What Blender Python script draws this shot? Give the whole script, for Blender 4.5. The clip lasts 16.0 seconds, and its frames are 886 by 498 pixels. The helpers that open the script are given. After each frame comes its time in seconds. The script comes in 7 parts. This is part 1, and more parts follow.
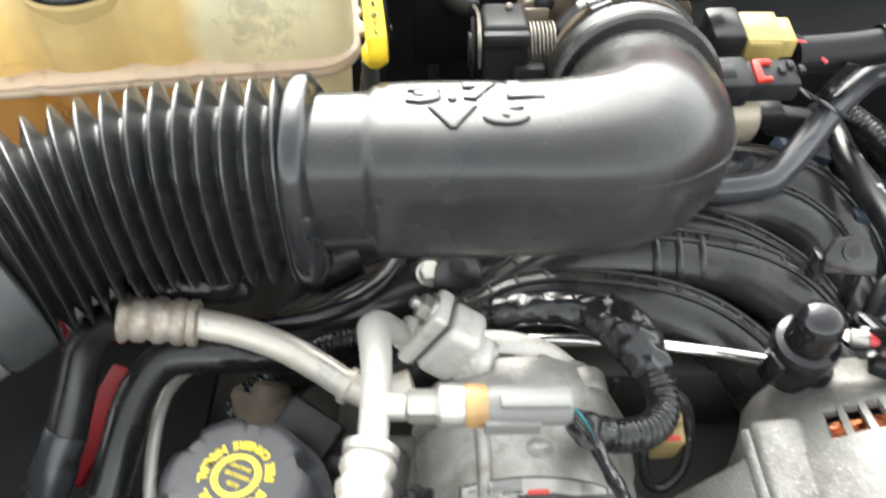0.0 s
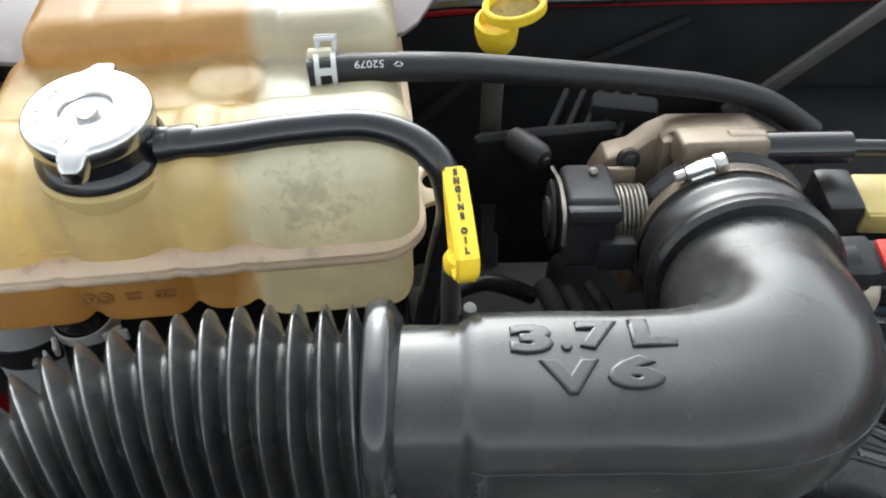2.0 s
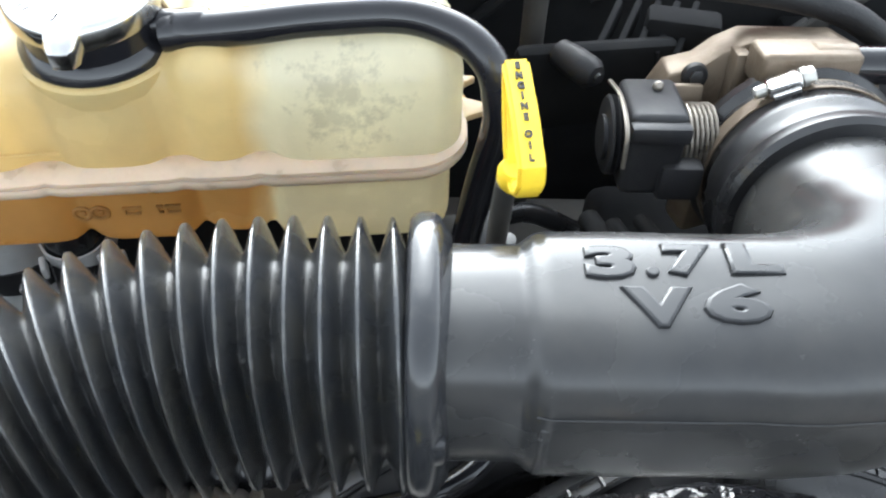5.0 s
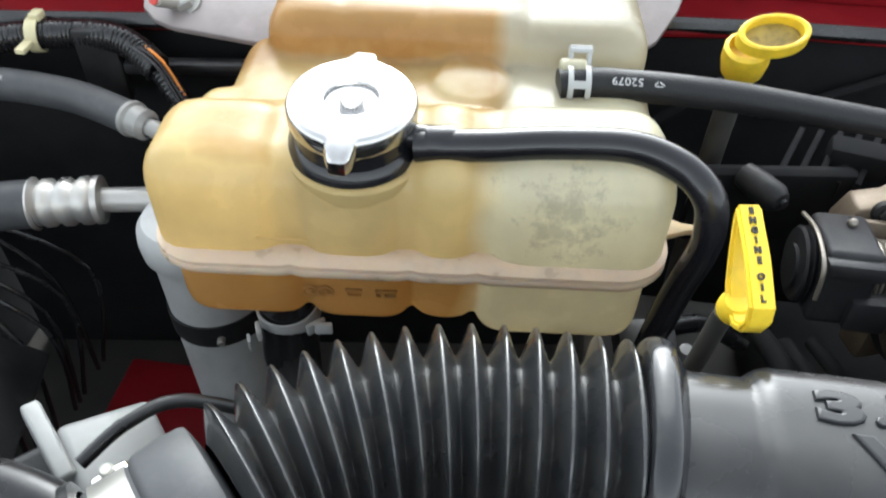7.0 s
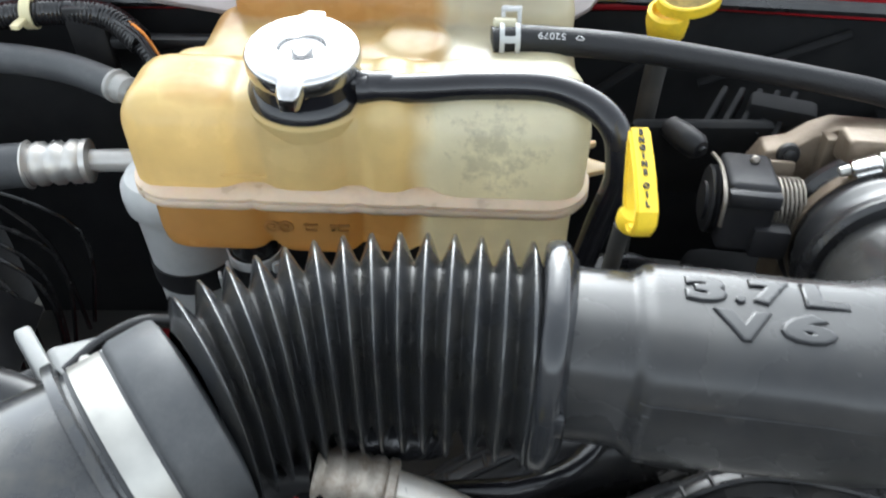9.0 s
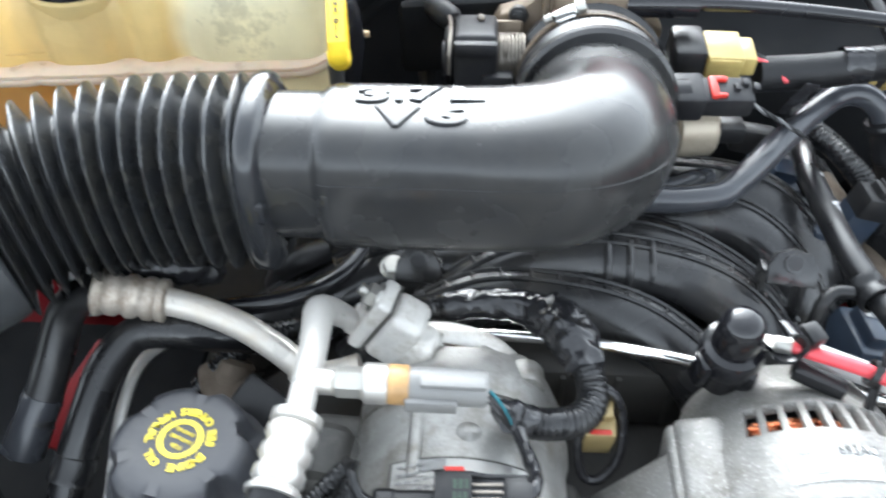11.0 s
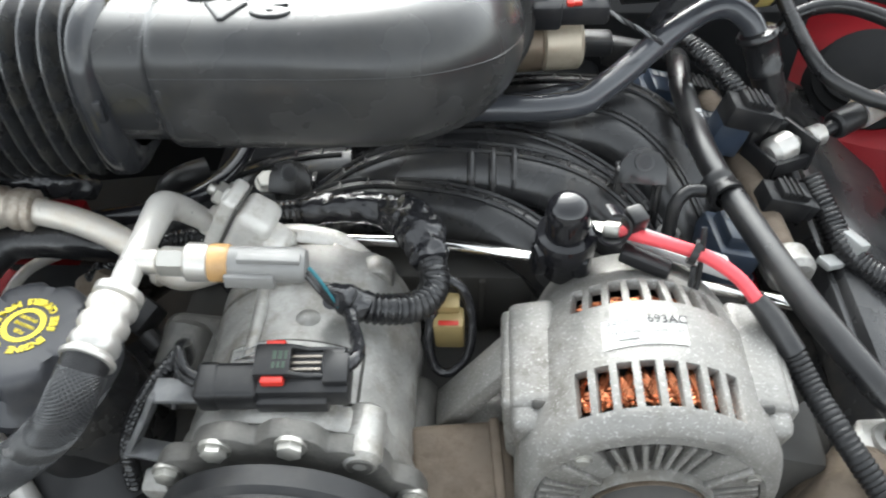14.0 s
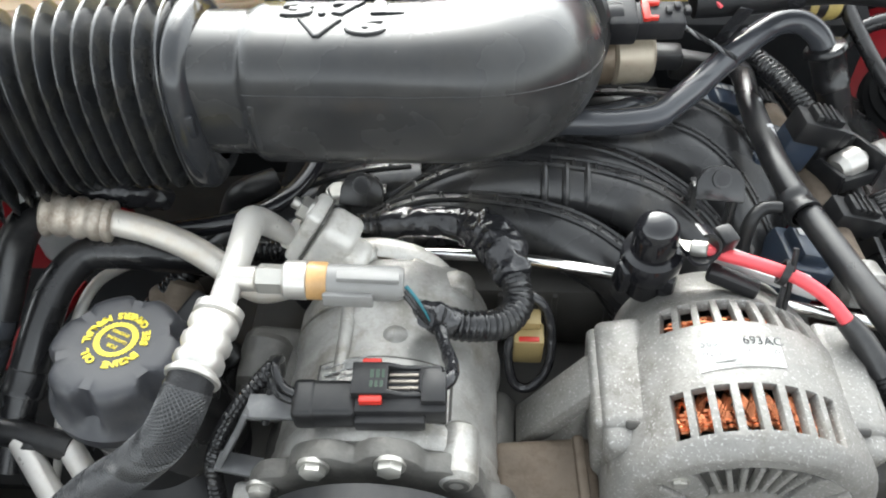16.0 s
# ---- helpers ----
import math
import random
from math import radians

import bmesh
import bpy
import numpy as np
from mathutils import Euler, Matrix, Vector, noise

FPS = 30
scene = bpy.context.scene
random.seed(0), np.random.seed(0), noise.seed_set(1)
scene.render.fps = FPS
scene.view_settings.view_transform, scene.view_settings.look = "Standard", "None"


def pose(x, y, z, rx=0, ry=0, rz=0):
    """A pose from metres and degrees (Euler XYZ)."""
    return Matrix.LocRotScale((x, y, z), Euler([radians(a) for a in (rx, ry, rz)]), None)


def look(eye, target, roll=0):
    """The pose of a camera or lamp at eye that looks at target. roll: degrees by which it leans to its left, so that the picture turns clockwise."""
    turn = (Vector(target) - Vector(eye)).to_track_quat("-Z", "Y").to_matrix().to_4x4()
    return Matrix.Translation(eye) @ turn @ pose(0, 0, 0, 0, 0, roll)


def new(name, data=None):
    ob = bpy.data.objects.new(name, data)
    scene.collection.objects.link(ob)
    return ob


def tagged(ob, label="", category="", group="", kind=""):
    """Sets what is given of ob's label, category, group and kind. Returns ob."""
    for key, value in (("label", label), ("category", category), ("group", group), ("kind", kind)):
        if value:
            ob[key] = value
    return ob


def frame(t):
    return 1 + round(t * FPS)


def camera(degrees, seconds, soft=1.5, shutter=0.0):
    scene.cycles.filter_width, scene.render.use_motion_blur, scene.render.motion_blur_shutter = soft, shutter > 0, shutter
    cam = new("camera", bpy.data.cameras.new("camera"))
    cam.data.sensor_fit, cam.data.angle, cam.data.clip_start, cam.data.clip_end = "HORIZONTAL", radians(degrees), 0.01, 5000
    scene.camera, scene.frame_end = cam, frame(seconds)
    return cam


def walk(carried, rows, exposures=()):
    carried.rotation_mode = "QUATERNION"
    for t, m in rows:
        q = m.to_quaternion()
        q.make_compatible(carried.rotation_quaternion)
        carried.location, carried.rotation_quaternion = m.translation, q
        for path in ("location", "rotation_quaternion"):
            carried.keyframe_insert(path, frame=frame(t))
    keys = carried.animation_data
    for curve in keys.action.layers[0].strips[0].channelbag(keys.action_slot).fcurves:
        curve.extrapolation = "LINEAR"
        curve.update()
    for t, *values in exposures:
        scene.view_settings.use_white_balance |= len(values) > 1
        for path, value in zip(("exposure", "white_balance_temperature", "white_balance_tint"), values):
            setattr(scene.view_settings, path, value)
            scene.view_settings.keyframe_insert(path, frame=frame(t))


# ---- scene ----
cam = camera(58.15, 16.0, soft=2.0, shutter=0.5)
PATH = [
    (0, (0.00226, -0.00059, 1.34697), (-0.00093, 1.37438, -0.10542), -0.900),
    (0.5, (-0.02709, 0.03296, 1.37309), (-0.02965, 1.41794, -0.06976), -1.210),
    (1, (-0.03855, 0.06648, 1.39851), (-0.03733, 1.45647, -0.03951), -0.868),
    (1.5, (-0.03873, 0.09502, 1.39299), (-0.02332, 1.50488, -0.02548), -0.290),
    (2, (-0.04217, 0.11656, 1.37012), (-0.03110, 1.52872, -0.04611), -0.470),
    (2.5, (-0.04641, 0.14587, 1.35148), (-0.02752, 1.54078, -0.08166), 0.047),
    (3, (-0.05313, 0.15674, 1.34421), (-0.02850, 1.54116, -0.09898), 0.534),
    (3.5, (-0.05234, 0.15914, 1.33761), (-0.01755, 1.52378, -0.12409), 1.116),
    (3.7, (-0.05236, 0.15644, 1.33839), (-0.01762, 1.51364, -0.13021), 1.188),
    (5.8, (-0.10049, 0.13724, 1.31269), (-0.12067, 1.46258, -0.18499), 2.486),
    (6, (-0.11447, 0.13669, 1.32538), (-0.21390, 1.46546, -0.16609), 2.294),
    (6.5, (-0.12291, 0.13636, 1.34139), (-0.27933, 1.48455, -0.12760), 1.790),
    (7, (-0.12500, 0.13136, 1.35831), (-0.30993, 1.54701, -0.04231), 1.272),
    (7.5, (-0.11825, 0.12555, 1.36573), (-0.31059, 1.56277, -0.01174), 0.850),
    (8, (-0.11354, 0.11530, 1.36569), (-0.30223, 1.55852, -0.00599), 0.852),
    (8.2, (-0.10844, 0.11158, 1.36497), (-0.30278, 1.55296, -0.00786), 0.655),
    (10.3, (-0.01308, -0.00627, 1.35785), (-0.19900, 1.42028, -0.03153), 0.034),
    (10.5, (0.00354, -0.01089, 1.35103), (-0.17759, 1.41529, -0.03937), -0.298),
    (11, (0.05021, -0.02462, 1.35887), (-0.04271, 1.36835, -0.07326), -0.887),
    (11.5, (0.10928, -0.03793, 1.35001), (0.01410, 1.34482, -0.09185), -1.137),
    (12, (0.15064, -0.05008, 1.34293), (0.05766, 1.33196, -0.09976), -1.409),
    (12.5, (0.15707, -0.05590, 1.33884), (0.06613, 1.32199, -0.10793), -1.461),
    (13, (0.15929, -0.05476, 1.33716), (0.05602, 1.31795, -0.11370), -2.020),
    (13.5, (0.16763, -0.06042, 1.33172), (0.06141, 1.30937, -0.12169), -2.435),
    (14, (0.14263, -0.06808, 1.33225), (0.03385, 1.30274, -0.12000), -2.663),
    (14.5, (0.12501, -0.07356, 1.34038), (0.01596, 1.29780, -0.11134), -2.607),
    (15, (0.10977, -0.07427, 1.34642), (-0.00719, 1.29632, -0.10542), -2.632),
    (15.5, (0.09821, -0.06658, 1.34430), (-0.02459, 1.30362, -0.10741), -2.631),
    (16, (0.09717, -0.06246, 1.34131), (-0.02010, 1.30201, -0.11625), -2.382),
]
EXPOSURES = [(0, 2.76, 6650, 5), (0.5, 2.70, 6550, 5), (1, 2.56, 6450, 5), (1.5, 2.20, 6350, 5), (2.5, 1.98, 6100, 5), (3.5, 2.0, 5950, 5), (6, 2.95, 5950, 5), (6.5, 2.54, 6050, 5), (7, 2.10, 6100, 5), (8, 1.81, 6100, 5), (10.5, 2.83, 5850, 5), (11.5, 2.56, 6100, 5), (12.5, 2.41, 6200, 5), (13.5, 2.46, 6300, 5), (14.5, 2.53, 6350, 5), (16, 2.56, 6400, 5)]
walk(cam, [(t, look(eye, target, roll)) for t, eye, target, roll in PATH], EXPOSURES)

# ---- daylight: bright overcast sky with a wide, weak sun ----
world = bpy.data.worlds.new("sky")
scene.world = world
world.use_nodes = True
wn, wl = world.node_tree.nodes, world.node_tree.links
sky = wn.new("ShaderNodeTexSky")
sky.sky_type = "NISHITA"
sky.sun_disc = False
sky.sun_elevation, sky.sun_rotation = radians(34), radians(-5)
sky.air_density, sky.dust_density, sky.ozone_density = 1.0, 2.5, 0.6
pale = wn.new("ShaderNodeHueSaturation")
pale.inputs["Saturation"].default_value = 0.15
wl.new(sky.outputs[0], pale.inputs["Color"])
wl.new(pale.outputs[0], wn["Background"].inputs["Color"])
wn["Background"].inputs["Strength"].default_value = 0.15
sun_data = bpy.data.lights.new("sun", "SUN")
sun_data.energy, sun_data.angle, sun_data.color = 0.46, radians(70), (1.0, 0.985, 0.96)
sun = new("sun", sun_data)
sun.matrix_world = look((-0.16, 2.10, 2.21), (0, 0.3, 1.0))


# ---- materials ----
def mat(name, color, rough=0.5, metal=0.0, var=0.25, scale=25.0, bump=0.15, grain=500.0, dirt=None, dirt_amount=0.45, dirt_scale=18.0, dirt_cut=(0.48, 0.68),
        rough_var=0.12, spec=0.5, relief=None, sub=0.0, sub_radius=(0.01, 0.006, 0.003), lump=0.0, lump_scale=70.0, speck=None, speck_scale=700.0, speck_cut=(0.64, 0.69), speck_amount=0.6):
    m = bpy.data.materials.new(name)
    m.use_nodes = True
    n, l = m.node_tree.nodes, m.node_tree.links
    b = n["Principled BSDF"]
    b.inputs["Metallic"].default_value = metal
    b.inputs["Specular IOR Level"].default_value = spec
    if sub:
        b.inputs["Subsurface Weight"].default_value = sub
        b.inputs["Subsurface Radius"].default_value = sub_radius
        b.inputs["Subsurface Scale"].default_value = 1.0
    tc = n.new("ShaderNodeTexCoord")
    big = n.new("ShaderNodeTexNoise")
    big.inputs["Scale"].default_value, big.inputs["Detail"].default_value = scale, 6
    fine = n.new("ShaderNodeTexNoise")
    fine.inputs["Scale"].default_value, fine.inputs["Detail"].default_value = grain, 3
    for tex in (big, fine):
        l.new(tc.outputs["Object"], tex.inputs["Vector"])
    ramp = n.new("ShaderNodeMapRange")
    ramp.inputs[1].default_value, ramp.inputs[2].default_value = 0.3, 0.7
    ramp.inputs[3].default_value, ramp.inputs[4].default_value = 1 - var, 1 + var
    l.new(big.outputs[0], ramp.inputs[0])
    mul = n.new("ShaderNodeVectorMath")
    mul.operation = "SCALE"
    mul.inputs[0].default_value = color
    l.new(ramp.outputs[0], mul.inputs["Scale"])
    out = mul.outputs[0]
    if dirt:
        spot = n.new("ShaderNodeTexNoise")
        spot.inputs["Scale"].default_value, spot.inputs["Detail"].default_value = dirt_scale, 8
        spot.inputs["Roughness"].default_value = 0.7
        l.new(tc.outputs["Object"], spot.inputs["Vector"])
        cut = n.new("ShaderNodeMapRange")
        cut.inputs[1].default_value, cut.inputs[2].default_value = dirt_cut
        cut.inputs[4].default_value = dirt_amount
        l.new(spot.outputs[0], cut.inputs[0])
        mix = n.new("ShaderNodeMix")
        mix.data_type = "RGBA"
        mix.inputs[7].default_value = (*dirt, 1)
        l.new(cut.outputs[0], mix.inputs[0])
        l.new(out, mix.inputs[6])
        out = mix.outputs[2]
    if speck:
        dots = n.new("ShaderNodeTexNoise")
        dots.inputs["Scale"].default_value, dots.inputs["Detail"].default_value = speck_scale, 2
        l.new(tc.outputs["Object"], dots.inputs["Vector"])
        pick = n.new("ShaderNodeMapRange")
        pick.inputs[1].default_value, pick.inputs[2].default_value = speck_cut
        pick.inputs[4].default_value = speck_amount
        l.new(dots.outputs[0], pick.inputs[0])
        over = n.new("ShaderNodeMix")
        over.data_type = "RGBA"
        over.inputs[7].default_value = (*speck, 1)
        l.new(pick.outputs[0], over.inputs[0])
        l.new(out, over.inputs[6])
        out = over.outputs[2]
    l.new(out, b.inputs["Base Color"])
    rr = n.new("ShaderNodeMapRange")
    rr.inputs[1].default_value, rr.inputs[2].default_value = 0.3, 0.7
    rr.inputs[3].default_value, rr.inputs[4].default_value = max(0.03, rough - rough_var), min(1, rough + rough_var)
    l.new(big.outputs[0], rr.inputs[0])
    l.new(rr.outputs[0], b.inputs["Roughness"])
    if bump:
        bp = n.new("ShaderNodeBump")
        bp.inputs["Strength"].default_value, bp.inputs["Distance"].default_value = bump, relief or (0.00014 if metal < 0.2 else 0.0004)
        l.new(fine.outputs[0], bp.inputs["Height"])
        if lump:
            wavy = n.new("ShaderNodeTexNoise")
            wavy.inputs["Scale"].default_value, wavy.inputs["Detail"].default_value = lump_scale, 4
            l.new(tc.outputs["Object"], wavy.inputs["Vector"])
            bq = n.new("ShaderNodeBump")
            bq.inputs["Strength"].default_value, bq.inputs["Distance"].default_value = 0.6, lump
            l.new(wavy.outputs[0], bq.inputs["Height"])
            l.new(bq.outputs[0], bp.inputs["Normal"])
        l.new(bp.outputs[0], b.inputs["Normal"])
    return m


cast_speck = mat("speckled_cast_aluminium", (0.212, 0.205, 0.193), 0.50, metal=0.3, var=0.30, scale=30, bump=0.9, grain=380, dirt=(0.095, 0.086, 0.072), dirt_amount=0.75, dirt_scale=30, dirt_cut=(0.48, 0.64), relief=0.0005, lump=0.0022, lump_scale=80, speck=(0.55, 0.545, 0.53), speck_scale=760, speck_cut=(0.61, 0.68), speck_amount=0.45)
duct_black = mat("moulded_black_plastic", (0.0235, 0.024, 0.0252), 0.26, spec=0.38, var=0.2, bump=0.10, grain=900, dirt=(0.066, 0.061, 0.052), dirt_amount=0.42, dirt_scale=10, dirt_cut=(0.40, 0.76), rough_var=0.08)
ring_black = mat("glossy_black_flange", (0.020, 0.021, 0.0235), 0.17, spec=0.48, var=0.15, bump=0.05, dirt=(0.06, 0.056, 0.048), dirt_amount=0.3, dirt_scale=60, rough_var=0.05)
bellows_black = mat("bellows_black_plastic", (0.022, 0.0232, 0.0255), 0.18, spec=0.85, var=0.18, bump=0.12, dirt=(0.080, 0.073, 0.055), dirt_amount=0.42, dirt_scale=70, dirt_cut=(0.44, 0.76), rough_var=0.06)
rubber = mat("black_rubber", (0.011, 0.011, 0.012), 0.30, bump=0.15, grain=700, dirt=(0.05, 0.048, 0.045), dirt_amount=0.4, dirt_scale=30)
gloss_rubber = mat("smooth_black_rubber", (0.010, 0.010, 0.012), 0.17, bump=0.03, grain=600)
loom_plastic = mat("loom_black_plastic", (0.013, 0.013, 0.014), 0.20, bump=0.05, dirt=(0.042, 0.039, 0.034), dirt_amount=0.3, dirt_scale=50)
tape_black = mat("shiny_black_tape", (0.018, 0.018, 0.02), 0.13, bump=1.0, grain=140, rough_var=0.06, relief=0.0016)
conn_black = mat("connector_black_plastic", (0.0135, 0.0135, 0.0145), 0.40, spec=0.34, bump=0.06, dirt=(0.045, 0.042, 0.038), dirt_amount=0.4, dirt_scale=40)
manifold_black = mat("manifold_black_nylon", (0.022, 0.022, 0.023), 0.27, bump=0.1, dirt=(0.075, 0.068, 0.058), dirt_amount=0.45, dirt_scale=22)
grime = mat("grimy_black_metal", (0.042, 0.040, 0.037), 0.65, bump=0.4, grain=250, dirt=(0.075, 0.066, 0.053), dirt_amount=0.5, dirt_scale=16)
liner_black = mat("black_liner", (0.0145, 0.015, 0.016), 0.8, spec=0.06, bump=0.3, grain=200, dirt=(0.027, 0.026, 0.0245), dirt_amount=0.45, dirt_scale=9)
cast_alu = mat("cast_aluminium", (0.33, 0.322, 0.305), 0.44, metal=0.42, var=0.26, scale=36, bump=0.7, grain=520, dirt=(0.15, 0.135, 0.112), dirt_amount=0.7, dirt_scale=40, dirt_cut=(0.46, 0.64), relief=0.0004, lump=0.0020, lump_scale=60, speck=(0.5, 0.48, 0.44), speck_scale=600, speck_amount=0.3)
cast_dark = mat("stained_dark_casting", (0.085, 0.082, 0.076), 0.55, metal=0.2, var=0.3, scale=50, bump=0.6, grain=500, dirt=(0.16, 0.15, 0.135), dirt_amount=0.5, dirt_scale=90, lump=0.002, lump_scale=90)
cast_dull = mat("dull_cast_aluminium", (0.30, 0.295, 0.28), 0.5, metal=0.35, var=0.2, scale=30, bump=0.4, grain=500, dirt=(0.17, 0.155, 0.13), dirt_amount=0.6, dirt_scale=30)
pipe_alu = mat("aluminium_pipe", (0.47, 0.455, 0.43), 0.36, metal=0.3, var=0.14, scale=40, bump=0.2, grain=500, dirt=(0.33, 0.29, 0.23), dirt_amount=0.5, dirt_scale=40)
ferrule_alu = mat("bright_ferrule", (0.50, 0.485, 0.46), 0.38, metal=0.7, var=0.15, scale=60, bump=0.2, dirt=(0.42, 0.37, 0.29), dirt_amount=0.5, dirt_scale=60)
steel = mat("zinc_steel", (0.42, 0.41, 0.38), 0.42, metal=0.75, var=0.15, scale=60, bump=0.1)
chrome = mat("bright_steel", (0.74, 0.73, 0.71), 0.13, metal=1.0, var=0.06, scale=60, bump=0.02)
cap_steel = mat("stamped_steel_cap", (0.56, 0.555, 0.55), 0.17, metal=1.0, var=0.08, scale=40, bump=0.05, dirt=(0.45, 0.42, 0.38), dirt_amount=0.35, dirt_scale=50)
bronze = mat("bronze_tinted_casting", (0.145, 0.114, 0.083), 0.5, metal=0.5, var=0.2, scale=40, bump=0.4, grain=600, dirt=(0.10, 0.07, 0.046), dirt_amount=0.65, dirt_scale=50, lump=0.001, lump_scale=120)
# warm metal, made paler than pipe_alu to offset the shadow of the bellows
warm_lit_alu = mat("warm_lit_aluminium", (0.60, 0.565, 0.51), 0.36, metal=0.3, var=0.15, scale=50, bump=0.2, dirt=(0.46, 0.38, 0.28), dirt_amount=0.55, dirt_scale=50)
stained_alu = mat("brown_stained_aluminium", (0.42, 0.375, 0.32), 0.42, metal=0.4, var=0.25, scale=60, bump=0.3, dirt=(0.15, 0.105, 0.07), dirt_amount=0.75, dirt_scale=70)
satin_pipe = mat("satin_charcoal_plastic", (0.038, 0.040, 0.046), 0.2, var=0.12, bump=0.04)
brown_cast = mat("rusty_brown_casting", (0.12, 0.095, 0.072), 0.7, metal=0.3, var=0.3, scale=40, bump=0.6, grain=300, dirt=(0.07, 0.05, 0.033), dirt_amount=0.8, dirt_scale=45, lump=0.003, lump_scale=90)
copper = mat("enamelled_copper", (0.56, 0.20, 0.095), 0.28, metal=0.95, var=0.4, scale=160, bump=0.1)
spring_steel = mat("brown_spring_steel", (0.24, 0.215, 0.185), 0.38, metal=0.7, var=0.2, scale=80)
tb_black = mat("matt_black_housing", (0.014, 0.014, 0.016), 0.5, spec=0.3, bump=0.2, dirt=(0.04, 0.038, 0.035), dirt_amount=0.4, dirt_scale=60)
letter_black = mat("black_lettering", (0.015, 0.0155, 0.017), 0.30, spec=0.40, var=0.15, bump=0.05)
woven_grey = mat("woven_black_braid", (0.020, 0.0205, 0.022), 0.26, spec=0.7, var=0.2, bump=0.1)
braid = mat("braided_black_hose", (0.011, 0.011, 0.012), 0.46, spec=0.3, bump=1.0, grain=900, relief=0.0003)
yellow = mat("yellow_plastic", (0.80, 0.56, 0.03), 0.42, var=0.1, scale=80, bump=0.1, dirt=(0.35, 0.24, 0.04), dirt_amount=0.3, dirt_scale=120)
dark_yellow = mat("dark_yellow_plastic", (0.34, 0.25, 0.06), 0.5, var=0.3, scale=60, bump=0.1, dirt=(0.06, 0.045, 0.02), dirt_amount=0.8, dirt_scale=90)
pale_yellow = mat("pale_yellow_plastic", (0.40, 0.31, 0.105), 0.45, var=0.12, scale=80, bump=0.1, dirt=(0.26, 0.19, 0.07), dirt_amount=0.35, dirt_scale=100)
red_plastic = mat("red_plastic", (0.50, 0.03, 0.02), 0.4, var=0.1)
red_cable = mat("red_cable_insulation", (0.66, 0.07, 0.085), 0.4, var=0.12, scale=60, bump=0.08, dirt=(0.3, 0.02, 0.03), dirt_amount=0.4, dirt_scale=60)
red_paint = mat("red_car_paint", (0.185, 0.006, 0.010), 0.5, var=0.15, bump=0.02, spec=0.2, dirt=(0.12, 0.016, 0.015), dirt_amount=0.4, dirt_scale=14)
grey_plastic = mat("grey_plastic", (0.185, 0.183, 0.178), 0.42, var=0.1, bump=0.1, dirt=(0.13, 0.125, 0.115), dirt_amount=0.4, dirt_scale=50)
milky_tab = mat("milky_tab_plastic", (0.175, 0.152, 0.149), 0.45, spec=0.3, var=0.15, scale=30, bump=0.06, dirt=(0.12, 0.10, 0.095), dirt_amount=0.5, dirt_scale=25)
pale_plastic = mat("pale_grey_moulding", (0.27, 0.275, 0.27), 0.45, var=0.12, bump=0.1, dirt=(0.2, 0.19, 0.17), dirt_amount=0.4, dirt_scale=40)
added_wall_grey = mat("added_wall_dull", (0.14, 0.14, 0.137), 0.85, var=0.2, scale=2.5, bump=0.3, grain=120)
dusty_rubber = mat("dusty_grey_rubber", (0.042, 0.044, 0.047), 0.55, bump=0.3, grain=500, dirt=(0.09, 0.09, 0.088), dirt_amount=0.5, dirt_scale=40)
light_grey = mat("light_grey_plastic", (0.40, 0.405, 0.40), 0.45, var=0.12, bump=0.15, dirt=(0.26, 0.25, 0.22), dirt_amount=0.4, dirt_scale=30)
orange_ring = mat("orange_seal", (0.40, 0.24, 0.10), 0.4, var=0.3, scale=90, dirt=(0.24, 0.13, 0.05), dirt_amount=0.5, dirt_scale=120)
paper = mat("white_label", (0.74, 0.74, 0.72), 0.55, var=0.06, bump=0.05, dirt=(0.5, 0.48, 0.44), dirt_amount=0.35, dirt_scale=60)
silver_label = mat("silver_label", (0.48, 0.475, 0.46), 0.36, metal=0.6, var=0.15, dirt=(0.2, 0.19, 0.17), dirt_amount=0.5, dirt_scale=60)
ink = mat("black_ink", (0.02, 0.02, 0.022), 0.6, bump=0)
grey_ink = mat("grey_ink", (0.27, 0.27, 0.265), 0.6, bump=0)
yellow_ink = mat("yellow_print", (0.82, 0.66, 0.05), 0.6, bump=0, var=0.1, dirt=(0.3, 0.24, 0.05), dirt_amount=0.4, dirt_scale=150)
white_ink = mat("pale_print", (0.32, 0.32, 0.32), 0.6, bump=0)
cap_black = mat("oil_cap_black_plastic", (0.028, 0.029, 0.034), 0.45, bump=0.08, dirt=(0.085, 0.08, 0.075), dirt_amount=0.4, dirt_scale=35)
coil_blue = mat("dark_blue_plastic", (0.030, 0.042, 0.065), 0.4, bump=0.08, dirt=(0.07, 0.068, 0.066), dirt_amount=0.4, dirt_scale=30)
tan = mat("tan_plastic", (0.33, 0.25, 0.11), 0.5, bump=0.1, dirt=(0.16, 0.11, 0.055), dirt_amount=0.45)
cream_strap = mat("cream_strap", (0.62, 0.56, 0.34), 0.5)
nylon_white = mat("milky_nylon", (0.31, 0.28, 0.265), 0.45, sub=0.4, dirt=(0.42, 0.36, 0.3), dirt_amount=0.3, dirt_scale=25)
wire_teal = mat("teal_wire", (0.012, 0.13, 0.16), 0.4)
wire_orange = mat("orange_wire", (0.65, 0.22, 0.03), 0.4)
wire_green = mat("faint_green_print", (0.022, 0.045, 0.028), 0.5, bump=0)
asphalt = mat("asphalt", (0.05, 0.05, 0.05), 0.9, var=0.3, scale=4, bump=0.5, grain=120)


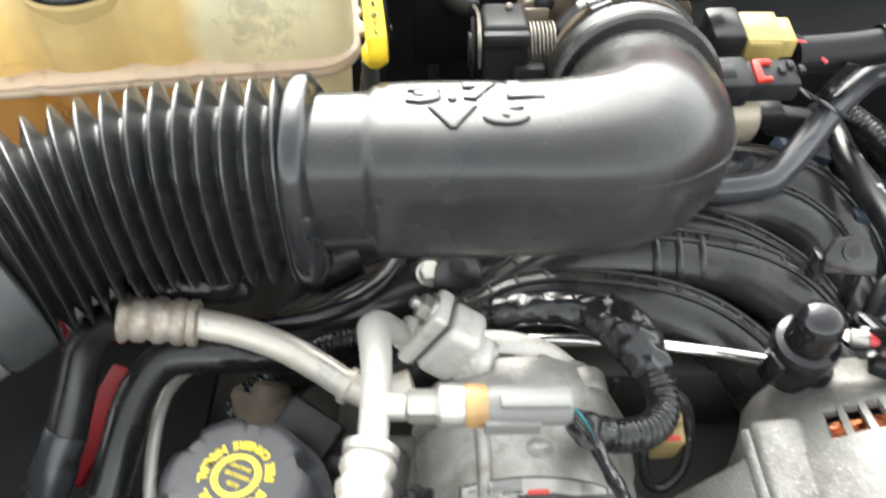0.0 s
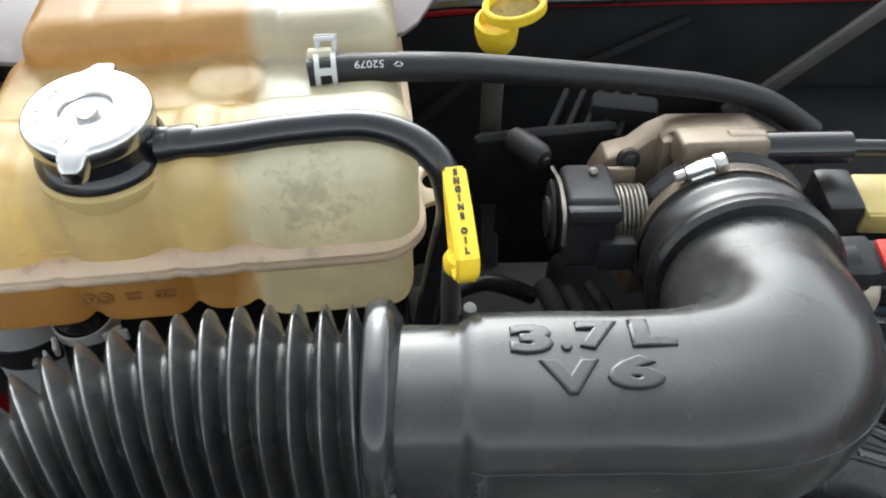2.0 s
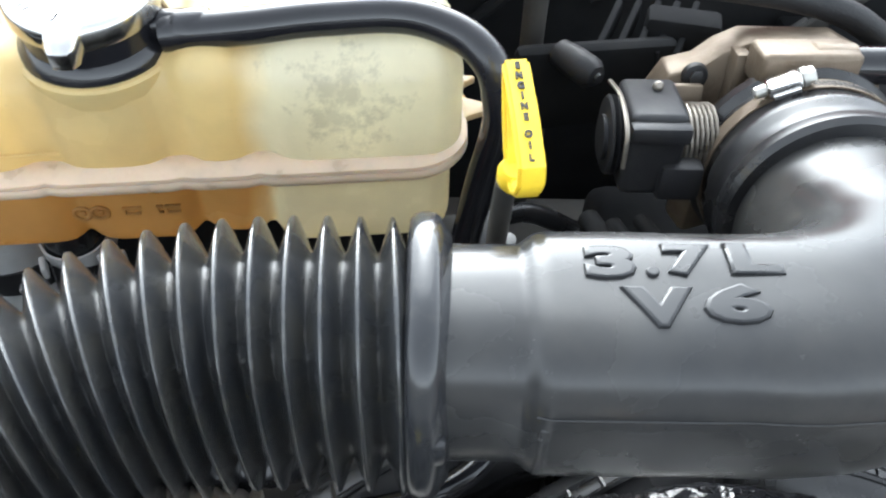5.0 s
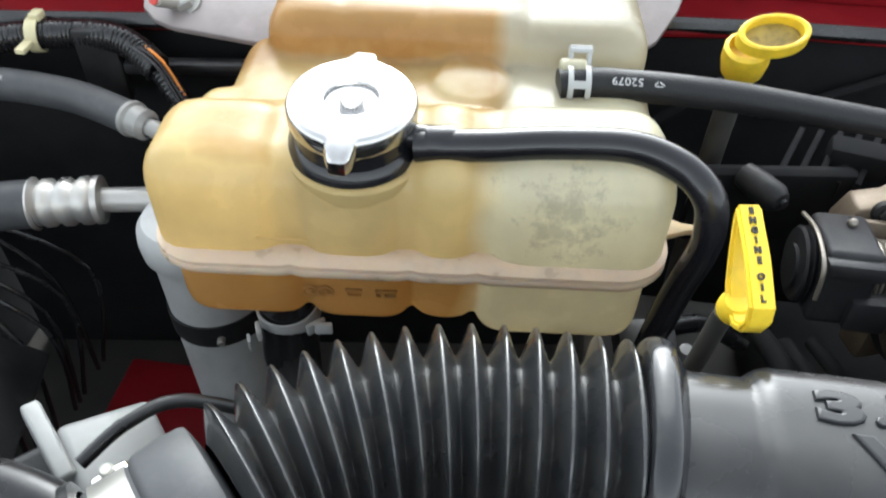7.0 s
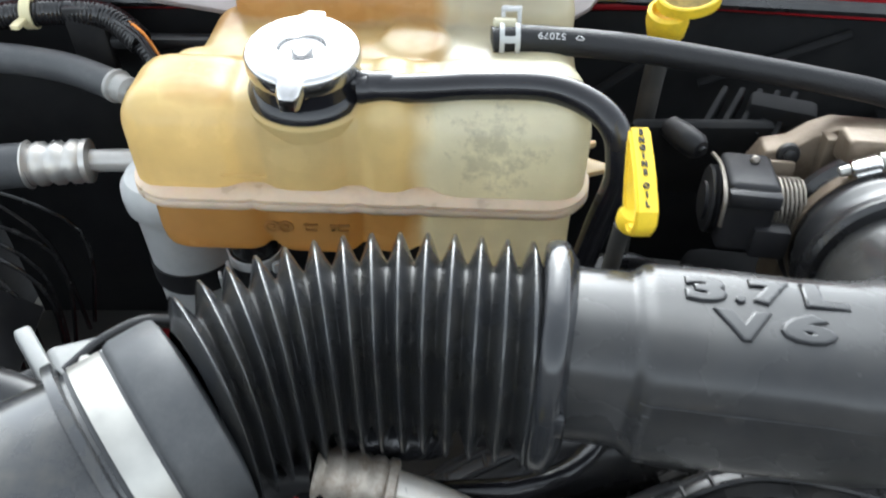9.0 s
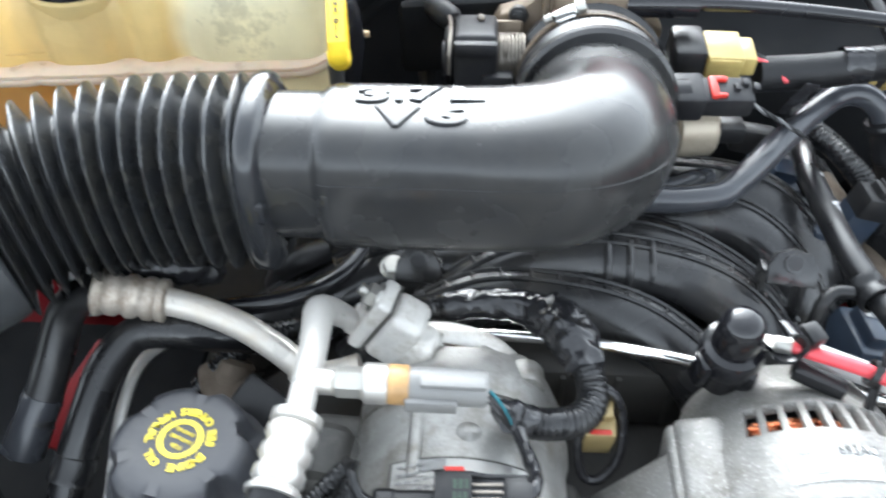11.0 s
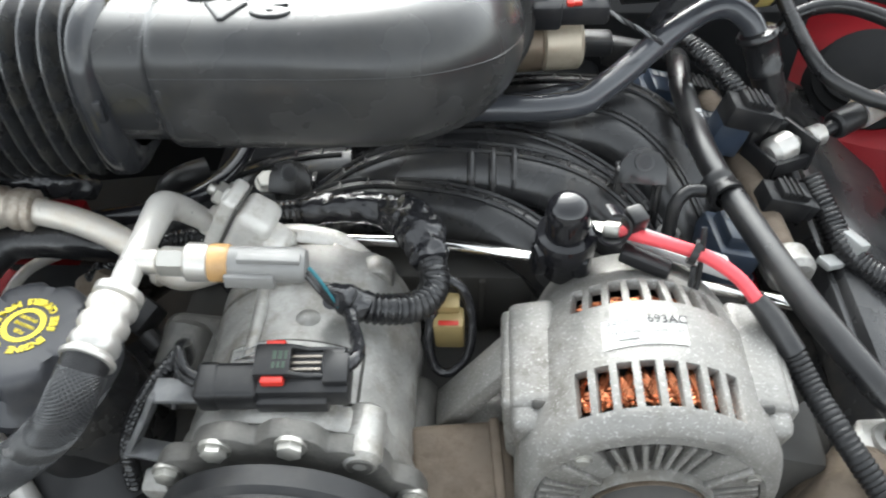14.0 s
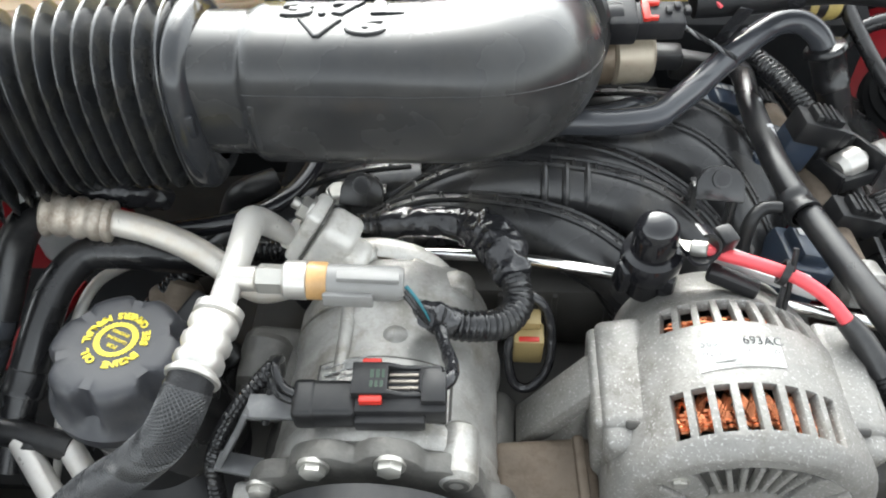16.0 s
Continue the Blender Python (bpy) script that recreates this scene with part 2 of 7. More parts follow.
def tank_material(name, amber, pale, split, lower):
    """Blow-moulded tank: amber where coolant has stained it, pale past the plane x = split, with a mildew patch on the pale chamber."""
    m = mat(name, (1, 1, 1), 0.24, var=0.14, scale=22, bump=0.06, grain=300, rough_var=0.08)
    n, l = m.node_tree.nodes, m.node_tree.links
    b = n["Principled BSDF"]
    mul = b.inputs["Base Color"].links[0].from_node
    tc = n["Texture Coordinate"]
    sep = n.new("ShaderNodeSeparateXYZ")
    l.new(tc.outputs["Object"], sep.inputs[0])
    wob = n.new("ShaderNodeTexNoise")
    wob.inputs["Scale"].default_value = 14
    l.new(tc.outputs["Object"], wob.inputs["Vector"])
    add = n.new("ShaderNodeMath")
    add.operation = "MULTIPLY_ADD"
    add.inputs[1].default_value = 0.05
    l.new(wob.outputs[0], add.inputs[0])
    l.new(sep.outputs[0], add.inputs[2])
    edge = n.new("ShaderNodeMapRange")
    edge.inputs[1].default_value, edge.inputs[2].default_value = split + 0.018, split + 0.032
    l.new(add.outputs[0], edge.inputs[0])
    mix = n.new("ShaderNodeMix")
    mix.data_type = "RGBA"
    mix.inputs[6].default_value, mix.inputs[7].default_value = (*amber, 1), (*pale, 1)
    l.new(edge.outputs[0], mix.inputs[0])
    stain_shade = n.new("ShaderNodeTexNoise")
    stain_shade.inputs["Scale"].default_value, stain_shade.inputs["Detail"].default_value = 11, 4
    l.new(tc.outputs["Object"], stain_shade.inputs["Vector"])
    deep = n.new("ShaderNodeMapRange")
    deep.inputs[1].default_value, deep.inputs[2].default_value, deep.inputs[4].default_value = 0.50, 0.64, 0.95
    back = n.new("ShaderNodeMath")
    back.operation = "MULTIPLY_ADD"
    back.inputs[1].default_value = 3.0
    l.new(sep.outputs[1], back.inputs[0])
    l.new(stain_shade.outputs[0], back.inputs[2])
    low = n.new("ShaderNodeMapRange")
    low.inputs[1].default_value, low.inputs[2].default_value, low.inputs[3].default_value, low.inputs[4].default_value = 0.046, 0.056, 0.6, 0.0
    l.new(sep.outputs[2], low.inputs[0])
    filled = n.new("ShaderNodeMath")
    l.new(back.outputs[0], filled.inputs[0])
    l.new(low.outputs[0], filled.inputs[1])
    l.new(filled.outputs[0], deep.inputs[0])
    # coolant stain, browned further so the rear deck also reads as dimmer lit
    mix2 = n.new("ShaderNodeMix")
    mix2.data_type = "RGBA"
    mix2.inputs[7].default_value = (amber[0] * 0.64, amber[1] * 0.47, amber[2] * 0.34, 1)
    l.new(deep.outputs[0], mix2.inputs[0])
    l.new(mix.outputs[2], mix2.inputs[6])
    keep = n.new("ShaderNodeMix")
    keep.data_type = "RGBA"
    l.new(edge.outputs[0], keep.inputs[0])
    l.new(mix2.outputs[2], keep.inputs[6])
    # the pale chamber is dimmed towards the rear: shade put into its colour
    rear_shade = n.new("ShaderNodeMapRange")
    rear_shade.inputs[1].default_value, rear_shade.inputs[2].default_value, rear_shade.inputs[4].default_value = 0.62, 0.84, 0.85
    l.new(back.outputs[0], rear_shade.inputs[0])
    dull = n.new("ShaderNodeMix")
    dull.data_type = "RGBA"
    dull.inputs[7].default_value = (pale[0] * 0.60, pale[1] * 0.58, pale[2] * 0.58, 1)
    l.new(rear_shade.outputs[0], dull.inputs[0])
    l.new(mix.outputs[2], dull.inputs[6])
    l.new(dull.outputs[2], keep.inputs[7])
    out = keep.outputs[2]
    if lower:
        grow = n.new("ShaderNodeTexNoise")
        grow.inputs["Scale"].default_value, grow.inputs["Detail"].default_value, grow.inputs["Roughness"].default_value = 90, 8, 0.75
        l.new(tc.outputs["Object"], grow.inputs["Vector"])
        far = n.new("ShaderNodeVectorMath")
        far.operation = "DISTANCE"
        far.inputs[1].default_value = lower
        l.new(tc.outputs["Object"], far.inputs[0])
        near = n.new("ShaderNodeMapRange")
        near.inputs[1].default_value, near.inputs[2].default_value = 0.006, 0.050
        near.inputs[3].default_value, near.inputs[4].default_value = 0.12, -0.12
        l.new(far.outputs["Value"], near.inputs[0])
        tot = n.new("ShaderNodeMath")
        l.new(grow.outputs[0], tot.inputs[0])
        l.new(near.outputs[0], tot.inputs[1])
        cut = n.new("ShaderNodeMapRange")
        cut.inputs[1].default_value, cut.inputs[2].default_value, cut.inputs[4].default_value = 0.51, 0.66, 0.42
        l.new(tot.outputs[0], cut.inputs[0])
        mix3 = n.new("ShaderNodeMix")
        mix3.data_type = "RGBA"
        mix3.inputs[7].default_value = (0.26, 0.25, 0.19, 1)
        l.new(cut.outputs[0], mix3.inputs[0])
        l.new(out, mix3.inputs[6])
        out = mix3.outputs[2]
    l.new(out, mul.inputs[0])
    # thin milky wall: part of the light passes through
    glow = n.new("ShaderNodeBsdfTranslucent")
    l.new(mul.outputs[0], glow.inputs["Color"])
    blend = n.new("ShaderNodeMixShader")
    blend.inputs[0].default_value = 0.60
    l.new(b.outputs[0], blend.inputs[1])
    l.new(glow.outputs[0], blend.inputs[2])
    l.new(blend.outputs[0], n["Material Output"].inputs["Surface"])
    return m


# ---- builders ----
PLACE = {}


def link(name, bm, material, base, smooth, sharp=38):
    me = bpy.data.meshes.new(name)
    bmesh.ops.recalc_face_normals(bm, faces=bm.faces)
    bm.to_mesh(me)
    bm.free()
    me.transform(Matrix.Translation(-Vector(base)))
    me.materials.append(material)
    if smooth:
        me.shade_smooth()
        me.set_sharp_from_angle(angle=radians(sharp))
    return new(name, me)


def thing(name, at, label, category, group="", kind=""):
    ob = new(name)
    ob.empty_display_size = 0.02
    ob.location = at
    PLACE[ob] = Vector(at)
    return tagged(ob, label, category, group, kind)


def part(name, bm, material, parent, label="", smooth=True, sharp=38):
    ob = link(name, bm, material, PLACE[parent], smooth, sharp)
    ob.parent = parent
    PLACE[ob] = PLACE[parent]
    if label:
        tagged(ob, label)
    return ob


def solo(name, bm, material, at, label, category, group="", kind="", smooth=True, sharp=38):
    ob = link(name, bm, material, at, smooth, sharp)
    ob.location = at
    PLACE[ob] = Vector(at)
    return tagged(ob, label, category, group, kind)


def merge(*bms):
    out = bms[0]
    for other in bms[1:]:
        me = bpy.data.meshes.new("tmp")
        other.to_mesh(me)
        out.from_mesh(me)
        other.free()
        bpy.data.meshes.remove(me)
    return out


def aim(at, axis, turn=0):
    """A frame at a point whose z runs along axis."""
    return Matrix.Translation(at) @ Vector(axis).to_track_quat("Z", "Y").to_matrix().to_4x4() @ Matrix.Rotation(radians(turn), 4, "Z")


def spline(pts, res=8):
    p = [Vector(q) for q in pts]
    out = []
    for i in range(len(p) - 1):
        a, b, c, d = p[max(i - 1, 0)], p[i], p[i + 1], p[min(i + 2, len(p) - 1)]
        for k in range(res):
            t = k / res
            out.append(0.5 * ((2 * b) + (c - a) * t + (2 * a - 5 * b + 4 * c - d) * t * t + (3 * b - a - 3 * c + d) * t ** 3))
    out.append(p[-1])
    return out


def frames(line):
    """Moving frames along a polyline, without twist."""
    tang = [(line[min(i + 1, len(line) - 1)] - line[max(i - 1, 0)]).normalized() for i in range(len(line))]
    up = Vector((0, 0, 1)) if abs(tang[0].z) < 0.9 else Vector((0, 1, 0))
    n = (up - tang[0] * up.dot(tang[0])).normalized()
    out = []
    for t in tang:
        n = (n - t * n.dot(t)).normalized()
        out.append((t, n, t.cross(n)))
    return out


def tube(pts, r, seg=16, res=8, caps=True, flat=1.0):
    """A round tube through pts; r is one radius, one per point, or a function of the way along in metres. flat squeezes it along its normal."""
    line = spline(pts, res) if res > 1 else [Vector(q) for q in pts]
    bm = bmesh.new()
    rings, s = [], 0.0
    for i, (p, (t, n, b)) in enumerate(zip(line, frames(line))):
        s += (line[i] - line[i - 1]).length if i else 0
        if callable(r):
            rad = r(s)
        elif isinstance(r, (list, tuple)):
            f = i / (len(line) - 1) * (len(r) - 1)
            k = min(int(f), len(r) - 2)
            rad = r[k] + (r[k + 1] - r[k]) * (f - k)
        else:
            rad = r
        rings.append([bm.verts.new(p + rad * (math.cos(a) * n * flat + math.sin(a) * b)) for a in [2 * math.pi * j / seg for j in range(seg)]])
    for a, b in zip(rings, rings[1:]):
        for j in range(seg):
            bm.faces.new((a[j], a[(j + 1) % seg], b[(j + 1) % seg], b[j]))
    if caps:
        bm.faces.new(rings[0])
        bm.faces.new(rings[-1])
    return bm


def length(pts, res=8):
    line = spline(pts, res)
    return sum((b - a).length for a, b in zip(line, line[1:]))


def loom(pts, r, pitch=0.0035, depth=0.0011, seg=14):
    """Corrugated conduit."""
    n = max(4, int(length(pts) / pitch * 4 / (len(pts) - 1)))
    return tube(pts, lambda s: r - depth * (0.5 - 0.5 * math.cos(2 * math.pi * s / pitch)) ** 2, seg, n)


def lathe(profile, m=None, seg=32, a0=0.0, a1=360.0):
    """Turns a profile of (radius, height) round z."""
    bm = bmesh.new()
    full = abs(a1 - a0) >= 359.9
    cols = []
    for j in range(seg if full else seg + 1):
        a = radians(a0 + (a1 - a0) * j / seg)
        cols.append([bm.verts.new((q * math.cos(a), q * math.sin(a), h)) for q, h in profile])
    for j in range(len(cols) if full else len(cols) - 1):
        a, b = cols[j], cols[(j + 1) % len(cols)]
        for i in range(len(profile) - 1):
            bm.faces.new((a[i], b[i], b[i + 1], a[i + 1]))
    bmesh.ops.remove_doubles(bm, verts=bm.verts, dist=1e-6)
    if m:
        bm.transform(m)
    return bm


def rod(a, b, r, seg=16, bevel=0.0):
    a, b = Vector(a), Vector(b)
    h = (b - a).length
    v = min(bevel, r * 0.9)
    prof = [(0, 0), (r - v, 0), (r, v), (r, h - v), (r - v, h), (0, h)] if v else [(0, 0), (r, 0), (r, h), (0, h)]
    return lathe(prof, aim(a, b - a), seg)


def rbox(size, m, bevel=0.002, segments=2):
    bm = bmesh.new()
    bmesh.ops.create_cube(bm, size=1)
    bm.transform(Matrix.Diagonal((*size, 1)))
    if bevel:
        bmesh.ops.bevel(bm, geom=bm.edges[:] + bm.verts[:], offset=bevel, segments=segments, profile=0.5, affect="EDGES")
    bm.transform(m)
    return bm


def at(x, y, z, rx=0, ry=0, rz=0):
    return pose(x, y, z, rx, ry, rz)


def prism(poly, h, m, bevel=0.0):
    """A flat outline in xy raised by h."""
    bm = bmesh.new()
    low = [bm.verts.new((x, y, 0)) for x, y in poly]
    f = bm.faces.new(low)
    up = bmesh.ops.extrude_face_region(bm, geom=[f])
    bmesh.ops.translate(bm, verts=[v for v in up["geom"] if isinstance(v, bmesh.types.BMVert)], vec=(0, 0, h))
    bmesh.ops.recalc_face_normals(bm, faces=bm.faces)
    if bevel:
        bmesh.ops.bevel(bm, geom=[e for e in bm.edges if e.calc_face_angle(0) > 0.5], offset=bevel, segments=2, profile=0.5, affect="EDGES")
    bm.transform(m)
    return bm


def hexbolt(p, axis, r, h, washer=0.0, turn=0):
    m = aim(p, axis, turn)
    bm = lathe([(0, 0), (r * 1.0, 0), (r, h * 0.85), (r * 0.82, h), (0, h)], m, 6)
    if washer:
        bm = merge(bm, lathe([(0, -0.001), (washer, -0.001), (washer, 0.0012), (0, 0.0012)], m, 20))
    return bm


def text_mesh(words, size, depth, bold=0.0, align="CENTER", chamfer=0.0):
    cu = bpy.data.curves.new("words", "FONT")
    cu.body, cu.size, cu.extrude, cu.offset, cu.align_x, cu.align_y = words, size, depth / 2, bold, align, "CENTER"
    cu.resolution_u, cu.bevel_depth, cu.bevel_resolution = 3, chamfer, 1
    ob = bpy.data.objects.new("words", cu)
    me = bpy.data.meshes.new_from_object(ob)
    bm = bmesh.new()
    bm.from_mesh(me)
    bpy.data.objects.remove(ob)
    bpy.data.curves.remove(cu)
    bpy.data.meshes.remove(me)
    return bm


def flat_text(words, size, m, depth=0.0003, bold=0.0, wide=1.0, shear=0.0):
    bm = text_mesh(words, size, depth, bold)
    for v in bm.verts:
        v.co.x = v.co.x * wide + v.co.y * shear
    bm.transform(m)
    return bm


def arc_text(words, size, radius, start, m, wide=1.0, inward=False, step=None):
    """Letters set round an arc, one by one; angles in degrees, running clockwise."""
    out = bmesh.new()
    for i, ch in enumerate(words):
        if ch == " ":
            continue
        a = start + (-1 if not inward else 1) * i * (step or 12)
        bm = text_mesh(ch, size, 0.0003, size * 0.045)
        bm.transform(Matrix.Diagonal((wide, 1, 1, 1)))
        turn = a - 90 if not inward else a + 90
        bm.transform(m @ pose(radius * math.cos(radians(a)), radius * math.sin(radians(a)), 0, 0, 0, turn))
        out = merge(out, bm)
    return out


def bars(n, w, h, gap, m, ragged=0.3, seed=1):
    """Short printed bars in a row, in the xy plane of m."""
    rnd = random.Random(seed)
    out = bmesh.new()
    x = 0.0
    for _ in range(n):
        k = w * (1 + ragged * (rnd.random() - 0.5))
        out = merge(out, rbox((k, h, 0.0003), m @ Matrix.Translation((x + k / 2, 0, 0)), 0))
        x += k + gap
    return out


# ---- setting: ground, body panels and the dark floor of the bay ----
def slab(name, poly, z0, z1, material, label, category, bevel=0.004):
    cx = sum(p[0] for p in poly) / len(poly)
    cy = sum(p[1] for p in poly) / len(poly)
    return solo(name, prism(poly, z1 - z0, Matrix.Translation((0, 0, z0)), bevel), material, (cx, cy, z0), label, category, kind="structure")


bm = bmesh.new()
bmesh.ops.create_grid(bm, x_segments=8, y_segments=8, size=400)
solo("ground", bm, asphalt, (0, 0, 0), "grey asphalt ground under the car", "ground", kind="structure")
slab("floor", [(-0.62, -0.18), (0.74, -0.18), (0.74, 0.80), (-0.62, 0.80)], 0.68, 0.70, grime, "grimy dark floor of the engine bay", "engine bay floor")
slab("wall_front", [(-0.62, -0.20), (0.74, -0.20), (0.74, -0.18), (-0.62, -0.18)], 0.0, 0.93, cast_dull, "plain dull metal front panel closing the engine bay", "panel")
slab("wall_right", [(0.74, -0.18), (0.76, -0.18), (0.76, 0.80), (0.74, 0.80)], 0.0, 1.0, red_paint, "red painted inner wing of the engine bay", "body panel")
slab("wall_left", [(-0.64, -0.18), (-0.62, -0.18), (-0.62, 0.80), (-0.64, 0.80)], 0.0, 1.0, liner_black, "black lined inner wing of the engine bay", "body panel")


# unseen wall, added to put a dark band into the duct's reflections
slab("wall_added", [(-4.0, -2.3), (4.0, -2.3), (4.0, -2.15), (-4.0, -2.15)], 0.0, 1.5, added_wall_grey, "plain dark wall added out of view to darken the duct's reflections", "wall")


def firewall():
    """Black liner behind the engine, running square to the car's slanted cowl edge, with shallow pressed ribs."""
    bm = prism([(-0.60, 0.597), (0.06, 0.693), (0.735, 0.702), (0.735, 0.717), (0.05, 0.709), (-0.60, 0.613)], 0.36, Matrix.Translation((0, 0, 0.70)))
    for x0, y0, z0, x1, y1, z1, r in ((0.30, 0.685, 0.90, 0.46, 0.69, 1.05, 0.006), (-0.1, 0.64, 0.95, 0.02, 0.67, 1.04, 0.005), (0.05, 0.68, 1.0, 0.16, 0.69, 1.05, 0.004)):
        bm = merge(bm, rod((x0, y0, z0), (x1, y1, z1), r, 8))
    return solo("wall_back", bm, liner_black, (0, 0.69, 0.70), "black felt-lined bulkhead behind the engine", "bulkhead", kind="structure")


firewall()
solo("stay_bar", merge(rbox((0.145, 0.006, 0.013), at(0.258, 0.660, 1.037, 0, -43, 4), 0.002), rbox((0.022, 0.006, 0.018), at(0.205, 0.658, 0.988, 0, -43, 4), 0.002)), grime, (0.21, 0.66, 0.985), "dusty dark flat steel stay on the bulkhead", "stay")


def cowl():
    """Red sheet-metal edge above the bulkhead, stepped up to a second flange."""
    t = thing("cowl_panel", (-0.2, 0.62, 1.05), "red painted sheet-metal cowl edge along the bulkhead", "body panel", kind="structure")
    part("flange", prism([(-0.62, 0.590), (0.05, 0.688), (0.74, 0.697), (0.74, 0.80), (-0.62, 0.80)], 0.006, Matrix.Translation((0, 0, 1.062)), 0.002), red_paint, t)
    part("upstand", prism([(-0.62, 0.642), (0.05, 0.738), (0.74, 0.747), (0.74, 0.757), (0.05, 0.748), (-0.62, 0.652)], 0.10, Matrix.Translation((0, 0, 1.068)), 0.003), red_paint, t)
    part("seal", tube([(-0.60, 0.594, 1.07), (-0.2, 0.652, 1.07), (0.05, 0.689, 1.07), (0.6, 0.697, 1.07)], 0.006, 8, 4), rubber, t, "black rubber sealing strip")


cowl()


def inner_wing():
    """Red pressed strut tower at the side of the bay with its black rubber mount."""
    t = thing("strut_tower", (0.50, 0.56, 0.70), "red painted strut tower with a round black rubber mount", "body panel", kind="structure")
    part("tower", lathe([(0.17, 0), (0.155, 0.16), (0.12, 0.21), (0.05, 0.225), (0, 0.225)], aim((0.545, 0.585, 0.70), (-0.15, -0.05, 1)), 40), red_paint, t)
    part("mount", lathe([(0.055, 0), (0.055, 0.008), (0.050, 0.012), (0.050, 0.017), (0.045, 0.020), (0.045, 0.026), (0.038, 0.029), (0.038, 0.036), (0.022, 0.04), (0, 0.04)], aim((0.478, 0.535, 0.905), (-0.4, -0.35, 1)), 36), liner_black, t, "round black rubber mount")
    part("inner_panel", rbox((0.20, 0.52, 0.012), at(0.548, 0.24, 0.902, 0, -35, 0), 0.004), liner_black, t, "dusty black inner panel")


inner_wing()
# added block: its black stands in for the shadow over the red panels
slab("shade_block", [(0.20, 0.53), (0.405, 0.53), (0.43, 0.69), (0.20, 0.69)], 0.76, 0.985, liner_black, "added black block standing in for the deep shade behind the engine", "panel")
slab("wing_floor", [(-0.48, 0.424), (-0.300, 0.424), (-0.300, 0.56), (-0.48, 0.56)], 0.70, 0.742, red_paint, "red painted inner panel low beside the tank", "body panel")
slab("splash_shield", [(-0.60, 0.20), (-0.19, 0.20), (-0.19, 0.42), (-0.60, 0.42)], 0.78, 0.79, liner_black, "black splash shield low behind the air box", "shield panel")


def engine_block():
    t = thing("engine_block", (0.1, 0.3, 0.70), "grimy dark cast engine block under the intake manifold", "engine")
    part("block", merge(rbox((0.40, 0.42, 0.17), at(0.13, 0.38, 0.80), 0.012), rbox((0.10, 0.2, 0.05), at(-0.02, 0.25, 0.88), 0.01)), grime, t)
    part("front_cover", merge(rbox((0.36, 0.06, 0.2), at(0.12, 0.16, 0.79), 0.012), rod((0.13, 0.06, 0.86), (0.13, 0.14, 0.86), 0.05, 32, 0.004)), cast_dull, t, "dull grey cast front cover")
    part("head_face", rbox((0.20, 0.03, 0.055), at(0.15, 0.287, 0.918), 0.004), grime, t)
    for i in range(6):
        part("head_rib", rbox((0.004, 0.034, 0.05), at(0.07 + 0.035 * i, 0.2865, 0.918), 0.001), grime, t)
    part("valve_cover", merge(rbox((0.10, 0.40, 0.08), at(0.415, 0.36, 0.86, 0, 26, 0), 0.012), rbox((0.012, 0.40, 0.03), at(0.378, 0.36, 0.895, 0, 26, 0), 0.003)), manifold_black, t, "dusty black valve cover")


engine_block()


# ---- intake duct ----
TY, TZ, TR = 0.302, 1.0845, 0.0395


def oval_tube(pts, shape, seg=72, res=10):
    """A tube of superelliptic section: shape gives height, width and squareness at each point."""
    path = spline(pts, res)
    bm = bmesh.new()
    rings = []
    for i, (p, (t, n, b)) in enumerate(zip(path, frames(path))):
        f = i / res
        k = min(int(f), len(shape) - 2)
        hh, ww, pw = [u + (v - u) * (f - k) for u, v in zip(shape[k], shape[k + 1])]
        ring = []
        for j in range(seg):
            c, s = math.cos(2 * math.pi * j / seg), math.sin(2 * math.pi * j / seg)
            q = (abs(c) ** pw + abs(s) ** pw) ** (-1 / pw)
            ring.append(bm.verts.new(p + hh * q * c * n + ww * q * s * b))
        rings.append(ring)
    for u, v in zip(rings, rings[1:]):
        for j in range(seg):
            bm.faces.new((u[j], u[(j + 1) % seg], v[(j + 1) % seg], v[j]))
    return bm


duct = thing("air_intake_duct", (0.03, TY, TZ - TR), "black moulded air intake duct with raised lettering and ribbed bellows", "intake duct")
line = [(-0.060, TY, TZ), (-0.048, TY, TZ), (-0.035, TY, TZ), (-0.0265, TY, TZ), (0.0, TY, TZ), (0.035, TY, TZ), (0.062, TY + 0.001, TZ), (0.088, TY + 0.009, TZ - 0.003),
        (0.107, TY + 0.027, TZ - 0.009), (0.117, TY + 0.053, TZ - 0.017), (0.120, TY + 0.083, TZ - 0.026), (0.121, TY + 0.115, TZ - 0.034)]
BH, BW = 0.0395, 0.0372
shape = [(0.0375, 0.0338, 2.7), (0.0375, 0.0338, 2.7), (0.0375, 0.0340, 2.7), (BH, BW, 3.2), (BH, BW, 3.3), (BH, BW, 3.2), (0.0400, 0.0390, 2.9), (0.0420, 0.0430, 2.5),
         (0.0440, 0.0455, 2.2), (0.0450, 0.0460, 2.05), (0.0452, 0.0455, 2.0), (0.0450, 0.0450, 2.0)]
part("duct_body", oval_tube(line, shape), duct_black, duct)


def crest(y):
    """Height of the duct's top at y."""
    k = min(abs((y - TY) / BW), 0.999)
    return TZ + BH * (1 - k ** 3.3) ** (1 / 3.3)


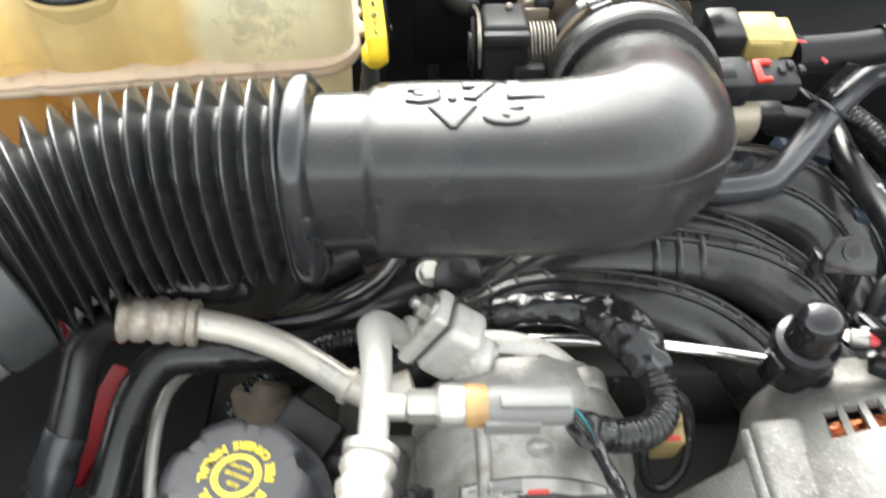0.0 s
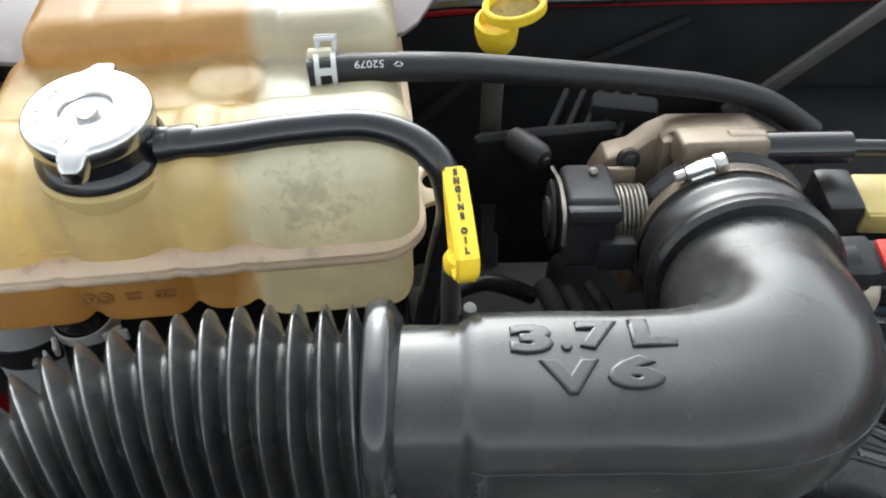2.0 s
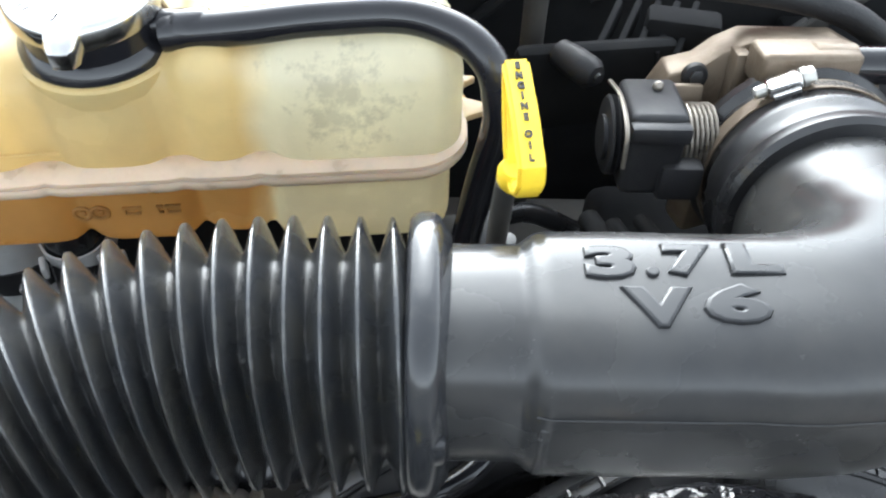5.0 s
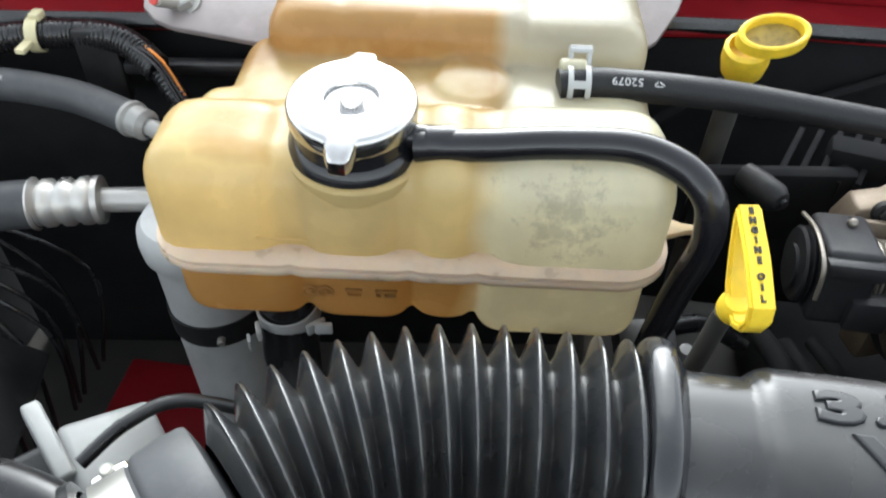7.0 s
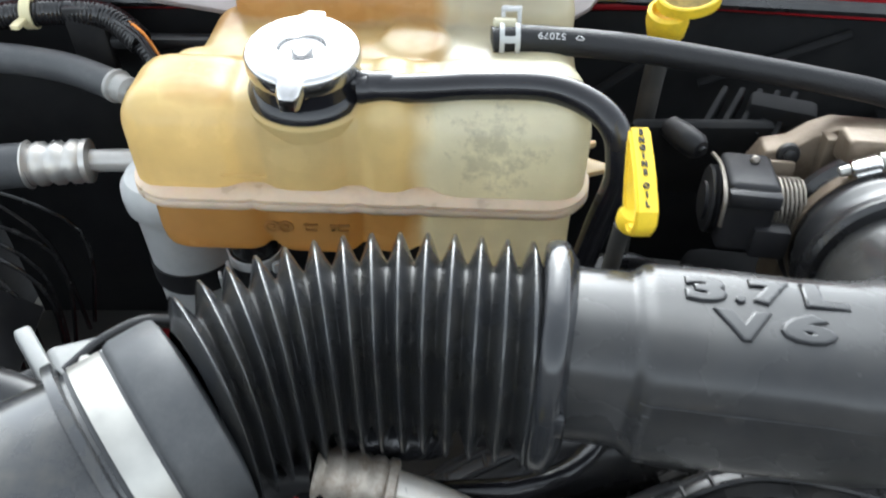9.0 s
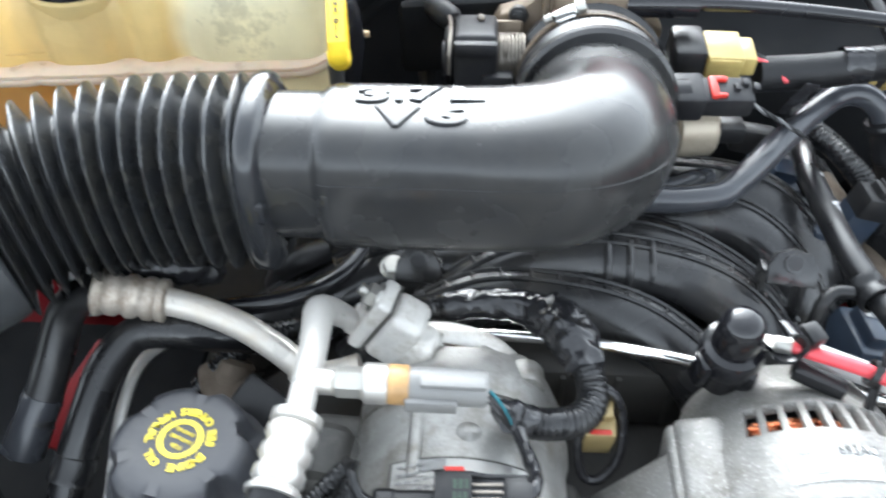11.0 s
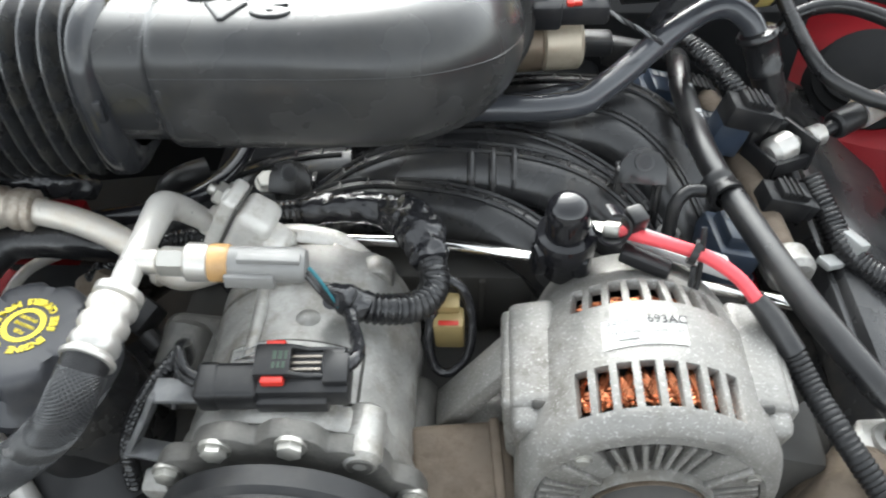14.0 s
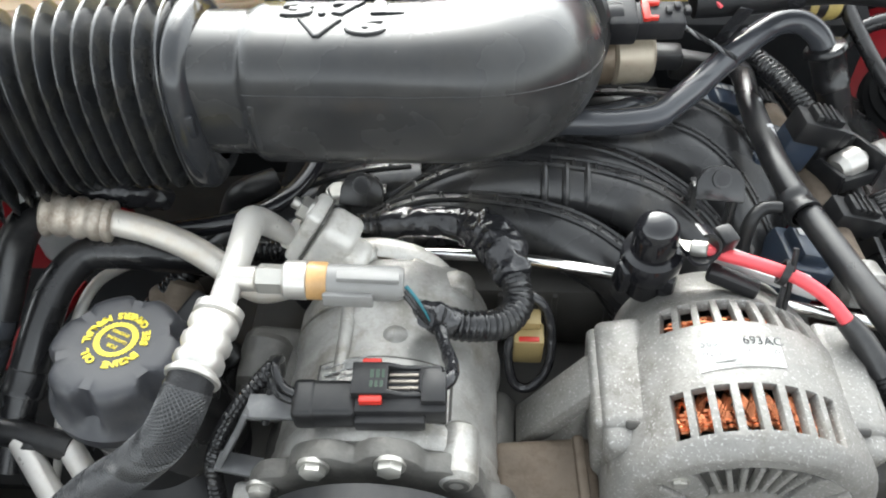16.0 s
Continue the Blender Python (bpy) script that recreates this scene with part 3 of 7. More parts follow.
def letters(rows):
    """Heavy raised letters laid on the duct's flat top: each has its sign, middle x, middle y, width and height."""
    out = bmesh.new()
    for ch, cx, cy, w, h in rows:
        bm = text_mesh(ch, 0.02, 0.0012, bold=0.0007, chamfer=0.0009)
        lo = [min(v.co[i] for v in bm.verts) for i in (0, 1)]
        hi = [max(v.co[i] for v in bm.verts) for i in (0, 1)]
        bmesh.ops.subdivide_edges(bm, edges=[e for e in bm.edges if e.calc_length() > 0.005], cuts=2)
        for v in bm.verts:
            x = cx + ((v.co.x - lo[0]) / (hi[0] - lo[0]) - 0.5) * w
            y = cy + ((v.co.y - lo[1]) / (hi[1] - lo[1]) - 0.5) * h
            v.co = Vector((x, y, crest(y) + v.co.z - 0.0001))
        out = merge(out, bm)
    return out


part("raised_number", letters([("3", -0.0065, 0.3115, 0.0172, 0.0148), (".", 0.0070, 0.3072, 0.0044, 0.0042), ("7", 0.0200, 0.3130, 0.0170, 0.0148), ("L", 0.0415, 0.3140, 0.0180, 0.0146)]), letter_black, duct)
part("raised_letters", letters([("V", 0.0070, 0.2932, 0.0232, 0.0152), ("6", 0.0315, 0.2950, 0.0218, 0.0156)]), letter_black, duct)
dl = spline(line, 10)
seam = []
for i, (p, (t, n, b)) in enumerate(zip(dl, frames(dl))):
    k = min(i // 10, len(shape) - 2)
    hh, ww, pw = [u + (v - u) * (i / 10 - k) for u, v in zip(shape[k], shape[k + 1])]
    c, s = math.cos(radians(66)), math.sin(radians(66))
    q = (abs(c) ** pw + abs(s) ** pw) ** (-1 / pw)
    seam.append(p + (hh * q * c) * n + (ww * q * s + 0.0002) * b)
part("neck_bump", rbox((0.004, 0.002, 0.030), at(-0.0275, TY - 0.0362, TZ - 0.004), 0.0009, 3), duct_black, duct)
part("mould_seam", tube(seam[26:98], 0.0005, 6, 1), duct_black, duct)
part("mould_button", lathe([(0, 0.0002), (0.0035, 0.0002), (0.0042, 0.0), (0.0045, -0.001)], aim((0.006, TY - BW * 0.985, TZ + 0.0150), (0, -0.97, 0.2)), 20), duct_black, duct)

# flange ring between duct and bellows
ring_prof = [(0.036, 0.001), (0.0440, 0.001), (0.0490, 0.0018), (0.0506, 0.0034), (0.0513, 0.0060), (0.0514, 0.0090), (0.0508, 0.0112), (0.0495, 0.0126), (0.0468, 0.0142), (0.0440, 0.0165), (0.036, 0.0168)]
ring = bmesh.new()
hoops = []
for q, x in ring_prof:
    k = q - 0.0514
    hoop = []
    for j in range(72):
        c, h = math.cos(2 * math.pi * j / 72), math.sin(2 * math.pi * j / 72)
        m = (abs(c) ** 2.7 + abs(h) ** 2.7) ** (-1 / 2.7)
        hoop.append(ring.verts.new((-0.0742 + x, 0.3060 + (0.0448 + k) * m * c, 1.0748 + (0.0540 + k) * m * h)))
    hoops.append(hoop)
for a, b in zip(hoops, hoops[1:]):
    for j in range(72):
        ring.faces.new((a[j], a[(j + 1) % 72], b[(j + 1) % 72], b[j]))
part("flange_ring", merge(ring, rbox((0.010, 0.005, 0.014), at(-0.0640, 0.2645, 1.083), 0.0015)), ring_black, duct)

# bellows: sharp ridges along a bend that tightens towards the air box
RIDGES = 14
BEND0, FALL = Vector((-0.0706, 0.3056, 1.0740)), -0.075
CREST_W, CREST_H, FOLD_DEPTH, SQUARE = 0.0425, 0.0561, 0.0122, 2.5


def heading(s):
    return -0.029 - 4.79 * s + 117.3 * s * s - 298 * s ** 3


def bend(s, steps=80):
    """Place on the bellows' centre line, s metres from the flange, and the way its folds face: they lag behind the bend."""
    p = Vector(BEND0)
    for i in range(steps):
        a = heading(s * (i + 0.5) / steps)
        p += Vector((-math.cos(a), -math.sin(a), FALL)) * (s / steps)
    a = 0.68 * heading(s) + 0.11
    return p, Vector((-math.cos(a), -math.sin(a), FALL)).normalized()


def fold_at(u):
    """Way along for u folds: they close up a little towards the far end."""
    return 0.0119 * u * (1 - 0.0024 * u)


def bellows():
    """Each fold is a steep flank up to a narrow rounded crest and down again."""
    bm = bmesh.new()
    rings = []
    fold = [(0.0, 0.0), (0.03, 0.02), (0.08, 0.11), (0.16, 0.30), (0.25, 0.53), (0.34, 0.75), (0.40, 0.89), (0.44, 0.975), (0.47, 1.0), (0.50, 0.985), (0.53, 1.0), (0.56, 0.975), (0.60, 0.89), (0.66, 0.75), (0.75, 0.53), (0.84, 0.30), (0.92, 0.11), (0.97, 0.02)]
    for u, lift in [(i + f, h) for i in range(RIDGES) for f, h in fold] + [(RIDGES, 0.0)]:
        p, d = bend(fold_at(u))
        side = Vector((-d.y, d.x, 0)).normalized()
        drop = FOLD_DEPTH * (1 - lift)
        ring = []
        for j in range(72):
            c, q = math.cos(2 * math.pi * j / 72), math.sin(2 * math.pi * j / 72)
            m = (abs(c) ** SQUARE + abs(q) ** SQUARE) ** (-1 / SQUARE)
            ring.append(bm.verts.new(p + (CREST_W - drop) * m * c * side + Vector((0, 0, (CREST_H - drop) * m * q))))
        rings.append(ring)
    for u, v in zip(rings, rings[1:]):
        for j in range(72):
            bm.faces.new((u[j], u[(j + 1) % 72], v[(j + 1) % 72], v[j]))
    return bm


part("bellows", bellows(), bellows_black, duct, "ribbed black plastic bellows with dust in the folds", sharp=60)
end, out_dir = bend(fold_at(RIDGES))
cuff = [(0.034, -0.002), (0.0450, 0.0), (0.0480, 0.0010), (0.0490, 0.003), (0.0494, 0.010), (0.0490, 0.0210), (0.0478, 0.0236), (0.0462, 0.0246), (0.0458, 0.0420), (0.044, 0.043)]
part("cuff", lathe(cuff, aim(end, out_dir), 64), dusty_rubber, duct, "plain end cuff of the bellows")


def band_clamp(name, c, axis, r, w, screw_dir, label, metal):
    """Worm-drive clamp: slotted steel band, housing and screw."""
    t = thing(name, c, label, "hose clamp")
    m = aim(c, axis)
    part("band", lathe([(r, -w / 2), (r + 0.0009, -w / 2), (r + 0.0009, w / 2), (r, w / 2)], m, 64), metal, t)
    ax, sd = Vector(axis).normalized(), Vector(screw_dir)
    up = (sd - ax * sd.dot(ax)).normalized()
    side = ax.cross(up)
    frame4 = Matrix((side, ax, up)).transposed().to_4x4()
    p = Vector(c) + up * (r + 0.004)
    frame4.translation = p
    part("housing", merge(rbox((0.017, w * 1.15, 0.0075), frame4, 0.0022, 3), rbox((0.013, w * 1.35, 0.003), frame4 @ Matrix.Translation((0, 0, -0.003)), 0.0008)), chrome, t)
    part("screw", merge(rod(p - side * 0.014, p + side * 0.013, 0.003, 16, 0.0008), hexbolt(p + side * 0.0095, side, 0.0042, 0.005, 0.0048)), steel, t)
    slots = bmesh.new()
    for i in range(12):
        a = 0.28 + i * 0.05
        q = Vector(c) + (up * math.cos(a) + side * math.sin(a)) * (r + 0.0009)
        f = Matrix((-up * math.sin(a) + side * math.cos(a), ax, up * math.cos(a) + side * math.sin(a))).transposed().to_4x4()
        f.translation = q
        slots = merge(slots, rbox((0.0011, w * 0.62, 0.0005), f @ pose(0, 0, 0, 0, 0, 20), 0))
    part("slots", slots, ink, t)
    return t


CL = end + out_dir * 0.0330
band_clamp("hose_clamp", CL, out_dir, 0.0461, 0.014, (-0.68, 0.68, 0.05), "bright steel worm-drive clamp round the bellows cuff", steel)
part("strap_notch", rbox((0.011, 0.008, 0.007), aim(CL - out_dir * 0.004 + Vector((0.036, -0.034, 0.010)), (0.55, -0.75, 0.2)), 0.0015), bellows_black, duct)

# air box behind the clamp
box_t = thing("air_filter_box", (-0.30, 0.12, 0.80), "dark grey plastic air filter box feeding the bellows", "air filter box")
pipe_end = end + out_dir * 0.155
part("inlet_pipe", tube([end + out_dir * 0.038, end + out_dir * 0.072, end + out_dir * 0.115, pipe_end], [0.0450, 0.0480, 0.054, 0.063], 56, 6), bellows_black, box_t)
part("pipe_lip", lathe([(0.0475, 0), (0.0525, 0.001), (0.0525, 0.005), (0.0475, 0.006)], aim(end + out_dir * 0.0435, out_dir), 56), bellows_black, box_t)
part("body", merge(rbox((0.26, 0.22, 0.17), at(-0.345, 0.08, 0.90, 4, 0, 35), 0.03, 4), rbox((0.10, 0.06, 0.08), at(-0.265, 0.150, 0.93, 20, 0, 40), 0.02, 3)), bellows_black, box_t)

# ---- throttle body end ----
collar = thing("throttle_coupling", (0.121, 0.43, 1.02), "black rubber coupling between intake duct and throttle body", "rubber coupling")
cc = Vector((0.1205, 0.397, 1.056))
cdir = Vector((0.02, 0.97, -0.24)).normalized()
part("front_lip", lathe([(0.044, 0), (0.0500, 0.000), (0.0525, 0.003), (0.0525, 0.009), (0.0500, 0.0128), (0.0485, 0.0128)], aim(cc, cdir), 64), rubber, collar, "rolled front lip")
part("sleeve", lathe([(0.0485, 0.012), (0.0500, 0.013), (0.0495, 0.022), (0.0515, 0.025), (0.0515, 0.030), (0.0500, 0.033), (0.0500, 0.052), (0.0535, 0.056), (0.0535, 0.062), (0.046, 0.066)], aim(cc, cdir), 64), rubber, collar)
band_clamp("hose_clamp", cc + cdir * 0.0425, cdir, 0.0502, 0.009, (-0.42, 0, 1.0), "bright steel worm-drive clamp on the throttle coupling", bronze)


def throttle_body():
    t = thing("throttle_assembly", (0.11, 0.49, 0.98), "bronze-tinted cast throttle body with a black cable wheel", "throttle body")
    face = [(-0.062, 0.004), (-0.055, 0.018), (-0.040, 0.022), (-0.030, 0.031), (-0.018, 0.037), (0.030, 0.037), (0.052, 0.026), (0.060, 0.01), (0.058, -0.04), (0.035, -0.055), (-0.03, -0.055), (-0.058, -0.04)]
    m = Matrix.Translation((0.112, 0.500, 1.052)) @ Matrix.Rotation(radians(82), 4, "X")
    part("casting", prism(face, 0.022, m, 0.0016), bronze, t)
    part("bore", rod((0.121, 0.455, 1.040), (0.121, 0.52, 1.030), 0.042, 48, 0.003), bronze, t)
    part("boss", merge(rbox((0.050, 0.022, 0.019), at(0.116, 0.465, 1.092, -10, 0, 2), 0.003, 3), rod((0.118, 0.466, 1.092), (0.142, 0.466, 1.092), 0.0105, 24, 0.002), rbox((0.008, 0.014, 0.030), at(0.090, 0.478, 1.075, -10, 0, 2), 0.002)), bronze, t)
    part("bolt", merge(lathe([(0, 0.004), (0.0062, 0.003), (0.0072, 0), (0, 0)], aim((0.070, 0.481, 1.073), (0, -0.95, 0.3)), 24), hexbolt((0.070, 0.477, 1.0745), (0, -0.95, 0.3), 0.004, 0.002)), conn_black, t, "dark button-head bolt")
    part("bracket_ear", rbox((0.022, 0.016, 0.006), at(0.062, 0.470, 1.066, 70, 0, 0), 0.002), bronze, t)
    part("lower_rib", rbox((0.04, 0.02, 0.05), at(0.088, 0.455, 1.02, 0, 0, 20), 0.004), bronze, t)
    wheel = part("cable_wheel", merge(lathe([(0.010, 0), (0.019, 0), (0.0205, 0.0015), (0.017, 0.0025), (0.0205, 0.004), (0.019, 0.0055), (0.010, 0.0055)], aim((0.020, 0.447, 1.060), (1, 0, 0)), 40), rod((0.018, 0.447, 1.058), (0.055, 0.447, 1.058), 0.012, 20)), tb_black, t, "black cable wheel")
    part("throttle_housing", merge(rbox((0.029, 0.040, 0.046), at(0.041, 0.445, 1.061, -8, 0, 0), 0.004, 3), rbox((0.022, 0.016, 0.020), at(0.056, 0.427, 1.050, -8, 0, 0), 0.003), rbox((0.030, 0.010, 0.010), at(0.041, 0.426, 1.079, -8, 0, 0), 0.003)), tb_black, t, "black plastic throttle housing")
    part("stop_screw", merge(rod((0.046, 0.448, 1.078), (0.052, 0.440, 1.081), 0.0032, 14, 0.001), rod((0.044, 0.458, 1.082), (0.044, 0.454, 1.086), 0.0025, 12, 0.001)), spring_steel, t)
    coil = []
    for i in range(8 * 14 + 1):
        a = 2 * math.pi * i / 14
        coil.append((0.055 + 0.020 * i / 112, 0.449 + 0.0185 * math.cos(a), 1.056 + 0.0185 * math.sin(a)))
    part("return_spring", tube(coil, 0.0010, 6, 1), spring_steel, t, "coiled brown steel return spring")
    part("cable", tube([(0.024, 0.416, 1.065), (0.024, 0.422, 1.082), (0.024, 0.445, 1.085), (0.022, 0.465, 1.080)], 0.0012, 6, 6), spring_steel, t)
    return t


throttle_body().location += Vector((0.002, 0.009, -0.003))
cable_t = thing("cable_sleeve", (0.19, 0.472, 1.08), "black sleeved control cable leaving the throttle body", "cable")
part("sleeve", tube([(0.142, 0.474, 1.089), (0.165, 0.473, 1.090), (0.190, 0.473, 1.090)], 0.0095, 20, 6), gloss_rubber, cable_t)
part("cable", tube([(0.188, 0.473, 1.090), (0.23, 0.471, 1.090), (0.30, 0.468, 1.085), (0.40, 0.46, 1.075), (0.58, 0.44, 1.05)], 0.0048, 14, 6), gloss_rubber, cable_t)


def vacuum_cap():
    t = thing("vacuum_fitting", (0.012, 0.51, 1.0), "grey plastic capped fitting behind the cable wheel", "fitting")
    part("cap", lathe([(0.008, 0), (0.0092, 0.012), (0.0090, 0.026), (0.006, 0.031), (0.003, 0.032), (0.0028, 0.034), (0, 0.0345)], aim((0.000, 0.515, 1.068), (0.55, -0.8, 0.05)), 24), tb_black, t)
    part("stem", tube([(-0.001, 0.517, 1.066), (-0.004, 0.526, 1.055), (-0.004, 0.53, 1.02), (-0.004, 0.53, 0.97)], 0.004, 12, 6), liner_black, t)
    return t


vacuum_cap().location += Vector((0.008, 0.0215, -0.017))
dark = thing("loom_bracket", (0.0, 0.56, 1.0), "black plastic loom bracket in the shade behind the throttle body", "bracket")
part("guide", rbox((0.045, 0.02, 0.02), at(0.085, 0.565, 1.050, 0, 0, -12), 0.004), liner_black, dark)
part("backplate", rbox((0.10, 0.012, 0.07), at(0.03, 0.55, 1.018, 10, 0, 8), 0.006), liner_black, dark)
for i in range(5):
    part("rib", rbox((0.004, 0.045, 0.016), at(0.040 + 0.012 * i, 0.565, 1.045, 15, 0, -25), 0.001), liner_black, dark)


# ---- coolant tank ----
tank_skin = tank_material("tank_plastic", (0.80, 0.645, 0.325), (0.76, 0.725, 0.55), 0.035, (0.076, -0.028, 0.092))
seam_plastic = mat("tank_seam_plastic", (0.56, 0.435, 0.315), 0.36, sub=0.5, var=0.2, scale=60, dirt=(0.42, 0.30, 0.2), dirt_amount=0.5, dirt_scale=60)
lug_plastic = mat("tank_lug_plastic", (0.34, 0.25, 0.13), 0.4, sub=0.3, dirt=(0.2, 0.15, 0.09), dirt_amount=0.4, dirt_scale=60)
TANK = (-0.18, 0.44, 1.015)
tank = thing("coolant_tank", TANK, "yellowed translucent plastic coolant tank, mildewed at one end", "coolant tank")
YAW = 5.5


def on_tank(x, y, z):
    """Tank axes: origin at the middle of the front seam."""
    return Matrix.Translation((-0.178, 0.401, 0.004)) @ Matrix.Rotation(radians(YAW), 4, "Z") @ Matrix.Translation((x, y, z))


def lobes(boxes, bevel):
    out = bmesh.new()
    for x0, x1, y0, y1, z0, z1 in boxes:
        out = merge(out, rbox((x1 - x0, y1 - y0, z1 - z0), on_tank((x0 + x1) / 2, (y0 + y1) / 2, (z0 + z1) / 2), min(bevel, (x1 - x0) * 0.42, (z1 - z0) * 0.42), 4))
    return out


def fused(ob, voxel, rounds):
    """Melts overlapping lobes into one blow-moulded skin."""
    md = ob.modifiers.new("fuse", "REMESH")
    md.mode, md.voxel_size, md.use_smooth_shade = "VOXEL", voxel, True
    sm = ob.modifiers.new("soften", "SMOOTH")
    sm.factor, sm.iterations = 0.6, rounds
    return ob


upper = lobes([(-0.130, -0.0585, 0.004, 0.072, 1.050, 1.128), (-0.0585, 0.001, 0.004, 0.074, 1.050, 1.128), (0.001, 0.035, 0.005, 0.074, 1.050, 1.126), (0.035, 0.129, 0.003, 0.078, 1.050, 1.127)], 0.021)
upper = merge(upper, lobes([(-0.116, 0.116, 0.0095, 0.078, 1.060, 1.1225), (-0.122, -0.02, 0.030, 0.098, 1.060, 1.1165), (-0.106, 0.05, 0.05, 0.15, 1.060, 1.1175), (0.036, 0.126, 0.06, 0.16, 1.070, 1.1180),
               (-0.089, -0.034, 0.115, 0.28, 1.08, 1.142), (-0.056, 0.013, 0.115, 0.28, 1.08, 1.142), (-0.009, 0.066, 0.115, 0.28, 1.08, 1.142), (0.048, 0.126, 0.112, 0.28, 1.08, 1.140)], 0.018))
upper = merge(upper, lathe([(0, 0.0), (0.022, 0.0), (0.0215, 0.0032), (0.0180, 0.0045), (0, 0.0050)], on_tank(0.028, 0.096, 1.1160) @ pose(0, 0, 0, 6, 0, 0), 40))
lower = lobes([(-0.125, -0.054, 0.008, 0.20, 1.014, 1.072), (-0.058, 0.002, 0.008, 0.20, 1.014, 1.072), (-0.002, 0.038, 0.010, 0.20, 1.014, 1.072), (0.034, 0.124, 0.007, 0.20, 1.008, 1.072)], 0.016)
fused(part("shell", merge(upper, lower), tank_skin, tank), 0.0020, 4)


def rim_outline():
    """Plan of the weld line with its outward directions: rounded corners, and a shallow dip at each groove of the front."""
    out = []
    for cx, cy, r, a0 in ((0.104, 0.026, 0.026, -90), (0.104, 0.21, 0.026, 0), (-0.090, 0.21, 0.026, 90), (-0.104, 0.026, 0.026, 180)):
        for k in range(9):
            a = radians(a0 + 11.25 * k)
            out.append((cx + r * math.cos(a), cy + r * math.sin(a), math.cos(a), math.sin(a)))
    for k in range(1, 60):
        x = -0.104 + 0.208 * k / 60
        dip = sum(0.0016 * math.exp(-((x - g) / 0.0035) ** 2) for g in (-0.0585, 0.001, 0.035))
        out.append((x, dip, 0.0, -1.0))
    return out


def rim_band(profile):
    """Sweeps a closed (outward, height) profile round the weld line."""
    bm = bmesh.new()
    rings = [[bm.verts.new(on_tank(x + u * o, y + v * o, z).translation) for o, z in profile] for x, y, u, v in rim_outline()]
    for k, a in enumerate(rings):
        b = rings[(k + 1) % len(rings)]
        for j in range(len(profile)):
            i = (j + 1) % len(profile)
            bm.faces.new((a[j], b[j], b[i], a[i]))
    return bm


part("seam_flange", rim_band([(-0.010, 1.0745), (-0.0035, 1.0742), (-0.0012, 1.0728), (0.0008, 1.0718), (0.0020, 1.0708), (0.0022, 1.0690), (0.0014, 1.0680), (0.0022, 1.0670), (0.0024, 1.0645), (0.0014, 1.0628), (-0.0020, 1.0618), (-0.010, 1.0616)]), seam_plastic, tank, "pale welded seam flange")
lug = prism([(0, -0.014), (0.004, -0.012), (0.010, -0.008), (0.020, -0.004), (0.029, -0.003), (0.029, 0.0), (0.018, 0.002), (0.010, 0.006), (0.008, 0.012), (0.010, 0.018), (0.016, 0.022), (0.016, 0.024), (0.008, 0.025), (0, 0.030)], 0.004, on_tank(0.124, 0.041, 1.0675), 0.001)
part("side_lug", lug, lug_plastic, tank, "pale torn side lug")
part("fixing_tab", merge(prism([(-0.078, 0.0034), (-0.019, -0.0094), (0.0, -0.004), (0.0, 0.075), (-0.070, 0.075), (-0.098, 0.062), (-0.106, 0.045), (-0.101, 0.022), (-0.091, 0.010)], 0.004, on_tank(-0.075, 0.150, 1.108) @ pose(0, 0, 0, 8, 0, 0), 0.0012)), milky_tab, tank, "milky fixing tab")
part("fixing_tab", merge(prism([(0, -0.030), (0.0197, -0.0268), (0.030, -0.0168), (0.047, 0.0147), (0.058, 0.044), (0.062, 0.075), (0, 0.075)], 0.004, on_tank(0.112, 0.195, 1.100) @ pose(0, 0, 0, 8, 0, 0), 0.0012)), milky_tab, tank, "milky fixing tab")
emb = bmesh.new()
for i, (dx, w) in enumerate(((0, 0.012), (0.016, 0.008), (0.027, 0.009), (0.040, 0.003), (0.046, 0.008))):
    if i < 2:
        emb = merge(emb, tube([on_tank(-0.052 + 0.5 * dx + 0.0040 * math.cos(a), 0.0070, 1.0435 + 0.0038 * math.sin(a)).translation for a in [0.4 * k for k in range(17)]], 0.0009, 8, 1), rbox((0.0032, 0.002, 0.003), on_tank(-0.052 + 0.5 * dx, 0.0074, 1.0435), 0.0008))
    else:
        emb = merge(emb, rbox((w, 0.002, 0.0012), on_tank(-0.056 + dx, 0.0074, 1.0455), 0.0005), rbox((w * 0.8, 0.002, 0.0012), on_tank(-0.056 + dx, 0.0074, 1.0415), 0.0005), rbox((0.0012, 0.002, 0.0052), on_tank(-0.056 + dx - 0.4 * w, 0.0074, 1.0435), 0.0005))
part("embossing", emb, tank_skin, tank, "pale embossed marks")
part("nipple", rod(on_tank(0.074, 0.098, 1.127).translation, on_tank(0.088, 0.098, 1.127).translation, 0.0060, 20, 0.001), tank_skin, tank)
part("level_mark", rbox((0.026, 0.0014, 0.0012), on_tank(-0.062, 0.0046, 1.083), 0.0004), tank_skin, tank)

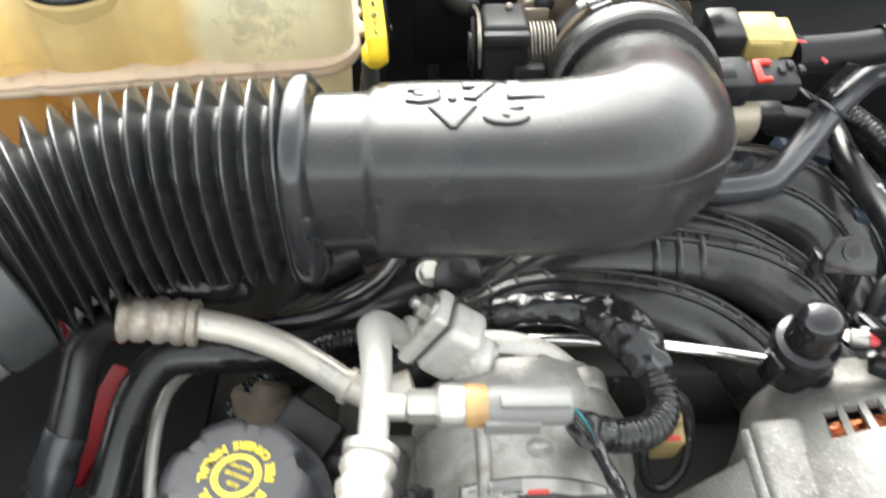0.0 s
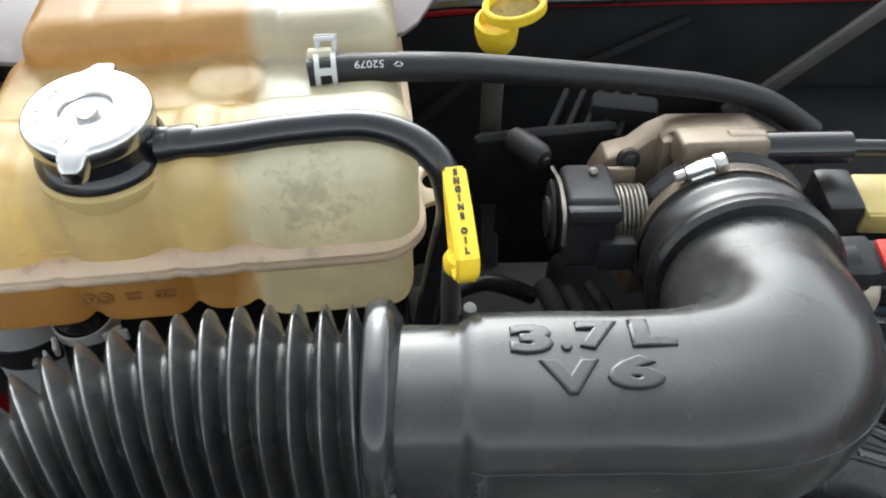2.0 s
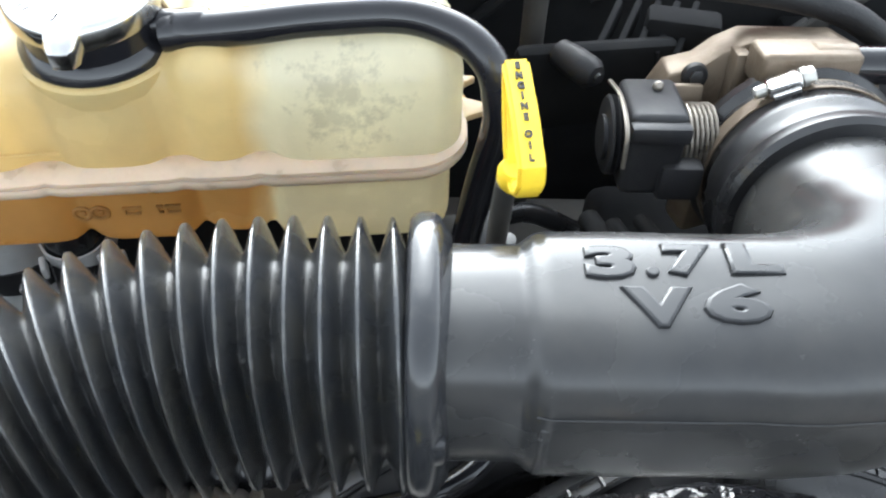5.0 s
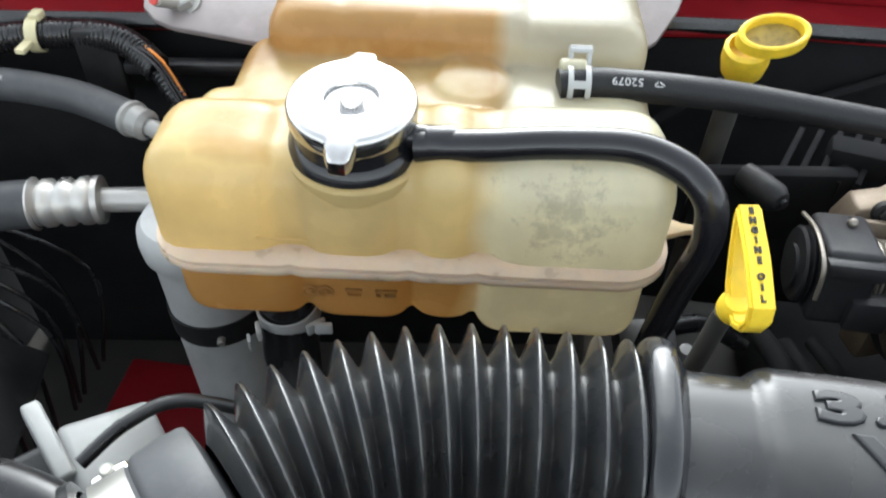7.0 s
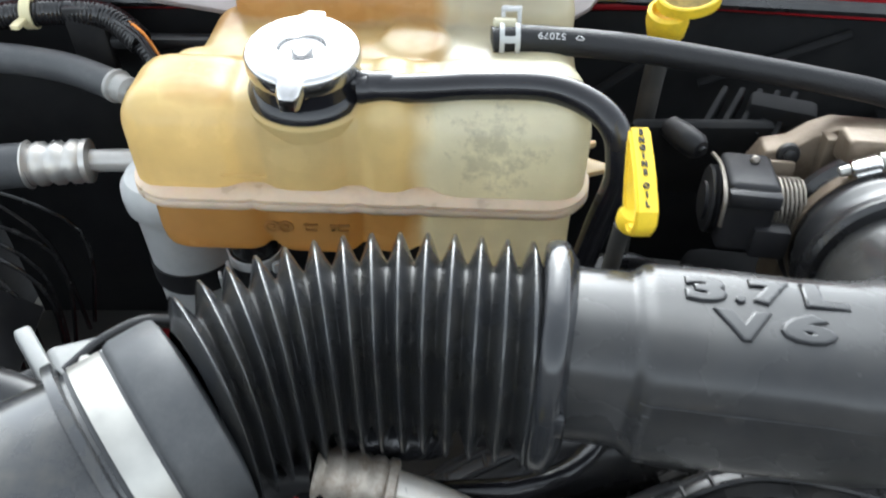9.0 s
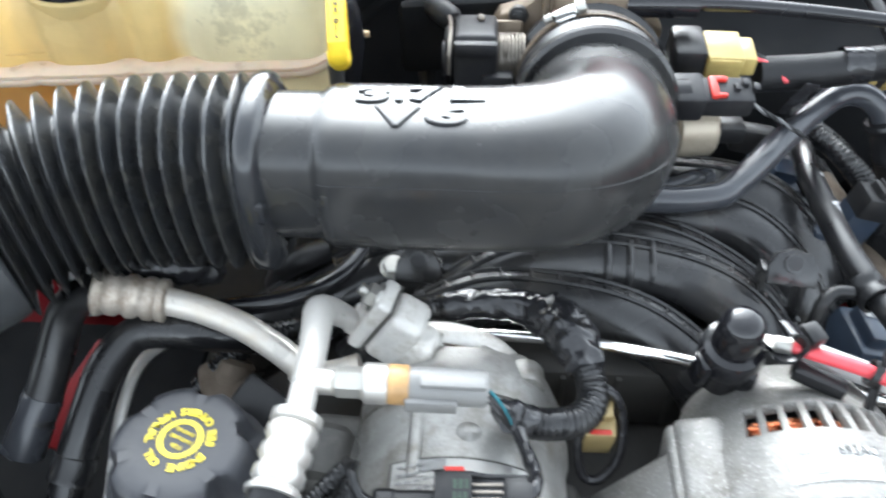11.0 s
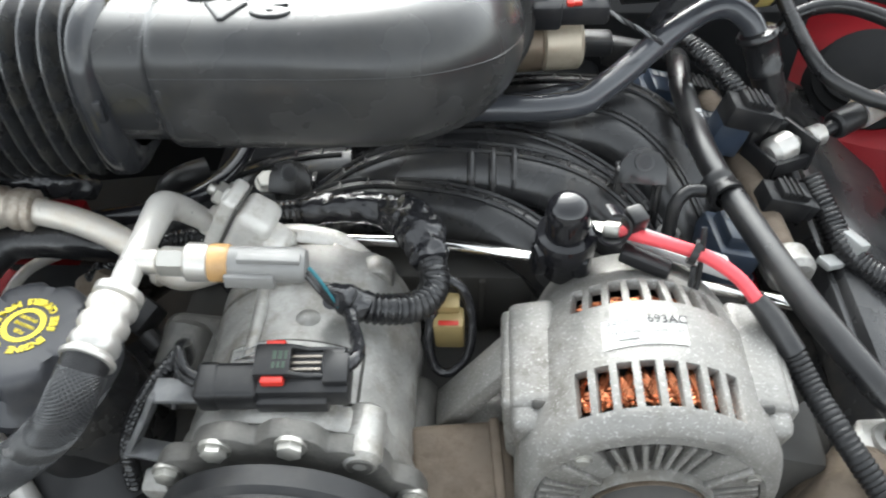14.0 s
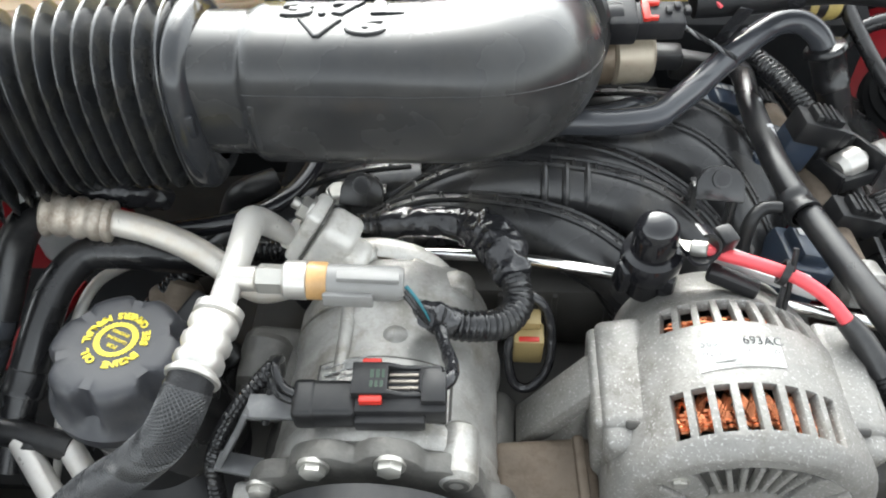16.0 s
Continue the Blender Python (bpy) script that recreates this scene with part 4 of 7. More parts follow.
# filler neck and cap
neck_axis = aim((-0.2075, 0.4312, 1.147), (0.02, -0.10, 1.0))
part("neck_collar", lathe([(0.030, -0.0225), (0.0333, -0.0225), (0.0345, -0.0235), (0.0345, -0.027), (0.0330, -0.034)], neck_axis, 48), tank_skin, tank)
CAPC = Vector((-0.2080, 0.4315, 1.1515))
CAPA = Vector((0.02, -0.10, 1.0)).normalized()
cap = thing("radiator_cap", CAPC - CAPA * 0.014, "stamped bright steel pressure cap with two lugs on the tank neck", "radiator cap")
part("neck", lathe([(0.0, -0.0365), (0.0315, -0.0365), (0.0325, -0.0275), (0.0318, -0.0235), (0.0285, -0.020), (0.0285, -0.006), (0, -0.006)], aim(CAPC, CAPA), 48), gloss_rubber, cap, "black plastic filler neck")
outline = []
for i in range(96):
    a = 2 * math.pi * i / 96
    lugf = min(1.0, max(0.0, (math.cos(2 * (a - radians(81))) - 0.88) / 0.11))
    lugf = lugf * lugf * (3 - 2 * lugf)
    outline.append((0.0306 + 0.0086 * lugf, a, lugf))
bm = bmesh.new()
levels = [(0.985, -0.0100, 1), (1.0, -0.0085, 1), (1.0, -0.0022, 1), (0.965, -0.0003, 0.9), (0.90, 0.0006, 0.2), (0.43, 0.0006, 0), (0.41, -0.0002, 0), (0.39, -0.0026, 0), (0.36, -0.0030, 0), (0.0, -0.0030, 0)]
rings = []
for f, h, g in levels:
    ring = []
    for r, a, lg in outline:
        q = f * (0.0305 + (r - 0.0305) * g)
        ring.append(bm.verts.new((q * math.cos(a), q * math.sin(a), h - 0.0020 * lg * g)))
    rings.append(ring)
for a, b in zip(rings, rings[1:]):
    for j in range(96):
        bm.faces.new((a[j], a[(j + 1) % 96], b[(j + 1) % 96], b[j]))
bmesh.ops.remove_doubles(bm, verts=bm.verts, dist=1e-6)
bm.transform(aim(CAPC, CAPA))
part("cap_shell", bm, cap_steel, cap)
part("rivet", lathe([(0.0058, -0.0032), (0.0060, -0.0006), (0.0052, 0.0006), (0, 0.0008)], aim(CAPC, CAPA), 28), cap_steel, cap)
face = aim(CAPC + CAPA * 0.0009, CAPA)
part("stamped_lettering", merge(arc_text("DO NOT OPEN HOT", 0.0062, 0.0222, 247, face, 1.0, step=11.0), arc_text("OPEN", 0.0062, 0.0222, -18, face, 1.0, step=11.0)), cap_steel, cap, "stamped raised lettering")
part("spout", rod(CAPC + Vector((0.024, -0.002, -0.0170)), CAPC + Vector((0.044, 0.0, -0.0178)), 0.0060, 20, 0.001), gloss_rubber, cap)

over_t = thing("overflow_hose", (-0.1, 0.42, 1.12), "glossy black overflow hose from the filler neck", "hose")
part("hose", tube([(-0.178, 0.4272, 1.1312), (-0.143, 0.4295, 1.134), (-0.113, 0.4335, 1.136), (-0.078, 0.4365, 1.136), (-0.054, 0.431, 1.131), (-0.041, 0.4225, 1.122), (-0.0365, 0.421, 1.105), (-0.036, 0.424, 1.085), (-0.042, 0.425, 1.05), (-0.05, 0.42, 1.00)], 0.0078, 24, 8), gloss_rubber, over_t)
part("hose_end", lathe([(0.0060, -0.002), (0.0082, -0.002), (0.0090, 0.0), (0.0090, 0.010), (0.0080, 0.013)], aim((-0.1710, 0.4285, 1.1318), (0.985, 0.15, 0.05)), 24), gloss_rubber, over_t, "thickened hose end")

hose_t = thing("vent_hose", (-0.1, 0.5, 1.11), "black rubber vent hose with pale printing over the throttle body", "hose")
VH = [(-0.1135, 0.4995, 1.1255), (-0.090, 0.504, 1.1260), (-0.03, 0.510, 1.122), (0.035, 0.517, 1.112), (0.09, 0.522, 1.103), (0.128, 0.524, 1.096), (0.162, 0.524, 1.085), (0.195, 0.522, 1.064)]
part("hose", tube(VH, [0.0085, 0.0085, 0.0083, 0.0079, 0.0077, 0.0076, 0.0076, 0.0076], 24, 8), braid, hose_t)
part("printed_number", flat_text("52079", 0.0066, Matrix.Translation((-0.0785, 0.4945, 1.1346)) @ pose(0, 0, 0, -26, 0, 183), 0.0003, wide=1.0), white_ink, hose_t)
part("printed_mark", merge(rbox((0.004, 0.0005, 0.0003), Matrix.Translation((-0.0625, 0.4925, 1.1343)) @ pose(0, 0, 0, 32, 0, 0), 0), rbox((0.004, 0.0005, 0.0003), Matrix.Translation((-0.064, 0.4945, 1.1348)) @ pose(0, 0, 0, 30, 0, 60), 0), rbox((0.004, 0.0005, 0.0003), Matrix.Translation((-0.061, 0.4945, 1.1348)) @ pose(0, 0, 0, 30, 0, -60), 0)), white_ink, hose_t)


def spring_clip():
    t = thing("spring_clip", (-0.105, 0.497, 1.118), "light zinc spring clip round the vent hose", "hose clip")
    m = aim((-0.1035, 0.5015, 1.1262), (1, 0.12, 0))
    for side in (-1, 1):
        part("band", lathe([(0.0088, side * 0.0046 - 0.0014), (0.0098, side * 0.0046 - 0.0014), (0.0098, side * 0.0046 + 0.0014), (0.0088, side * 0.0046 + 0.0014)], m, 32), light_grey, t)
    for a in (20, 140, 260):
        part("cross_bar", lathe([(0.0088, -0.0046), (0.0098, -0.0046), (0.0098, 0.0046), (0.0088, 0.0046)], m, 6, a, a + 24), light_grey, t)
    # the two raised pinch ears behind the hose
    for k, (y, z) in enumerate(((0.5085, 1.1355), (0.5145, 1.1335))):
        part("ear", merge(rbox((0.0120, 0.0012, 0.0026), at(-0.1035, y, z + 0.0065, -25, 0, 6), 0.0004), *[rbox((0.0024, 0.0012, 0.012), at(-0.1035 + dx, y, z + 0.0005, -25, 0, 6), 0.0004) for dx in (-0.0048, 0.0048)]), light_grey, t)


spring_clip()


# ---- yellow dipsticks ----
def oil_dipstick():
    t = thing("oil_dipstick", (-0.036, 0.36, 1.10), "yellow plastic engine oil dipstick handle with stamped letters", "dipstick")
    loop = [(0.409, 1.132), (0.378, 1.1325), (0.353, 1.1295), (0.3475, 1.123), (0.348, 1.114), (0.354, 1.106), (0.365, 1.103), (0.378, 1.107), (0.392, 1.116), (0.404, 1.1255)]
    inner = [(0.400, 1.1288), (0.378, 1.1293), (0.356, 1.1265), (0.3520, 1.1215), (0.3525, 1.115), (0.3565, 1.1095), (0.3655, 1.1075), (0.3765, 1.1110), (0.389, 1.1190), (0.398, 1.1265)]
    loop, inner = [[(0.401 - (0.409 - y) * 0.80, z + 0.008) for y, z in ring] for ring in (loop, inner)]
    bm = bmesh.new()
    cols = []
    for x in (-0.0408, -0.0306):
        cols.append(([bm.verts.new((x, y, z)) for y, z in loop], [bm.verts.new((x, y, z)) for y, z in inner]))
    k = len(loop)
    for j in range(k):
        i = (j + 1) % k
        bm.faces.new((cols[0][0][j], cols[0][0][i], cols[1][0][i], cols[1][0][j]))
        bm.faces.new((cols[0][1][j], cols[1][1][j], cols[1][1][i], cols[0][1][i]))
        for c in (0, 1):
            bm.faces.new((cols[c][0][j], cols[c][1][j], cols[c][1][i], cols[c][0][i]))
    bmesh.ops.recalc_face_normals(bm, faces=bm.faces)
    bmesh.ops.bevel(bm, geom=[e for e in bm.edges if e.calc_face_angle(0) > 1.0], offset=0.0012, segments=2, affect="EDGES")
    lean = Matrix.Translation((-0.0352, 0.3884, 1.1498)) @ Matrix.Rotation(radians(7.5), 4, "Z") @ Matrix.Rotation(radians(20), 4, "X") @ Matrix.Translation((0.0357, -0.401, -1.140))
    bm.transform(lean)
    part("handle", bm, yellow, t)
    part("plug", lathe([(0, 0), (0.0058, 0), (0.0068, 0.003), (0.0068, 0.008), (0.005, 0.011), (0, 0.011)], aim((-0.0335, 0.3676, 1.106), (0, -0.25, 1)), 28), yellow, t)
    out = bmesh.new()
    for i, ch in enumerate("ENGINEOIL"):
        y = 0.4035 - 0.0054 * i - (0.0028 if i > 5 else 0)
        z = 1.1328 + min(0.0, (y - 0.380) * 0.09 if y > 0.362 else (0.362 - 0.380) * 0.09 - (0.362 - y) * 0.22)
        out = merge(out, flat_text(ch, 0.0038, at(-0.0357, 0.401 - (0.409 - y) * 0.80, z + 0.008, 2 if y < 0.38 else 0, 0, 0), 0.0008, 0.0002, 0.95))
    out.transform(lean)
    part("stamped_letters", out, ink, t, "dark stamped letters")
    part("tube", tube([(-0.0362, 0.3665, 1.107), (-0.037, 0.372, 1.075), (-0.036, 0.39, 1.0), (-0.03, 0.41, 0.88)], 0.0045, 12, 6), grime, t, "dark dipstick tube")


oil_dipstick()


def rear_dipstick():
    p = Vector((-0.003, 0.574, 1.106))
    t = thing("gearbox_dipstick", p - Vector((0, 0, 0.05)), "yellow plastic dipstick handle at the bulkhead", "dipstick")
    m = at(p.x + 0.010, p.y - 0.004, p.z + 0.018, 26, -8, 6)
    n = 40
    oval = [(0.0205 * math.cos(2 * math.pi * i / n), 0.0125 * math.sin(2 * math.pi * i / n)) for i in range(n)]
    rim_up = lathe([(0.78, 0.0015), (0.80, 0.0085), (0.90, 0.0095), (0.98, 0.0085), (1.0, 0.0), (0, 0.0), (0, 0.0015), (0.78, 0.0015)], m @ Matrix.Diagonal((0.0205, 0.0125, 1, 1)), 40)
    part("grip", rim_up, yellow, t)
    part("grip_recess", prism([(x * 0.77, y * 0.77) for x, y in oval], 0.0006, m @ Matrix.Translation((0, 0, 0.0017)), 0), dark_yellow, t, "darker blotched yellow recess")
    part("plug", lathe([(0, -0.012), (0.009, -0.012), (0.0125, -0.006), (0.0140, 0.003), (0.0135, 0.012), (0.0110, 0.0135), (0.0100, 0.006), (0, 0.005)], aim(p, (-0.10, -0.25, 1)), 32), yellow, t)
    part("tube", tube([p + Vector((0, 0, -0.004)), p + Vector((-0.001, 0.004, -0.08)), p + Vector((0.004, 0.01, -0.25))], 0.0075, 14, 6), grime, t, "dark dipstick tube")


rear_dipstick()


# ---- left of the tank ----
def drier():
    t = thing("receiver_drier", (-0.315, 0.445, 0.74), "pale grey painted receiver drier bottle with a black strap", "receiver drier")
    top = Vector((-0.3335, 0.4865, 1.018))
    ax = Vector((0.05, -0.04, -1)).normalized()
    part("bottle", lathe([(0, 0.004), (0.02, 0.0), (0.033, 0.003), (0.0375, 0.009), (0.0385, 0.016), (0.0380, 0.026), (0.0345, 0.031), (0.0335, 0.036), (0.0335, 0.25), (0.02, 0.262), (0, 0.262)], aim(top, ax), 48), light_grey, t)
    part("strap", lathe([(0.0336, 0.076), (0.0352, 0.076), (0.0352, 0.094), (0.0336, 0.094)], aim(top, ax), 48), conn_black, t, "black strap")
    part("strap_bolt", rod(top + ax * 0.085 + Vector((0.012, -0.031, 0)), top + ax * 0.085 + Vector((0.0135, -0.0375, 0)), 0.0028, 12, 0.0006), steel, t)


drier()


def ferrule_hose(name, hose_pts, r_hose, a, b, r, pipe_pts, r_pipe, label, bright=pipe_alu, skin=rubber):
    t = thing(name, a, label, "hose")
    part("hose", tube(hose_pts, r_hose, 24, 8), skin, t)
    a, b = Vector(a), Vector(b)
    h = (b - a).length
    prof = [(r_hose * 0.9, 0), (r * 1.06, 0.0004), (r * 1.1, 0.002), (r * 0.97, 0.004)]
    for i in range(3):
        z = 0.004 + (h - 0.010) * i / 3
        w = (h - 0.010) / 3
        prof += [(r * 0.86, z + w * 0.12), (r, z + w * 0.38), (r, z + w * 0.75), (r * 0.86, z + w)]
    prof += [(r, h - 0.005), (r, h - 0.001), (r * 0.85, h), ((r_pipe[0] if isinstance(r_pipe, list) else r_pipe) * 0.9, h)]
    part("ferrule", lathe(prof, aim(a, b - a), 36), stained_alu if bright is warm_lit_alu else ferrule_alu, t, "crimped aluminium ferrule")
    part("pipe", tube(pipe_pts, r_pipe, 20, 8), bright, t, "bare aluminium pipe")
    return t


ferrule_hose("heater_hose", [(-0.62, 0.445, 0.965), (-0.53, 0.472, 0.985), (-0.48, 0.485, 0.998), (-0.447, 0.493, 1.0)], 0.0165, (-0.451, 0.492, 1.0), (-0.406, 0.504, 1.0), 0.0165, [(-0.408, 0.5035, 1.0), (-0.36, 0.512, 1.0), (-0.31, 0.520, 1.0)], 0.0085, "dark hose with a crimped aluminium ferrule entering behind the tank", skin=dusty_rubber)


def upper_hose():
    t = thing("refrigerant_hose", (-0.42, 0.53, 1.03), "dusty black hose with pale print and a grey end collar", "hose")
    pts = [(-0.62, 0.545, 1.035), (-0.55, 0.561, 1.040), (-0.499, 0.563, 1.044), (-0.44, 0.556, 1.045), (-0.388, 0.537, 1.045)]
    part("hose", tube(pts, 0.0115, 24, 8), dusty_rubber, t)
    part("collar", lathe([(0.009, 0), (0.0125, 0.001), (0.0125, 0.004), (0.0105, 0.006), (0.0105, 0.016), (0.007, 0.02)], aim((-0.391, 0.5385, 1.045), (0.9, -0.42, 0.0)), 28), cast_dull, t, "grey metal end collar")
    part("pipe", rod((-0.375, 0.531, 1.045), (-0.32, 0.506, 1.045), 0.006, 16), cast_dull, t)
    part("print", bars(7, 0.004, 0.003, 0.002, Matrix.Translation((-0.505, 0.5565, 1.0540)) @ pose(0, 0, 0, 30, 0, 0)), white_ink, t)


upper_hose()
harness_t = thing("wing_harness", (-0.452, 0.598, 1.050), "black corrugated wiring loom clipped along the wing", "wiring loom")
part("conduit", loom([(-0.632, 0.543, 1.050), (-0.542, 0.576, 1.060), (-0.480, 0.596, 1.066), (-0.422, 0.600, 1.066), (-0.387, 0.583, 1.055)], 0.0105), loom_plastic, harness_t)
part("conduit", loom([(-0.384, 0.581, 1.054), (-0.362, 0.563, 1.030), (-0.352, 0.553, 0.980)], 0.0085), loom_plastic, harness_t)
part("tie", merge(lathe([(0.0108, -0.004), (0.0125, -0.004), (0.0125, 0.004), (0.0108, 0.004)], aim((-0.480, 0.596, 1.066), (1, 0.2, 0)), 24), rbox((0.008, 0.010, 0.006), at(-0.478, 0.600, 1.079), 0.0015), rbox((0.007, 0.016, 0.004), at(-0.480, 0.579, 1.066), 0.001)), cream_strap, harness_t, "yellowed cable tie")
for i, wm in enumerate((wire_orange, loom_plastic, loom_plastic)):
    part("wire", tube([(-0.407, 0.596 - 0.004 * i, 1.069), (-0.382, 0.581 - 0.004 * i, 1.064), (-0.364, 0.568 - 0.004 * i, 1.045)], 0.0013, 8, 6), wm, harness_t)
wing_b = thing("wing_bracket", (-0.42, 0.56, 1.02), "black plastic bracket on the wing edge", "bracket")
part("upright", rbox((0.03, 0.012, 0.06), at(-0.437, 0.598, 1.045, 0, 0, 8), 0.003), conn_black, wing_b)
part("rail", rbox((0.10, 0.012, 0.01), at(-0.372, 0.606, 1.045, 0, 0, 8), 0.003), conn_black, wing_b)
stud = thing("wing_stud", (-0.347, 0.559, 1.115), "threaded steel stud with a greenish nut on the fixing tab", "nut")
part("nut", hexbolt((-0.346, 0.561, 1.119), (-0.15, -0.35, 1), 0.0085, 0.007, 0.0115), cast_dull, stud)
part("stud", rod((-0.346, 0.561, 1.119), (-0.353, 0.540, 1.132), 0.004, 14, 0.001), cast_dull, stud)
part("paint_tip", rod((-0.353, 0.540, 1.132), (-0.3534, 0.5388, 1.1327), 0.0030, 12), red_plastic, stud, "red paint dab")

washer_t = thing("hose_spring_clamp", (-0.258, 0.423, 0.98), "pale steel spring clamp on the hose under the tank", "hose clamp")
part("band", lathe([(0.0175, -0.006), (0.0187, -0.006), (0.0187, 0.006), (0.0175, 0.006)], aim((-0.256, 0.430, 1.000), (0, -0.1, 1)), 36), light_grey, washer_t)
part("ear", merge(rbox((0.003, 0.010, 0.008), at(-0.268, 0.410, 0.999, 0, 0, 25), 0.001), rbox((0.002, 0.006, 0.014), at(-0.272, 0.404, 0.995, 15, 0, 25), 0.0008)), light_grey, washer_t)
part("ear", merge(rbox((0.003, 0.012, 0.008), at(-0.236, 0.418, 1.000, 0, 0, -45), 0.001), rbox((0.010, 0.003, 0.008), at(-0.230, 0.414, 1.004, 0, 0, 10), 0.0008)), light_grey, washer_t)
solo("tank_outlet_hose", tube([(-0.256, 0.432, 1.020), (-0.256, 0.430, 1.0), (-0.254, 0.418, 0.96), (-0.241, 0.388, 0.91)], 0.0172, 24, 6), rubber, (-0.256, 0.428, 0.95), "black hose leaving the bottom of the tank", "hose")


def lamp_box():
    t = thing("lamp_housing", (-0.345, 0.315, 0.94), "grey moulded plastic housing with a pale clip strap", "plastic housing")
    part("body", rbox((0.050, 0.046, 0.045), at(-0.325, 0.327, 0.973, 10, 18, 46), 0.005, 3), pale_plastic, t)
    part("cover", rbox((0.06, 0.045, 0.03), at(-0.365, 0.300, 0.970, 10, -10, 35), 0.008, 3), conn_black, t)
    part("strap", rbox((0.010, 0.050, 0.010), at(-0.350, 0.321, 1.001, 8, 8, 48), 0.0025, 3), pale_plastic, t, "pale clip strap")


lamp_box()
solo("washer_hose", tube([(-0.55, 0.31, 0.99), (-0.44, 0.298, 1.015), (-0.36, 0.287, 1.022), (-0.31, 0.276, 1.02), (-0.27, 0.262, 1.0)], 0.0125, 24, 8), rubber, (-0.4, 0.29, 1.0), "thick black hose curving behind the air box", "hose")
solo("thin_cable", tube([(-0.315, 0.300, 1.025), (-0.300, 0.322, 1.03), (-0.278, 0.338, 1.03), (-0.235, 0.345, 1.015)], 0.0035, 12, 8), rubber, (-0.29, 0.30, 1.02), "thin black cable behind the bellows", "cable")
fuse = thing("wire_bundle", (-0.50, 0.40, 0.86), "tangle of dark wires and clips on the inner wing", "wiring")
rnd = random.Random(4)
for i in range(14):
    y = 0.30 + 0.016 * i
    part("wire", tube([(-0.60, y, 0.93 + 0.02 * rnd.random()), (-0.54, y + 0.03 * rnd.random(), 0.95), (-0.49 + 0.03 * rnd.random(), y + 0.02, 0.90), (-0.47, y + 0.02 * rnd.random(), 0.80)], 0.0019, 8, 5), (loom_plastic, loom_plastic, loom_plastic, loom_plastic, loom_plastic, loom_plastic, loom_plastic)[i % 7], fuse)
part("clip_plate", merge(rbox((0.05, 0.12, 0.006), at(-0.465, 0.39, 0.90, 0, 40, 12), 0.002), rbox((0.03, 0.03, 0.02), at(-0.47, 0.35, 0.90, 0, 40, 12), 0.003)), conn_black, fuse)


